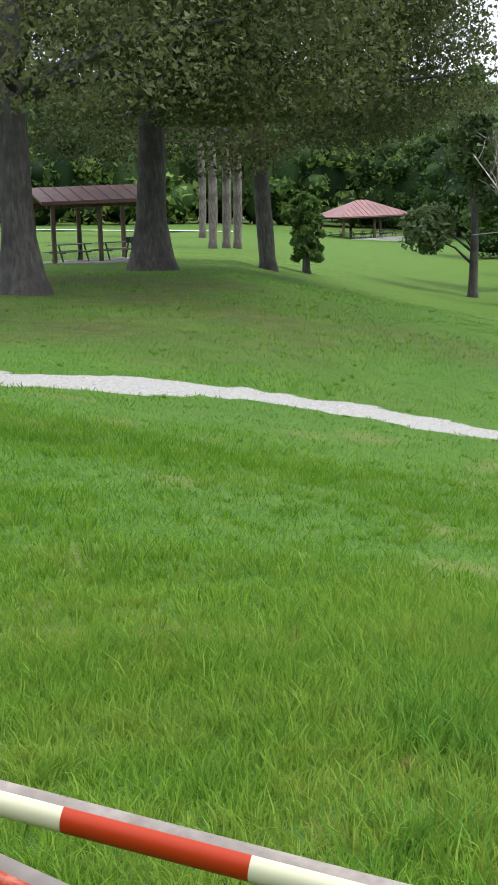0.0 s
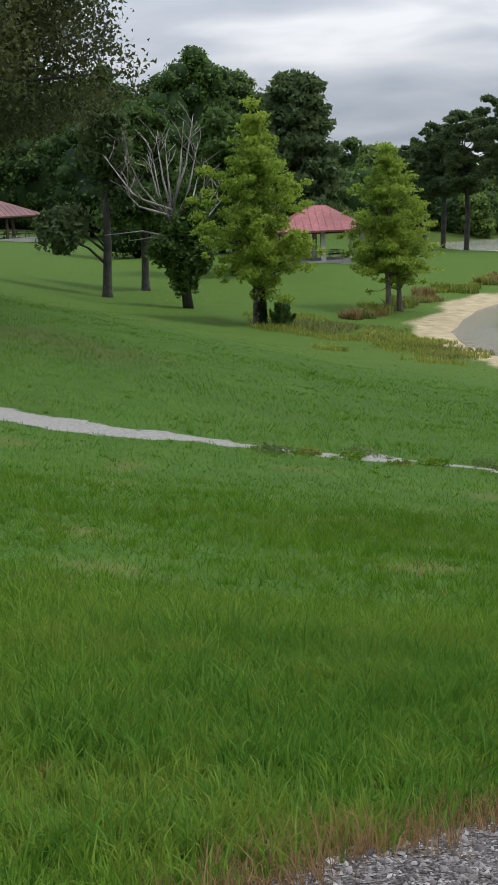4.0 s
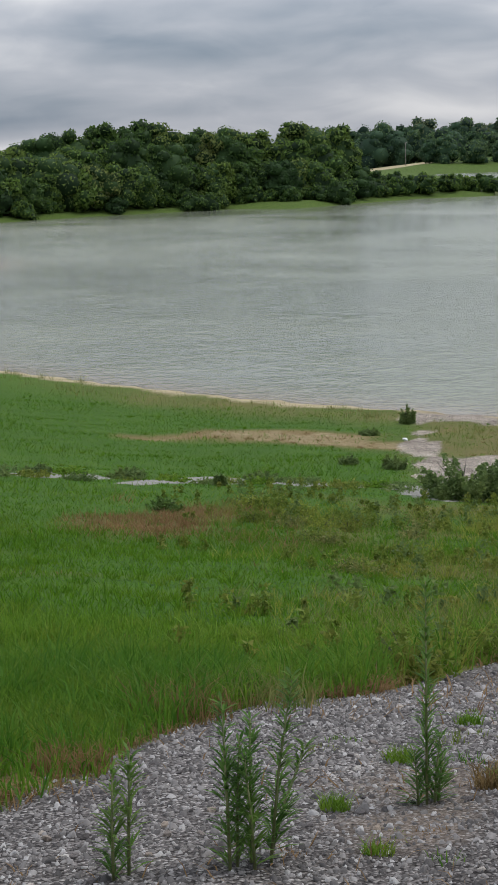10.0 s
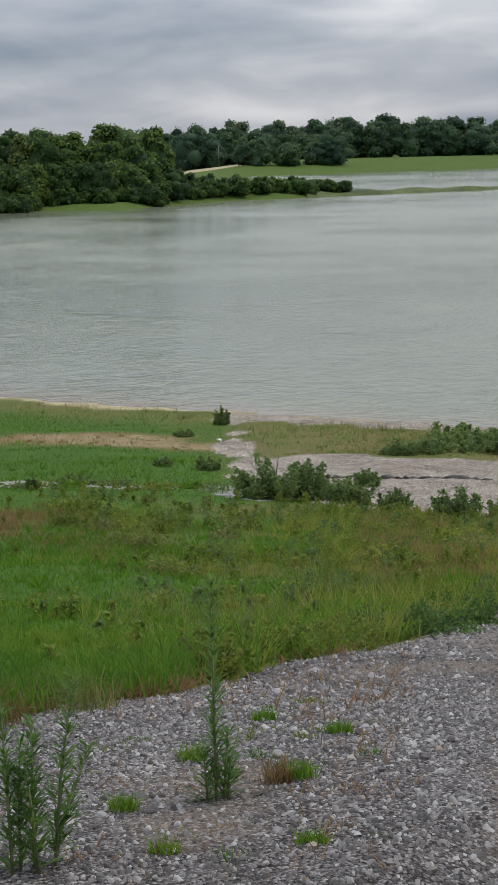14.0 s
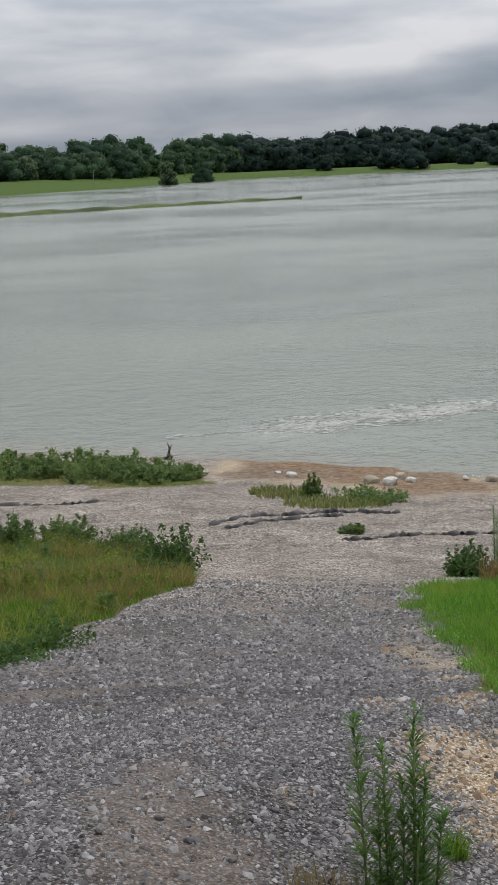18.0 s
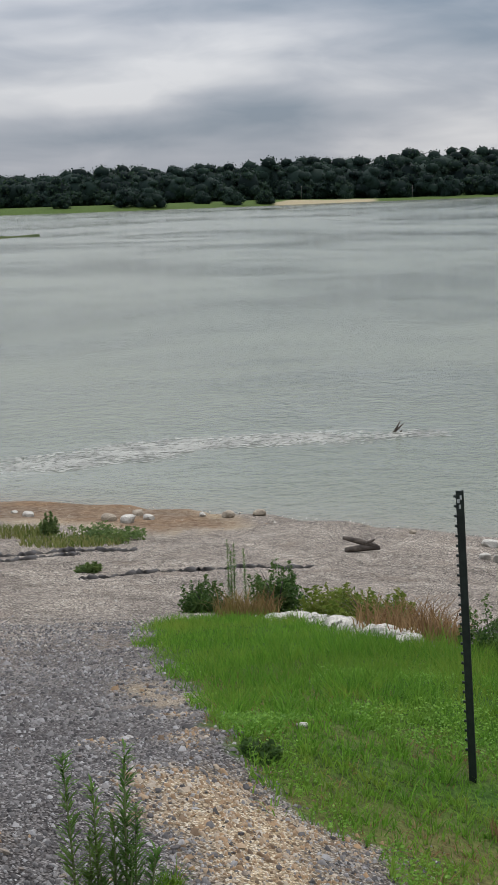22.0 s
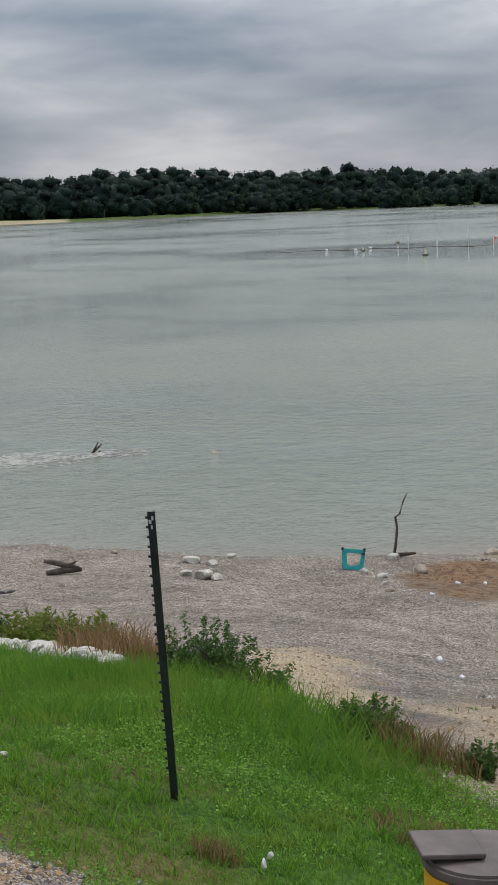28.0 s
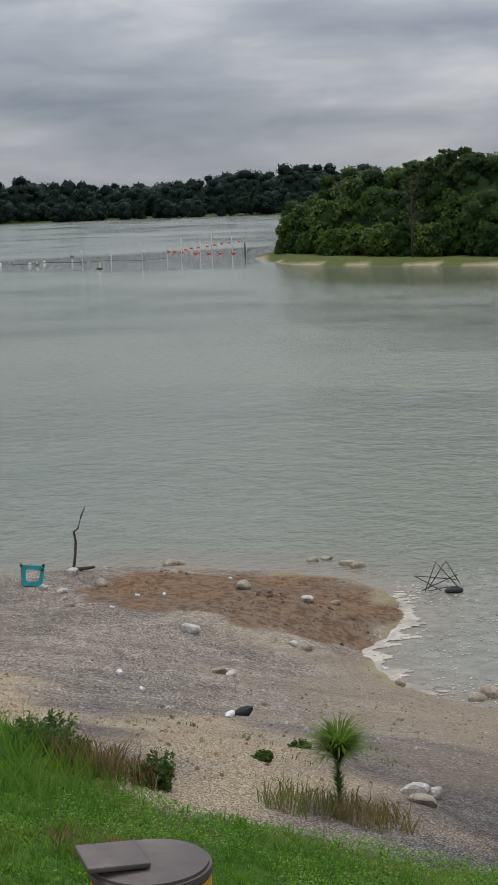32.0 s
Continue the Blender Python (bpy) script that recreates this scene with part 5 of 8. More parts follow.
def dead_tree(at):
    rng = np.random.default_rng(77)
    t = new("dead_tree", None)
    t.location = at
    tagged(t, "half-dead tree with bare bleached upper limbs and green lower growth", "tree")
    tubes = [([Vector((0.3, 0, -0.1)), Vector((0.1, 0, 2.0)), Vector((-0.35, 0, 4.2)), Vector((-0.6, 0.1, 6.5))], [0.34, 0.25, 0.21, 0.15], 10)]
    child("trunk", tubes_mesh("trunk", tubes, MAT_BARK), t)
    def limb(tubes):
        child("bare_limb", tubes_mesh("bare_limb", tubes, MAT_DEADWOOD), t, "bleached bare grey limb")

    for k in range(15):
        limbs = []
        a = -1.2 + 2.4 * k / 14 + rng.uniform(-0.08, 0.08)
        s = Vector((-0.45, 0, 4.6 + 1.8 * rng.uniform()))
        n = rng.uniform(4.2, 6.6)
        e = s + Vector((math.sin(a) * n * 0.75, rng.uniform(-1.5, 1.5), math.cos(a) * n))
        m = s.lerp(e, 0.5) + Vector((math.sin(a) * 0.5, 0, -0.3))
        limbs.append(([s, m, e], [0.10, 0.06, 0.018], 6))
        for j in range(5):
            u = rng.uniform(0.4, 0.9)
            q = m.lerp(e, u)
            w = q + Vector((rng.uniform(-1.1, 1.1), rng.uniform(-0.8, 0.8), rng.uniform(0.5, 1.6)))
            limbs.append(([q, q.lerp(w, 0.5) + Vector((0.1, 0, 0.05)), w], [0.035, 0.022, 0.008], 5))
        limb(limbs)
    for z, L in ((4.3, -4.6), (3.9, -3.2)):
        limb([([Vector((-0.35, 0, z)), Vector((L * 0.5, 0.2, z + 0.5)), Vector((L, 0.4, z + 0.35))], [0.08, 0.05, 0.015], 6)])
    pts = crown_points(rng, 11000, [(0.1, 0, 2.4, 1.0, 1.0, 1.5), (-0.7, 0.3, 3.6, 1.3, 1.1, 1.0), (0.9, -0.2, 3.2, 1.1, 1.0, 1.2), (0.2, 0.2, 4.9, 1.3, 1.0, 1.0), (1.0, 0, 5.9, 0.8, 0.8, 0.8)], 0.3)
    v, f = leaf_quads(rng, pts, 0.2)
    child("foliage", mesh_from("foliage", v, f, LEAF_BUSH), t, "green regrowth low on the trunk")


dead_tree(on_ground(14.76, 100, 0.05))


def cypress(at, h, w, r, leaves, size, seed, label, ivy=0.0, low=None):
    t = tree("cypress_tree", label, at, "cone", h, w, r, LEAF_CYPRESS, MAT_BARK_PALE, leaves, size, seed, limbs=26, flare=1.6, low=low)
    if ivy:
        rng = np.random.default_rng(seed + 500)
        n = 6000
        z = rng.uniform(0.1, ivy, n)
        a = rng.uniform(0, 6.283, n)
        k = r * 1.0 * (1.25 - 0.4 * z / ivy) * rng.uniform(0.7, 1.35, n)
        v, f = leaf_quads(rng, np.stack([k * np.cos(a), k * np.sin(a), z], axis=1), 0.13)
        child("ivy", mesh_from("ivy", v, f, LEAF_IVY), t, "dark ivy round the trunk")
    return t


cypress(on_ground(17.4, 92, 0.05), 11.6, 4.3, 0.22, 42000, 0.115, 8, "bright green bald cypress with an ivy-clad trunk", 3.4)
cypress(on_ground(21.9, 106, 0.05), 10.5, 3.9, 0.17, 32000, 0.115, 9, "yellow-green young bald cypress on the shore lawn", low=2.6)
cypress(on_ground(22.25, 107.5, 0.05), 8.8, 3.0, 0.15, 14000, 0.12, 10, "yellow-green young bald cypress on the shore lawn")
bush("small dark shrub beside the ivy-clad cypress", on_ground(18.15, 93), 1.5, 0.8, LEAF_BUSH, 2500, 0.13, 11)
tree("conifer_tree", "tall dark conifer behind the red-roofed pavilion", on_ground(18.9, 158, 0.05), "pine", 16.5, 4.6, 0.4, LEAF_PINE, MAT_BARK, 14000, 0.38, 12, low=3.0, lobes=[(3.6 * math.cos(2.4 * k) * (1 - k / 34), 3.6 * math.sin(2.4 * k) * (1 - k / 34), 3.4 + 0.47 * k, 1.9, 1.9, 0.9) for k in range(28)])
PINE_LABEL = "tall shore pine with a flat-topped dark crown"
for i, (a, d, h, w) in enumerate(((23.75, 192, 14.5, 3.6), (24.55, 185, 15.5, 4.2), (26.25, 175, 17.0, 4.3), (26.62, 178, 17.3, 4.2), (27.05, 181, 15.5, 3.2), (23.1, 200, 13.0, 3.6))):
    tree("pine_tree", PINE_LABEL, on_ground(a, d, 0.05), "pine", h, w, 0.3, LEAF_PINE, MAT_BARK, 21000, 0.2, 13 + i, limbs=14, flare=1.2, lean=0.06 * (-1) ** i)
bush("small yellow-green shrub at the foot of the pines", on_ground(27.3, 176), 2.6, 1.1, LEAF_CYPRESS, 1800, 0.25, 19)
bush("low dark shrub on the sandy point", on_ground(28.2, 160), 1.3, 1.4, LEAF_BUSH, 1800, 0.22, 20)

# ---- woods ----
def wood_band(name, label, rows, leaf_mat, leaves, size, seed, billows=10):
    """rows: (bearings start, stop, step), distances over bearings, height of the tops over the lake, half width."""
    rng = np.random.default_rng(seed)
    spots = []
    for (a0, a1, st), (ax, dx), (hx, hy), w in rows:
        for a in np.arange(a0, a1, st):
            aa = a + rng.uniform(-0.35, 0.35) * st
            p = polar(aa, float(np.interp(aa, ax, dx)) * (1 + 0.008 * rng.normal()))
            g = ground_z(p.x, p.y)
            h = max(1.2, float(np.interp(aa, hx, hy)) * rng.uniform(0.87, 1.04) - g)
            spots.append((p.x, p.y, g - 0.2, h, min(w * rng.uniform(0.75, 1.3), 0.75 * h)))
    return woods(name, label, spots, leaf_mat, leaves, size, seed, billows)


def share(k, values):
    return [k * v for v in values]


SA, SD = [22, 25, 27, 32, 37, 41, 44], [221, 226, 240, 259, 276, 281, 304]
SH = [21, 25, 29, 30.4, 31.6, 32.6, 34.2, 35.0, 35.6, 36.2, 36.9, 37.6, 39.4, 41]
ST = [14.0, 12.0, 11.9, 12.6, 12.9, 15.4, 15.0, 13.8, 12.5, 14.6, 15.8, 13.7, 13.8, 13.4]
wood_band("shore_woods", "dense green woods along the far bay", [((21.5, 40.6, 0.62), (SA, [v + 3 for v in SD]), (SH, share(0.56, ST)), 3.2), ((21.5, 40.6, 0.72), (SA, [v + 10 for v in SD]), (SH, share(0.84, ST)), 4.4), ((21.5, 41, 0.8), (SA, [v + 19 for v in SD]), (SH, share(1.03, ST)), 4.8)], CANOPY, 2400, 0.38, 100, 14)
wood_band("shore_thicket", "low thicket at the foot of the shore woods", [((30, 41, 0.30), (SA, [v + 1.6 for v in SD]), ([30, 41], [3.3, 3.8]), 1.9), ((40.4, 47.6, 0.24), ([40, 43.5, 47.6], [277, 306, 319]), ([40, 43, 45.5, 47.6], [4.8, 4.4, 4.2, 3.2]), 2.0), ((40.6, 44.5, 0.8), ([40, 44.5], [284, 312]), ([40, 42, 44.5], [7.0, 6.4, 5.2]), 2.2)], CANOPY, 760, 0.30, 101, 8)
FA = [40, 44, 52, 56, 60, 66, 72, 80, 88, 96, 108]
FD = [640, 650, 665, 720, 850, 880, 935, 1035, 1060, 1060, 1060]
FT = [40, 41, 42.6, 43.6, 46.6, 48, 50, 54, 56, 57.2, 59.5, 62.4, 65.7, 66.8, 70.2, 71.4, 72.6, 74.8, 76.5, 78, 80.8, 83, 85, 87.5, 89.5, 90.7, 92.5, 94.2, 98, 108]
FTOP = [17.5, 17.5, 19.5, 19.8, 19.5, 22.2, 21.0, 18.5, 22.0, 19.6, 22.2, 22.0, 23.5, 21.8, 25.2, 26.6, 25.2, 29.5, 29.2, 29.0, 26.8, 28.8, 25.8, 24.0, 25.4, 29.5, 32.5, 29.8, 32.0, 32.0]
wood_band("far_woods", "green wooded skyline across the bay", [((40, 61, 0.66), (FA, FD), (FT, share(0.82, FTOP)), 7.0), ((40, 61, 0.66), (FA, [v + 20 for v in FD]), (FT, share(1.03, FTOP)), 8.5)], CANOPY_MID_HAZED, 1700, 0.66, 102, 12)
wood_band("far_woods", "dark wooded skyline across the wide lake", [((60, 108, 0.50), (FA, [v - 8 - 38 * (a > 74) for a, v in zip(FA, FD)]), (FT, share(0.50, FTOP)), 7.0), ((60, 108, 0.50), (FA, FD), (FT, share(0.84, FTOP)), 9.5), ((60, 108, 0.40), (FA, [v + 25 for v in FD]), (FT, share(1.02, FTOP)), 12.5)], CANOPY_FAR_HAZED, 600, 0.95, 103, 9)
wood_band("bank_shrubs", "rounded trees standing on the far grass bank", [((43.8, 47.2, 0.85), ([43, 48], [575, 590]), ([43, 48], [13, 12]), 4.8), ((57.6, 59, 0.9), ([57, 59.5], [650, 745]), ([57, 59.5], [10, 10]), 5.0)], CANOPY_MID_HAZED, 1300, 0.55, 104, 12)
wood_band("bank_shrubs", "rounded dark shrubs at the far waterline", [((62.9, 63.5, 0.7), ([62, 64], [790, 794]), ([62, 64], [11, 11]), 6), ((65.2, 66.6, 0.75), ([65, 67], [797, 805]), ([65, 67], [12, 11]), 6.5), ((68, 70.4, 0.9), ([68, 70], [835, 850]), ([68, 70], [9, 8]), 5)], CANOPY_FAR_HAZED, 900, 0.75, 105, 12)
PA, PD = [92.2, 94, 99.6, 112], [272, 254, 233, 228]
wood_band("point_woods", "thick green woods on the grassy point", [((92.3, 103, 0.45), (PA, PD), ([92.2, 93, 95, 112], [3.4, 4.6, 5.6, 6.5]), 2.3), ((92.6, 103, 0.62), (PA, [v + 7 for v in PD]), ([92.4, 93.4, 95, 112], [6.5, 10.0, 11.0, 11.5]), 3.3), ((92.9, 104, 0.62), (PA, [v + 15 for v in PD]), ([92.9, 94.2, 95.2, 98.7, 112], [9.5, 14.0, 15.2, 15.4, 16.5]), 3.8)], CANOPY, 2300, 0.34, 106, 14)
wood_band("point_woods", "green woods further along the point", [((103.5, 112, 0.9), (PA, [v + 10 for v in PD]), ([103, 112], [15, 16]), 4.6)], CANOPY, 900, 0.6, 111, 10)
wood_band("park_woods", "tall park woods behind the picnic lawns", [((-14, 13, 0.85), ([-14, 4, 13], [205, 225, 250]), ([-14, 13], [24, 22]), 5.5), ((-14, 13, 1.1), ([-14, 4, 13], [235, 255, 275]), ([-14, 13], [30, 28]), 7)], CANOPY, 1300, 0.62, 107, 11)
wood_band("park_woods", "deep green woods behind the pavilions", [((9, 23.5, 0.7), ([9, 14, 20, 24], [235, 205, 225, 235]), ([9, 14, 17, 20, 24], [17, 18.5, 13.5, 11, 9.5]), 4.6), ((9, 24, 0.9), ([9, 14, 20, 24], [260, 235, 255, 255]), ([9, 14, 18, 20.2, 22, 24], [24, 26, 17, 14.8, 13.8, 13]), 5)], CANOPY, 2000, 0.45, 108, 13)
wood_band("park_woods", "tall hardwoods above the bay lawn", [((13.2, 17.8, 0.75), ([13, 18], [150, 165]), ([13, 14, 14.85, 16.5, 17.9], [17, 18.6, 21.6, 21.0, 17.6]), 3.9)], CANOPY, 8500, 0.22, 109, 26)
# woods that close the place behind the camera
wood_band("rear_woods", "woods standing behind the parking lot", [((112, 345, 4.5), ([112, 180, 345], [235, 120, 190]), ([112, 345], [22, 22]), 9)], CANOPY, 500, 1.3, 110)
# pines and a dead tree that stand out of the point's canopy
for i, (a, d, h) in enumerate(((98.3, 250, 15.6), (98.9, 247, 14.6), (97.2, 252, 13.8))):
    tree("pine_tree", "tall dark pine rising from the wooded point", on_ground(a, d, 0.05), "pine", h, 3.4, 0.3, LEAF_PINE, MAT_BARK, 7000, 0.3, 640 + i, limbs=12, flare=1.2)
rng = np.random.default_rng(650)
snag = [([Vector((0, 0, -0.2)), Vector((0.1, 0, 5)), Vector((-0.1, 0, 11.6))], [0.16, 0.11, 0.03], 8)]
for k in range(26):
    z, a = 4.0 + 7.0 * k / 26, 2.4 * k
    n = 2.6 - 0.17 * (z - 4)
    snag.append(([Vector((0, 0, z)), Vector((math.cos(a) * n * 0.5, math.sin(a) * n * 0.5, z + 0.7)), Vector((math.cos(a) * n, math.sin(a) * n, z + 1.1))], [0.06, 0.04, 0.012], 5))
t = tagged(new("dead_pine", tubes_mesh("dead_pine", snag, mat_plain("red_brown_dead_bark", (0.07, 0.048, 0.038), (0.15, 0.105, 0.085), 6.0, 0.9))), "bare red-brown dead pine on the wooded point", "tree")
t.location = on_ground(96.75, 236, 0.05)


# ---- shelters ----
MAT_ROOF_RED = mat_plain("red_metal_roof", (0.21, 0.048, 0.045), (0.33, 0.105, 0.098), 3.0, 0.5, 0.15, 0.01)
MAT_ROOF_FADED = mat_plain("faded_red_metal_roof", (0.135, 0.055, 0.050), (0.205, 0.095, 0.085), 3.0, 0.6, 0.15, 0.01)
MAT_ROOF_BROWN = mat_plain("brown_red_metal_roof", (0.085, 0.036, 0.030), (0.14, 0.058, 0.048), 3.0, 0.5, 0.15, 0.01)
MAT_TIMBER = mat_plain("stained_timber", (0.055, 0.038, 0.026), (0.13, 0.092, 0.06), 5.0, 0.8, 0.3, 0.01, stretch=(1, 1, 0.15))
MAT_POST_PALE = mat_plain("pale_square_post", (0.34, 0.32, 0.29), (0.5, 0.48, 0.44), 4.0, 0.8)
MAT_CONCRETE = mat_plain("concrete_slab", (0.30, 0.29, 0.27), (0.46, 0.45, 0.42), 3.0, 0.9)
MAT_TABLE = mat_plain("weathered_table_boards", (0.12, 0.115, 0.105), (0.25, 0.24, 0.225), 4.0, 0.8, 0.3, 0.01, stretch=(0.15, 1, 1))
MAT_STEEL = mat_plain("dark_painted_steel", (0.018, 0.022, 0.020), (0.045, 0.052, 0.048), 12.0, 0.5, 0.2, 0.003, metal=0.4)


def roof_mesh(L, W, rise, hip, t=0.08):
    """A pitched roof with thickness; hip: how far the ridge is drawn in at each end."""
    bm = bmesh.new()
    r = L / 2 - hip
    base = [(-L / 2, -W / 2, 0), (L / 2, -W / 2, 0), (L / 2, W / 2, 0), (-L / 2, W / 2, 0), (-r, 0, rise), (r, 0, rise)]
    lo = [bm.verts.new(v) for v in base]
    hi = [bm.verts.new((v[0], v[1], v[2] + t)) for v in base]
    quads = [(0, 1, 5, 4), (2, 3, 4, 5)]
    tris = [(1, 2, 5), (3, 0, 4)]
    for f in quads + (tris if hip else []):
        bm.faces.new([hi[i] for i in f])
        bm.faces.new([lo[i] for i in reversed(f)])
    rim = [(0, 1), (1, 2), (2, 3), (3, 0)] if hip else [(0, 1), (1, 5), (5, 2), (2, 3), (3, 4), (4, 0)]
    for a, b in rim:
        bm.faces.new((lo[a], lo[b], hi[b], hi[a]))
    return bm


def pavilion(label, at, turn, L, W, post_h, rise, hip, roof_mat, post_mat, posts, over=0.45, post_w=0.14):
    p = new("pavilion", None)
    p.matrix_basis = Matrix.Translation(at) @ pose(0, 0, 0, 0, 0, turn)
    tagged(p, label, "pavilion")
    bm = bmesh.new()
    box(bm, (L + 0.3, W + 0.3, 0.5), (0, 0, -0.15), bevel=0.02)
    part("slab", bm, MAT_CONCRETE, p, "pale concrete floor slab")
    for i in range(posts):
        for s in (-1, 1):
            bm = bmesh.new()
            box(bm, (post_w, post_w, post_h), (-L / 2 + 0.2 + (L - 0.4) * i / (posts - 1), s * (W / 2 - 0.2), 0.1 + post_h / 2), bevel=0.01)
            part("post", bm, post_mat, p)
    for s in (-1, 1):
        bm = bmesh.new()
        box(bm, (L + 0.1, 0.09, 0.24), (0, s * (W / 2 - 0.2), 0.1 + post_h - 0.1), bevel=0.01)
        part("beam", bm, MAT_TIMBER, p)
    roof = part("roof", roof_mesh(L + 2 * over, W + 2 * over, rise, hip), roof_mat, p)
    roof.location.z = 0.1 + post_h
    for s in (-1, 1):
        bm = bmesh.new()
        box(bm, (L + 2 * over, 0.04, 0.16), (0, s * (W / 2 + over + 0.022), 0.1 + post_h + 0.01), bevel=0.006)
        part("fascia", bm, roof_mat, p)
    n = int((L + 2 * over) / 0.6)
    slope = math.atan2(rise, W / 2 + over)
    ln = math.hypot(rise, W / 2 + over)
    for i in range(1, n):
        x = -(L / 2 + over) + (L + 2 * over) * i / n
        e = max(0.0, min(1.0, (L / 2 + over - abs(x)) / hip)) if hip else 1.0
        for s in (-1, 1):
            bm = bmesh.new()
            box(bm, (0.035, ln * e, 0.04), (0, 0, 0))
            rib = part("seam", bm, roof_mat, roof)
            mid = Vector((x, s * ((W / 2 + over) * (1 - e / 2)), 0.1 + rise * e / 2))
            rib.matrix_basis = Matrix.Translation(mid) @ pose(0, 0, 0, math.degrees(-s * slope), 0, 0)
    return p


def picnic_table():
    t = new("picnic_table", None)
    tagged(t, "weathered picnic table with attached benches", "picnic table", "picnic tables under the shelters")
    for k in range(5):
        bm = bmesh.new()
        box(bm, (1.83, 0.138, 0.04), (0, -0.296 + 0.148 * k, 0.745), bevel=0.006)
        part("board", bm, MAT_TABLE, t)
    for s in (-1, 1):
        bm = bmesh.new()
        box(bm, (1.83, 0.26, 0.04), (0, s * 0.70, 0.44), bevel=0.006)
        part("bench", bm, MAT_TABLE, t)
        bm = bmesh.new()
        for q in (-1, 1):
            box(bm, (0.05, 0.05, 0.84), (s * 0.62, q * 0.33, 0.37), (q * 28, 0, 0))
        box(bm, (0.05, 1.6, 0.06), (s * 0.62, 0, 0.40))
        part("leg_frame", bm, MAT_STEEL, t)
    return t


def on_deck(pav, x, y, turn):
    return pav.matrix_basis @ pose(x, y, 0.1, 0, 0, turn)


shelter = pavilion("brown-roofed timber picnic shelter beside the old oaks", on_ground(-0.95, 73.5), 20, 4.6, 3.2, 2.55, 0.62, 0, MAT_ROOF_BROWN, MAT_TIMBER, 3, 0.5, 0.17)
red_one = pavilion("large open pavilion with a faded red hip roof", on_ground(8.45, 188), 18, 8.0, 6.4, 2.4, 1.75, 4.0, MAT_ROOF_FADED, MAT_TIMBER, 3, 0.6, 0.24)
red_two = pavilion("open pavilion with a red hip roof and pale posts", on_ground(19.5, 141), -12, 7.0, 6.0, 2.45, 2.0, 3.4, MAT_ROOF_RED, MAT_POST_PALE, 3, 0.6, 0.4)
table = picnic_table()
table.matrix_basis = on_deck(shelter, -0.9, 0.1, 8)
copy_thing(table, on_deck(shelter, 1.3, 0.1, 4))
for x, y in ((-2.6, -1.5), (0, -1.5), (2.6, -1.5), (-2.6, 1.4), (0, 1.4), (2.6, 1.4)):
    copy_thing(table, on_deck(red_one, x, y, 0))
for x in (-1.6, 1.4):
    copy_thing(table, on_deck(red_two, x, 0, 90))


def grill(at, turn):
    g = new("park_grill", None)
    g.matrix_basis = Matrix.Translation(at) @ pose(0, 0, 0, 0, 0, turn)
    tagged(g, "black steel park grill on a post beside the shelter", "grill")
    bm = bmesh.new()
    box(bm, (0.09, 0.09, 1.0), (0, 0, 0.4))
    part("pedestal", bm, MAT_STEEL, g)
    bm = bmesh.new()
    box(bm, (0.55, 0.42, 0.03), (0, 0, 0.9))
    for s in (-1, 1):
        box(bm, (0.55, 0.03, 0.24), (0, s * 0.2, 1.02))
    box(bm, (0.03, 0.4, 0.24), (0.26, 0, 1.02))
    part("firebox", bm, MAT_STEEL, g)


grill(on_ground(0.55, 70.5), 30)

# distant road behind the lawns, with its low marker posts
road_mat = mat_plain("pale_road", (0.30, 0.295, 0.27), (0.40, 0.39, 0.36), 0.6, 0.9)
rv, rf = [], []
for k, a in enumerate(np.arange(-14, 4.1, 0.5)):
    for d in (171, 176):
        p = on_ground(a, d)
        rv.append((p.x, p.y, p.z + 0.12))
    if k:
        b0 = 2 * k
        rf.append((b0 - 2, b0, b0 + 1, b0 - 1))
tagged(new("road", mesh_from("road", rv, rf, road_mat)), "pale paved road across the back of the lawn", "road", kind="structure")

# ---- striped barrier rail ----
def mat_stripe(name, col, chip):
    m, nt, b = material(name)
    co = nt.nodes.new("ShaderNodeTexCoord").outputs["Object"]
    f = noise_fac(nt, 9, 6, 0.7, co, 0.3, stretch=(0.4, 1, 1))
    c = mix(nt, calc(nt, "MULTIPLY", ramp_fac(nt, f, 0.62, 0.7), 0.8), col, chip)
    c = mix(nt, calc(nt, "MULTIPLY", noise_fac(nt, 2.5, 4, 0.6, co), 0.25), c, tuple(v * 0.6 for v in col))
    nt.links.new(c, b.inputs["Base Color"])
    b.inputs["Roughness"].default_value = 0.42
    b.inputs["Specular IOR Level"].default_value = 0.3
    bump(nt, b, f, 0.15, 0.002)
    return m


MAT_RED = mat_stripe("red_gloss_paint", (0.36, 0.030, 0.004), (0.5, 0.22, 0.15))
MAT_CREAM = mat_stripe("cream_gloss_paint", (0.56, 0.54, 0.37), (0.36, 0.31, 0.22))
MAT_PIPE = mat_plain("grey_brown_pipe", (0.13, 0.105, 0.085), (0.235, 0.20, 0.17), 14.0, 0.6, 0.2, 0.002)


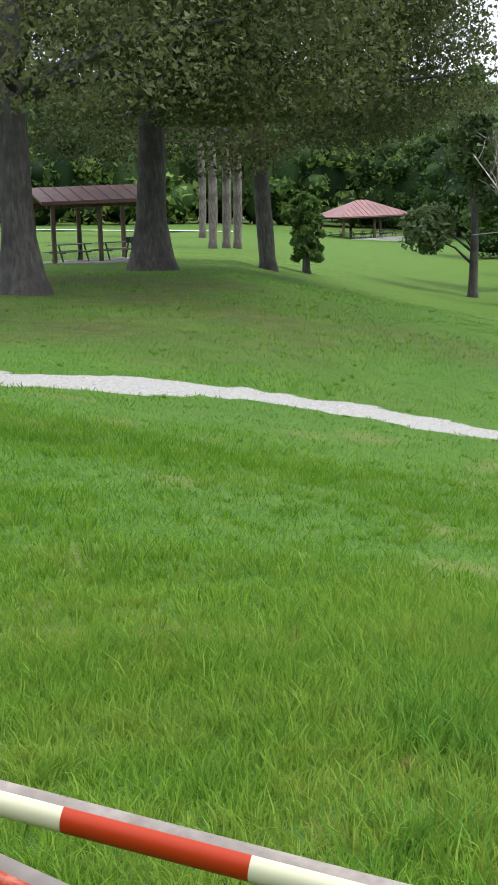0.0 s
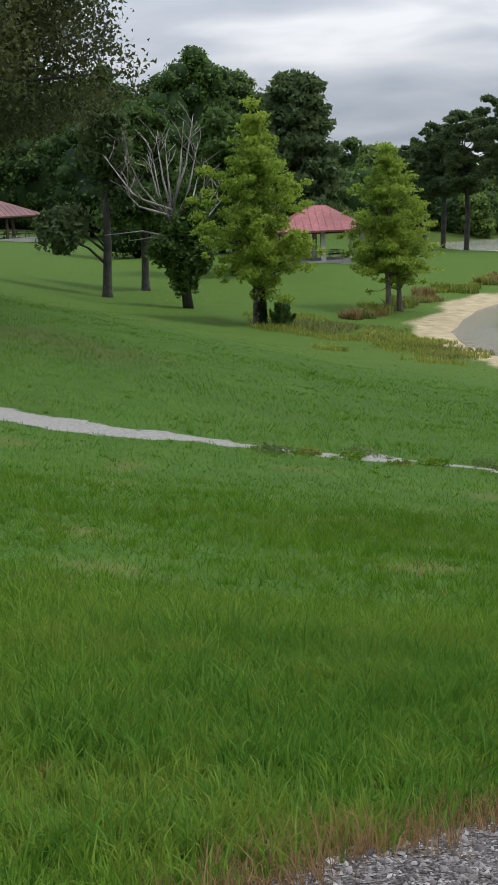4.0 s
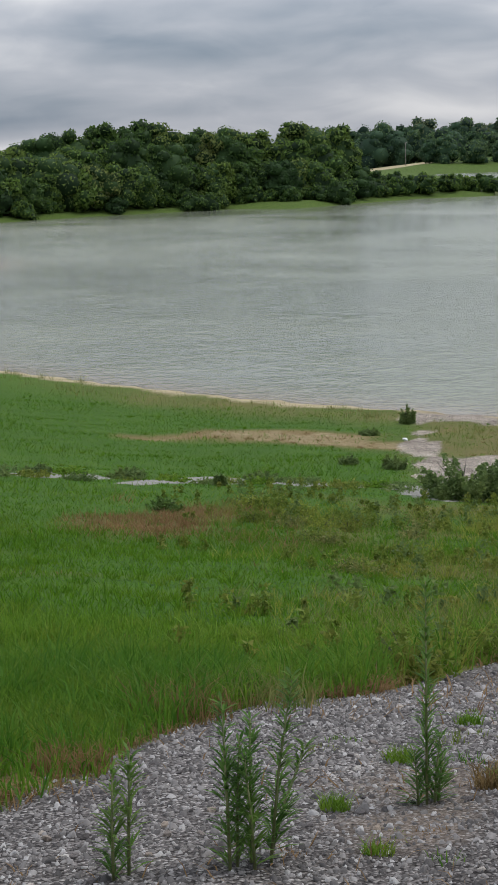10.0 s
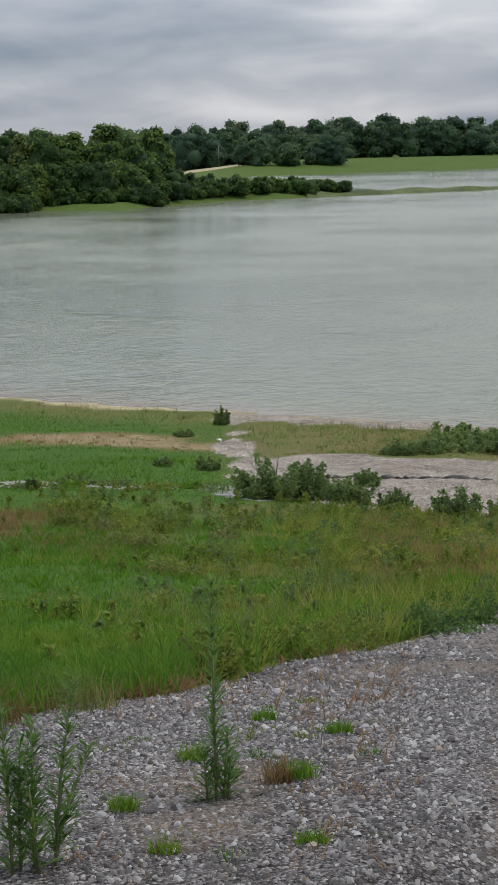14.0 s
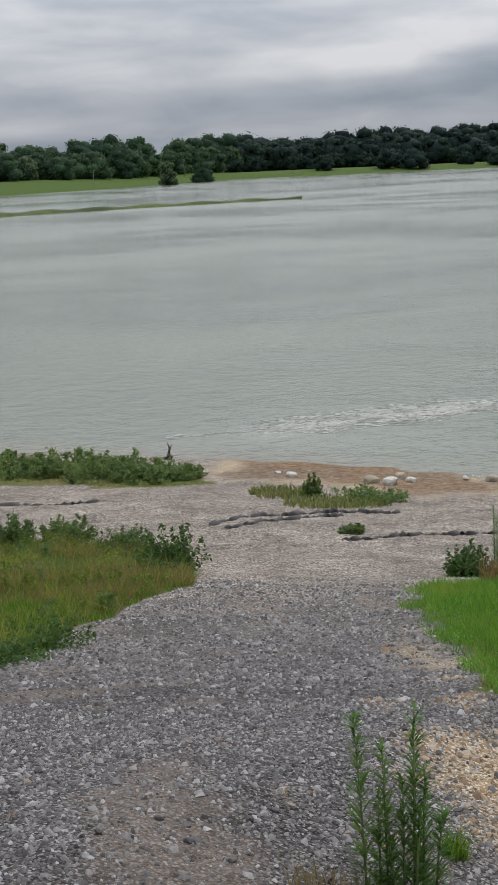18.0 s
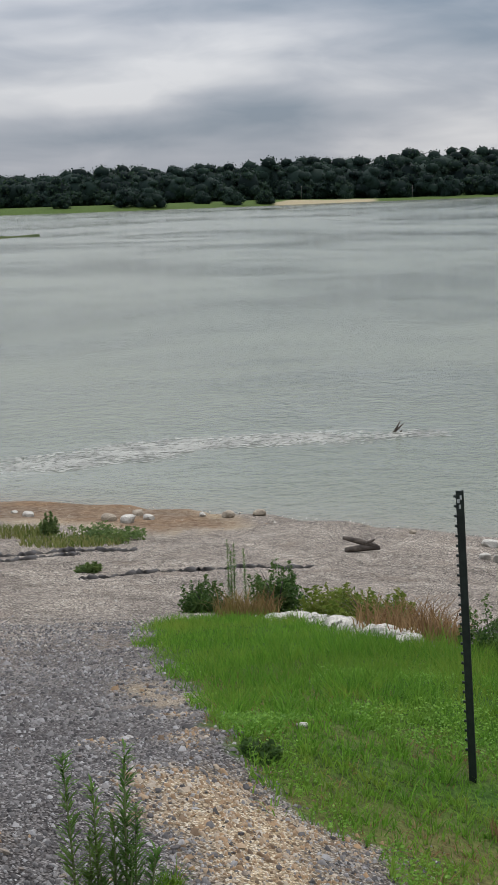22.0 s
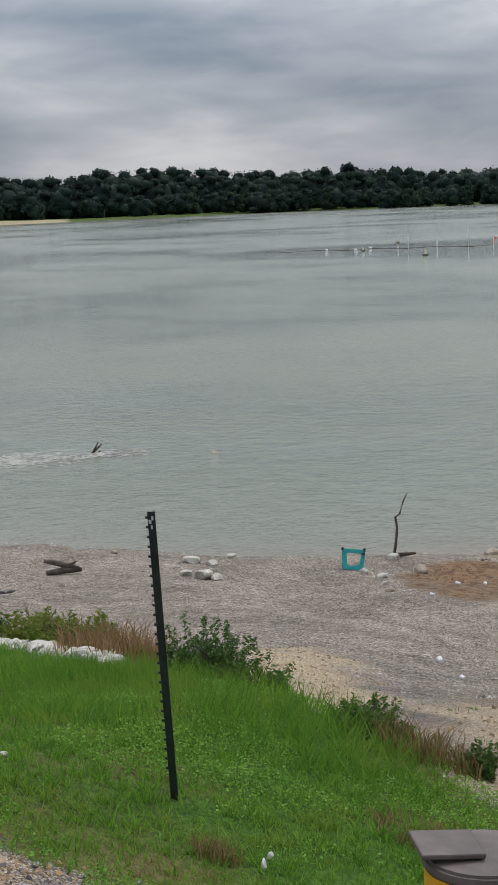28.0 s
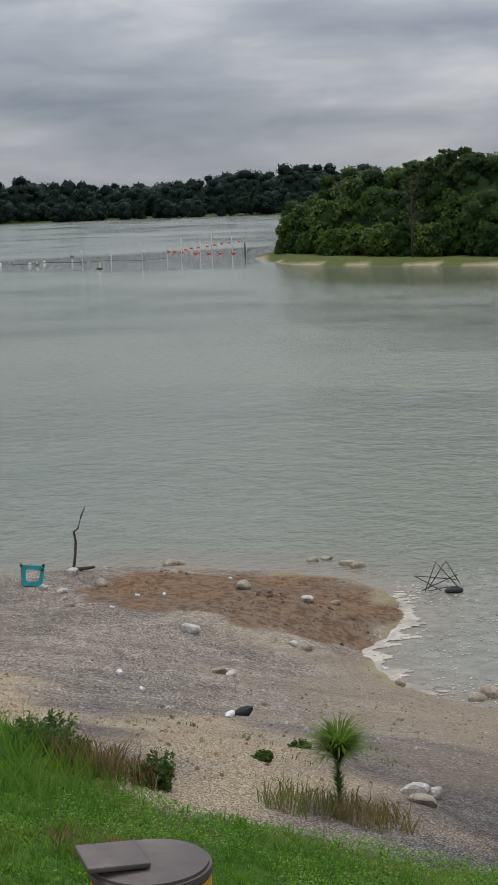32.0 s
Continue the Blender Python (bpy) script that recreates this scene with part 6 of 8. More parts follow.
def rail(label, a, b, r, bands, post_at):
    """A round pipe from a to b on short posts, with a grey-brown top strip and painted bands."""
    a, b = Vector(a), Vector(b)
    L = (b - a).length
    ob = new("barrier_rail", None)
    x = (b - a).normalized()
    y = Vector((0, 0, 1)).cross(x).normalized()
    m = Matrix((x, y, x.cross(y))).transposed().to_4x4()
    m.translation = a
    ob.matrix_basis = m
    tagged(ob, label, "barrier")
    seg = 28

    def pipe(x0, x1, k0, k1, rad):
        vs, fs = [], []
        for xx in (x0, x1):
            for k in range(k0, k1 + 1):
                t = 2 * math.pi * k / seg
                vs.append((xx, math.cos(t) * rad, math.sin(t) * rad))
        n = k1 - k0 + 1
        for k in range(n - 1):
            fs.append((k, k + 1, n + k + 1, n + k))
        return vs, fs

    # top quarter in grey-brown, the rest painted in bands
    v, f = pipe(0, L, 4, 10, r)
    child("pipe_top", mesh_from("pipe_top", v, f, MAT_PIPE, True), ob, "grey-brown strip along the top of the pipe")
    v, f = pipe(0, L, 0, seg, r * 0.97)
    child("pipe_core", mesh_from("pipe_core", v, f, MAT_PIPE, True), ob)
    for x0, x1, mat in bands:
        v, f = pipe(x0, x1, 10, seg + 4, r)
        child("painted_band", mesh_from("painted_band", v, f, mat, True), ob)
    for px in post_at:
        base = m @ Vector((px, 0, 0))
        h = base.z - ground_z(base.x, base.y) + 0.1
        bm = bmesh.new()
        bmesh.ops.create_cone(bm, cap_ends=True, segments=16, radius1=r * 0.9, radius2=r * 0.9, depth=h)
        q = part("post", bm, MAT_PIPE, ob, smooth=False)
        q.matrix_basis = m.inverted() @ Matrix.Translation(base - Vector((0, 0, h / 2)))
    for px in (0, L):
        bm = bmesh.new()
        bmesh.ops.create_cone(bm, cap_ends=True, segments=seg, radius1=r * 1.0, radius2=r * 0.96, depth=0.012)
        q = part("end_cap", bm, MAT_PIPE, ob)
        q.matrix_basis = pose(px, 0, 0, 0, 90, 0)


def at_el(az, el, slant):
    return Vector((0, 0, 9.6)) + deg_dir(az, el) * slant


RA, RB = at_el(-5.45, -20.62, 4.36), at_el(8.2, -24.58, 4.12)
RX = (RB - RA).normalized()
cuts = [-1.64, -1.14, -0.64, -0.35, 0.13, 0.625, 1.195, 1.76, 2.3]
A0 = RA + RX * cuts[0]
bands = []
for i in range(len(cuts) - 1):
    bands.append((cuts[i] - cuts[0], cuts[i + 1] - cuts[0], MAT_RED if i % 2 == 0 else MAT_CREAM))
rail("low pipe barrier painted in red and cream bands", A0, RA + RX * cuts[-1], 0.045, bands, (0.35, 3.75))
SA_, SB_ = at_el(-5.9, -23.2, 3.86), at_el(0.5, -26.5, 3.5)
SX = (SB_ - SA_).normalized()
rail("second red-banded pipe barrier beside the first", SA_ - SX * 0.9, SA_ + SX * 0.8, 0.045, [(0, 0.4, MAT_CREAM), (0.4, 1.3, MAT_RED), (1.3, 1.7, MAT_CREAM)], (0.2, 1.5))


# ---- fence post ----
def t_post(at, h, lean):
    p = new("fence_post", None)
    p.matrix_basis = Matrix.Translation(at) @ pose(0, 0, 0, 0, 0, -12) @ pose(0, 0, 0, lean[0], lean[1], 0)
    tagged(p, "dark green studded steel fence post leaning in the grass", "fence post")
    bm = bmesh.new()
    box(bm, (0.006, 0.046, h), (0, 0, h / 2), bevel=0.001)
    box(bm, (0.034, 0.010, h), (0.019, 0, h / 2), bevel=0.001)
    part("t_bar", bm, MAT_POSTGREEN, p)
    for k in range(27):
        bm = bmesh.new()
        box(bm, (0.012, 0.017, 0.014), (0.0, 0.028, h - 0.03 - 0.0545 * k), (8, 0, 0), bevel=0.002)
        part("stud", bm, MAT_POSTGREEN, p)
    for k, (zz, s) in enumerate(((0.055, 0.016), (0.085, 0.010), (0.035, 0.012))):
        bm = bmesh.new()
        box(bm, (0.004, s, 0.022), (-0.004, 0.008 - 0.008 * k, h - zz), bevel=0.001)
        part("paint_chip", bm, MAT_CHIP, p, "white scuffed paint mark")


MAT_POSTGREEN = mat_plain("dark_green_post_enamel", (0.010, 0.016, 0.014), (0.024, 0.032, 0.028), 20.0, 0.5, 0.2, 0.002, metal=0.2)
MAT_CHIP = mat_plain("white_scuff", (0.45, 0.46, 0.45), (0.65, 0.66, 0.65), 30.0, 0.7)
t_post(on_ground(77.1, 8.85, 0.05), 1.68, (-2.3, 0.0))

# ---- litter bin ----
MAT_BIN = mat_plain("yellow_drum_paint", (0.66, 0.31, 0.008), (0.78, 0.40, 0.014), 3.0, 0.4, 0.08, 0.003)
MAT_LID = mat_plain("brown_lid_plastic", (0.085, 0.066, 0.058), (0.15, 0.118, 0.104), 9.0, 0.6, 0.2, 0.003)


def litter_bin(top, r):
    z0 = ground_z(top.x, top.y) - 0.02
    h = top.z - z0 - 0.05
    b = new("litter_bin", None)
    b.location = (top.x, top.y, z0)
    tagged(b, "yellow drum litter bin with a brown hinged lid", "litter bin")
    prof = [(0.0, 0.95), (0.02, 1.0), (0.33, 1.0), (0.345, 1.03), (0.36, 1.0), (0.64, 1.0), (0.655, 1.03), (0.67, 1.0), (1.0, 1.0)]
    n = 48
    vs = [(r * 0.99 * k * math.cos(6.2832 * i / n), r * 0.99 * k * math.sin(6.2832 * i / n), h * t) for t, k in prof for i in range(n)]
    fs = [(j * n + i, j * n + (i + 1) % n, (j + 1) * n + (i + 1) % n, (j + 1) * n + i) for j in range(len(prof) - 1) for i in range(n)]
    child("drum", mesh_from("drum", vs, fs, MAT_BIN, True), b, "yellow painted steel drum")
    bm = bmesh.new()
    bmesh.ops.create_cone(bm, cap_ends=True, segments=n, radius1=r * 1.025, radius2=r * 1.0, depth=0.042)
    bmesh.ops.bevel(bm, geom=[e for e in bm.edges if len(e.link_faces) == 2 and max(len(f.verts) for f in e.link_faces) > 4], offset=0.01, segments=2, affect="EDGES")
    lid = part("lid", bm, MAT_LID, b, "flat brown lid with scuffs")
    lid.location.z = h + 0.021
    bm = bmesh.new()
    box(bm, (r * 0.95, r * 1.05, 0.02), (0, 0, 0), (0, 0, 0), bevel=0.006)
    flap = part("flap", bm, MAT_LID, lid, "raised square flap")
    flap.matrix_basis = Matrix.Translation(deg_dir(-6, 0) * r * 0.62 + Vector((0, 0, 0.047))) @ pose(0, 0, 0, 4, -3, 18)


litter_bin(at_el(88.6, -22.1, 5.55), 0.200)


# ---- weeds and shrubs on the bank ----
def horseweed(label, at, stems, seed):
    """A clump of upright weeds; stems: (dx, dy, height, lean x, lean y). Each has a stem and whorls of narrow leaves."""
    rng = np.random.default_rng(seed)
    p = new("weed_plant", None)
    p.location = at
    tagged(p, label, "weed")
    for dx, dy, h, lx, ly in stems:
        base, top = Vector((dx, dy, -0.03)), Vector((dx + lx, dy + ly, h))
        mid = base.lerp(top, 0.5) + Vector((lx * -0.12, ly * -0.12, 0))
        stem = child("stem", tubes_mesh("stem", [([base, mid, top], [0.0055, 0.0042, 0.0016], 6)], WEED_STEM), p)
        n = int(190 * h / 0.6)
        t = rng.uniform(0.06, 1.0, n) ** 0.9
        c = np.array(base)[None] * ((1 - t) ** 2)[:, None] + 2 * np.array(mid)[None] * (t * (1 - t))[:, None] + np.array(top)[None] * (t**2)[:, None]
        a = rng.uniform(0, 6.283, n)
        L = 0.086 * (1.05 - 0.50 * t) * rng.uniform(0.7, 1.25, n)
        rise = rng.uniform(0.35, 1.1, n)
        d = np.stack([np.cos(a), np.sin(a), rise], axis=1)
        d /= np.linalg.norm(d, axis=1, keepdims=True)
        s = np.stack([-np.sin(a), np.cos(a), np.zeros(n)], axis=1) * 0.0045
        m1 = c + d * (L * 0.55)[:, None]
        e = c + d * L[:, None] + np.array([0, 0, -0.25])[None] * (L * 0.5)[:, None]
        v = np.stack([c - s * 0.4, c + s * 0.4, m1 + s, m1 - s, e + s * 0.15, e - s * 0.15], axis=1).reshape(-1, 3)
        k = np.arange(n, dtype=np.int32)[:, None] * 6
        f = np.concatenate([k + np.array([[0, 1, 2, 3]]), k + np.array([[3, 2, 4, 5]])], axis=1).reshape(-1, 4)
        child("leaves", mesh_from("leaves", v, f, HORSEWEED), stem)
    return p


HORSEWEED = mat_grass("horseweed_leaves", (0.050, 0.120, 0.022), (0.145, 0.27, 0.055), (0.18, 0.27, 0.065))
WEED_STEM = mat_plain("weed_stem", (0.10, 0.13, 0.04), (0.19, 0.20, 0.08), 20.0, 0.7)
horseweed("tall green horseweed stems growing from the gravel", on_ground(31.5, 4.55), [(-0.03, 0, 0.34, 0.01, 0), (0.03, 0.01, 0.37, 0.02, 0)], 201)
horseweed("cluster of tall horseweed stems growing from the gravel", on_ground(36.0, 4.6), [(-0.05, 0, 0.52, 0.0, 0.02), (-0.01, 0.02, 0.40, 0.02, 0), (0.05, 0.03, 0.44, 0.01, 0.0), (0.10, 0.0, 0.55, 0.10, 0.0), (0.12, 0.03, 0.30, 0.17, 0.02), (0.02, -0.03, 0.36, -0.03, 0)], 202)
horseweed("single tall horseweed with yellowing lower leaves", on_ground(42.9, 5.45), [(0, 0, 0.80, 0.0, 0.0), (0.035, 0.0, 0.24, 0.03, 0), (-0.02, 0.02, 0.2, -0.02, 0), (0.06, 0.01, 0.16, 0.03, 0)], 203)
horseweed("dense clump of bright green horseweed stems", on_ground(64.2, 5.35), [(-0.10, 0.08, 0.70, -0.03, 0.02), (-0.06, 0.05, 0.40, 0.0, 0.0), (-0.02, 0.04, 0.56, 0.0, 0.01), (0.0, -0.01, 0.44, 0.01, 0), (0.04, -0.03, 0.68, 0.03, 0.0), (0.07, -0.05, 0.46, 0.03, 0.0), (0.0, -0.05, 0.34, 0.02, -0.02), (-0.04, 0.0, 0.30, -0.02, 0.02), (0.10, -0.08, 0.30, 0.02, -0.03)], 204)
horseweed("upright pale weed stems at the end of the grass bank", on_ground(68.6, 25.2), [(-0.15, 0, 0.95, 0, 0), (0.1, 0.05, 1.05, 0.02, 0), (0.2, -0.1, 0.9, 0, 0.02), (-0.02, 0.1, 1.1, 0, 0)], 205)
horseweed("tall weed with a tuft of narrow drooping leaves", on_ground(94.5, 12.0), [(0, 0, 0.52, 0.0, 0.0), (0.02, 0.01, 0.5, 0.02, 0.0), (-0.015, 0.0, 0.46, -0.01, 0.01)], 206)


def tuft_head(at, n, L, seed):
    """A spray of fine arching leaves on the tall weed."""
    rng = np.random.default_rng(seed)
    a = rng.uniform(0, 6.283, n)
    up = rng.uniform(0.25, 1.3, n)
    d = np.stack([np.cos(a), np.sin(a), up], axis=1)
    d /= np.linalg.norm(d, axis=1, keepdims=True)
    c = np.zeros((n, 3))
    c[:, 2] = rng.uniform(0.0, 0.14, n)
    l = L * rng.uniform(0.6, 1.1, n)
    s = np.stack([-np.sin(a), np.cos(a), np.zeros(n)], axis=1) * 0.0055
    m1 = c + d * (l * 0.6)[:, None]
    e = c + d * l[:, None] - np.array([0, 0, 1])[None] * (l * 0.22)[:, None]
    v = np.stack([c - s, c + s, m1 + s, m1 - s, e + s * 0.2, e - s * 0.2], axis=1).reshape(-1, 3)
    k = np.arange(n, dtype=np.int32)[:, None] * 6
    f = np.concatenate([k + np.array([[0, 1, 2, 3]]), k + np.array([[3, 2, 4, 5]])], axis=1).reshape(-1, 4)
    ob = tagged(new("weed_spray", mesh_from("weed_spray", v, f, GRASS)), "feathery spray of narrow green weed leaves", "weed")
    ob.location = at


tuft_head(on_ground(94.5, 12.0) + Vector((0, 0, 0.36)), 420, 0.36, 207)

BUSHES = [  # bearing, distance, height, half width, label
    (44.9, 33.0, 1.15, 0.85, "dense dark green weed bush by the gravel"), (46.3, 33.4, 0.85, 0.8, "dense dark green weed bush by the gravel"), (47.6, 32.2, 0.6, 0.5, "leafy grey-green weeds beside the gravel"),
    (49.2, 31.0, 0.5, 0.45, "leafy grey-green weeds beside the gravel"), (51.4, 30.4, 0.6, 0.5, "leafy grey-green weeds beside the gravel"), (53.4, 30.6, 0.55, 0.55, "leafy grey-green weeds beside the gravel"),
    (55.3, 28.6, 0.6, 0.5, "leafy dark weeds at the verge tip"), (56.9, 24.6, 0.65, 0.55, "leafy dark weeds at the verge tip"), (56.2, 22.0, 0.4, 0.4, "leafy dark weeds at the verge tip"),
    (43.1, 54.6, 0.75, 0.28, "small upright dark shrub near the waterline"), (41.8, 51.0, 0.4, 0.45, "low dark weed clump near the shore"), (42.6, 39.5, 0.6, 0.4, "leafy weed clump on the bank"),
    (41.0, 40.0, 0.45, 0.3, "leafy weed clump on the bank"), (48.2, 36.6, 0.45, 0.35, "small weed growing from the gravel"), (49.3, 44.6, 0.5, 0.5, "dark leafy weeds on the shore strip"),
    (50.4, 45.3, 0.6, 0.8, "dark leafy weeds on the shore strip"), (52.6, 46.0, 0.7, 0.9, "dark leafy weeds on the shore strip"), (54.4, 45.6, 0.85, 0.9, "dark leafy weeds on the shore strip"),
    (56.0, 44.6, 0.7, 0.9, "dark leafy weeds on the shore strip"), (57.5, 44.2, 0.5, 0.7, "dark leafy weeds on the shore strip"), (36.4, 32.9, 0.5, 0.16, "small dark upright weed on the bank"),
    (34.4, 27.2, 0.45, 0.35, "leafy weed clump in the long grass"), (37.9, 34.2, 0.4, 0.5, "pale leafy weeds along the old path"), (33.2, 34.0, 0.4, 0.5, "pale leafy weeds along the old path"), (30.0, 34.0, 0.35, 0.4, "pale leafy weeds along the old path"),
    (67.5, 24.8, 0.5, 0.42, "round dark weed bush at the bank's end"), (70.1, 24.4, 0.75, 0.5, "round dark weed bush at the bank's end"), (72.2, 20.8, 0.5, 0.6, "low grey-green shrub behind the stone edging"),
    (73.4, 19.0, 0.45, 0.55, "low grey-green shrub behind the stone edging"), (77.7, 14.0, 0.55, 0.28, "broad-leaved green shrub below the post"), (78.7, 13.7, 0.5, 0.36, "broad-leaved green shrub below the post"), (79.9, 13.4, 0.3, 0.4, "low weeds along the bank edge"),
    (83.8, 12.0, 0.58, 0.36, "ragged dark green shrub on the bank edge"), (84.7, 11.8, 0.36, 0.26, "ragged dark green shrub on the bank edge"), (87.9, 11.5, 0.26, 0.2, "small dark weed at the bank edge"),
    (91.7, 13.5, 0.10, 0.10, "small dark weed among the stones"), (93.0, 15.0, 0.09, 0.12, "small dark weed among the stones"), (63.4, 33.2, 0.25, 0.3, "dark tuft of weeds on the ramp"), (63.9, 39.5, 0.4, 1.1, "green weeds on the orange shore bank"), (62.1, 40.2, 0.6, 0.25, "thin upright weed on the shore bank"),
    (50.6, 12.6, 0.22, 0.5, "dark trailing leaves at the gravel edge"), (49.0, 12.2, 0.22, 0.45, "dark trailing leaves at the gravel edge"), (52.0, 14.0, 0.25, 0.5, "dark trailing leaves at the gravel edge"), (45.0, 10.6, 0.28, 0.35, "yellow-green leafy weeds at the gravel edge"),
    (42.8, 9.4, 0.34, 0.32, "yellow-green leafy weeds at the gravel edge"), (47.0, 11.4, 0.26, 0.4, "yellow-green leafy weeds at the gravel edge"), (69.3, 8.1, 0.10, 0.13, "dark leafy weed where turf meets gravel"),
]
for i, (a, d, h, w, lab) in enumerate(BUSHES):
    mat = LEAF_WEED if d > 28 else WEED if ("yellow" in lab or "pale" in lab or "grey-green" in lab) else LEAF_BUSH
    if any(k in lab for k in ("on the bank", "old path", "long grass", "near the shore")):
        h, w = 0.55 * h, 0.85 * w
    elif d > 28:
        h *= 0.8
    size = 0.028 if d < 16 else 0.045 if d < 30 else 0.062
    bush(lab, on_ground(a, d, 0.03), h, w, mat, int(min(4200, 700 + 2600 * w * h / (size * 9))), size, 700 + i, "weed_bush", "weed bush")

rng = np.random.default_rng(88)
for i in range(34):
    a = rng.uniform(37, 56.5)
    d = rng.uniform(0.35, 0.98) * 18 + 12
    if d < float(np.interp(a, [37, 41, 44.6, 50, 54.8, 57.6], [8.2, 8.4, 10, 12.4, 17.2, 21.5])) + 0.6:
        continue
    mat = (WEED, LUSH_YELLOW, SHORE_GRASS)[i % 3]
    bush(("yellowing leafy weed in the rough verge", "yellow-green leafy weed in the rough verge", "dry brown weed stalks in the rough verge")[i % 3], on_ground(a, d, 0.02), rng.uniform(0.14, 0.30), rng.uniform(0.22, 0.5), mat, 430, 0.036, 1500 + i, "weed_bush", "weed bush")

for i in range(22):
    a = 17.5 + 1.2 * i + rng.uniform(-0.5, 0.5)
    d = float(np.interp(a, [16, 24, 36, 44], [33.5, 33.3, 34.0, 34.2])) + rng.normal() * 0.45
    bush("low green weeds growing through the old path", on_ground(a, d, 0.02), rng.uniform(0.08, 0.2), rng.uniform(0.3, 0.65), (LEAF_WEED, WEED, GRASS)[i % 3], 500, 0.05, 1600 + i, "weed_bush", "weed bush")

# dry reddish grass clumps behind the stones and low tufts in the gravel
TUFTS = {}


def tussock(label, az, d, h, w, n, mat, seed):
    """Adds a tuft to the patch of its label and tone."""
    rng = np.random.default_rng(seed)
    c = polar(az, d)
    r = w * np.sqrt(rng.uniform(0, 1, n))
    a = rng.uniform(0, 6.283, n)
    TUFTS.setdefault((label, mat.name), []).append(blades(rng, c.x + r * np.cos(a), c.y + r * np.sin(a), h * rng.uniform(0.5, 1.15, n), np.full(n, max(0.004, 0.0008 * d)), 0.75))


for i, (a, d, h, w, mat, lab) in enumerate([
    (74.6, 17.6, 0.5, 0.55, DEAD_GRASS, "reddish-brown dry grass behind the stone edging"), (75.6, 16.4, 0.42, 0.4, DEAD_GRASS, "reddish-brown dry grass behind the stone edging"), (69.0, 23.2, 0.45, 0.5, STRAW_MAT, "tawny dry grass at the bank's end"),
    (85.7, 11.6, 0.3, 0.3, STRAW_MAT, "tawny dry grass stalks on the bank edge"), (87.0, 11.5, 0.26, 0.3, STRAW_MAT, "tawny dry grass stalks on the bank edge"), (93.2, 11.8, 0.20, 0.35, SHORE_GRASS, "tawny dry grass stalks on the bank edge"), (95.6, 11.8, 0.22, 0.35, STRAW_MAT, "tawny dry grass stalks on the bank edge"),
    (45.9, 5.75, 0.10, 0.07, GRASS, "low green tuft in the grey gravel"), (39.5, 5.35, 0.08, 0.05, GRASS, "low green tuft in the grey gravel"), (46.4, 4.85, 0.06, 0.05, GRASS, "low green tuft in the grey gravel"), (42.0, 6.1, 0.08, 0.06, GRASS, "low green tuft in the grey gravel"),
    (47.4, 6.6, 0.07, 0.05, GRASS, "low green tuft in the grey gravel"), (44.6, 7.0, 0.07, 0.06, GRASS, "low green tuft in the grey gravel"), (41.0, 4.8, 0.06, 0.05, GRASS, "low green tuft in the grey gravel"), (45.2, 5.7, 0.12, 0.06, STRAW_MAT, "dry brown tuft in the grey gravel"),
    (37.0, 7.9, 0.24, 0.34, SHORE_GRASS, "matted dry grass at the gravel edge"), (34.2, 7.2, 0.22, 0.25, STRAW_MAT, "matted dry grass at the gravel edge"), (30.0, 6.1, 0.14, 0.16, DEAD_GRASS, "red-brown dead grass at the gravel edge"), (13.6, 4.3, 0.15, 0.17, DEAD_GRASS, "red-brown dead grass at the gravel edge"), (16.6, 4.6, 0.16, 0.2, DEAD_GRASS, "red-brown dead grass at the gravel edge"), (19.2, 4.9, 0.15, 0.16, DEAD_GRASS, "red-brown dead grass at the gravel edge"), (21.6, 5.05, 0.15, 0.2, DEAD_GRASS, "red-brown dead grass at the gravel edge"), (24.4, 5.4, 0.14, 0.16, DEAD_GRASS, "red-brown dead grass at the gravel edge"),
    (67.3, 5.3, 0.12, 0.12, STRAW_MAT, "thin brown stalks in the tan gravel"), (66.2, 5.9, 0.14, 0.05, GRASS, "small green seedling tuft in the gravel"), (62.0, 5.2, 0.12, 0.18, STRAW_MAT, "thin brown stalks in the gravel"),
    (9.0, 5.85, 0.09, 0.05, STRAW_MAT, "faded orange-brown weed in the grass"), (78.6, 7.9, 0.16, 0.12, STRAW_MAT, "pale straw clump by the fence post"), (86.0, 9.3, 0.14, 0.35, DEAD_GRASS, "brown matted grass on the bank"), (62.8, 38.6, 0.24, 1.2, SHORE_GRASS, "ragged olive grass on the shore bank"), (61.0, 40.5, 0.24, 0.8, SHORE_GRASS, "ragged olive grass on the shore bank"),
    
]):
    tussock(lab, a, d, h, w, int(130 + 380 * min(w, 1.2)), mat, 900 + i)


rng = np.random.default_rng(431)
for k in range(34):
    q = rng.uniform(0, 1)
    a, d = float(np.interp(q, [0, 0.25, 0.5, 0.75, 1], [20.6, 21.6, 22.9, 24.6, 26.8])), float(np.interp(q, [0, 0.25, 0.5, 0.75, 1], [99, 107.5, 115.5, 127, 142]))
    tussock("tawny reeds along the berm of the bay shore", a + rng.normal() * 0.12, d + rng.normal() * 1.2, rng.uniform(0.35, 0.8), rng.uniform(0.5, 1.1), 150, (SHORE_GRASS, STRAW_MAT, LUSH_YELLOW, WEED)[k % 4], 430 + k)
for k in range(40):
    q = rng.uniform(0, 1)
    a, d = 17.5 + 7.2 * q, float(np.interp(q, [0, 0.4, 0.7, 1], [92, 91, 86, 78]))
    tussock("yellow-green seeding grass at the foot of the slope", a, d + rng.normal() * 3.2, rng.uniform(0.16, 0.42), rng.uniform(0.9, 2.0), 190, (LUSH_YELLOW, SHORE_GRASS, LUSH_YELLOW)[k % 3], 480 + k)


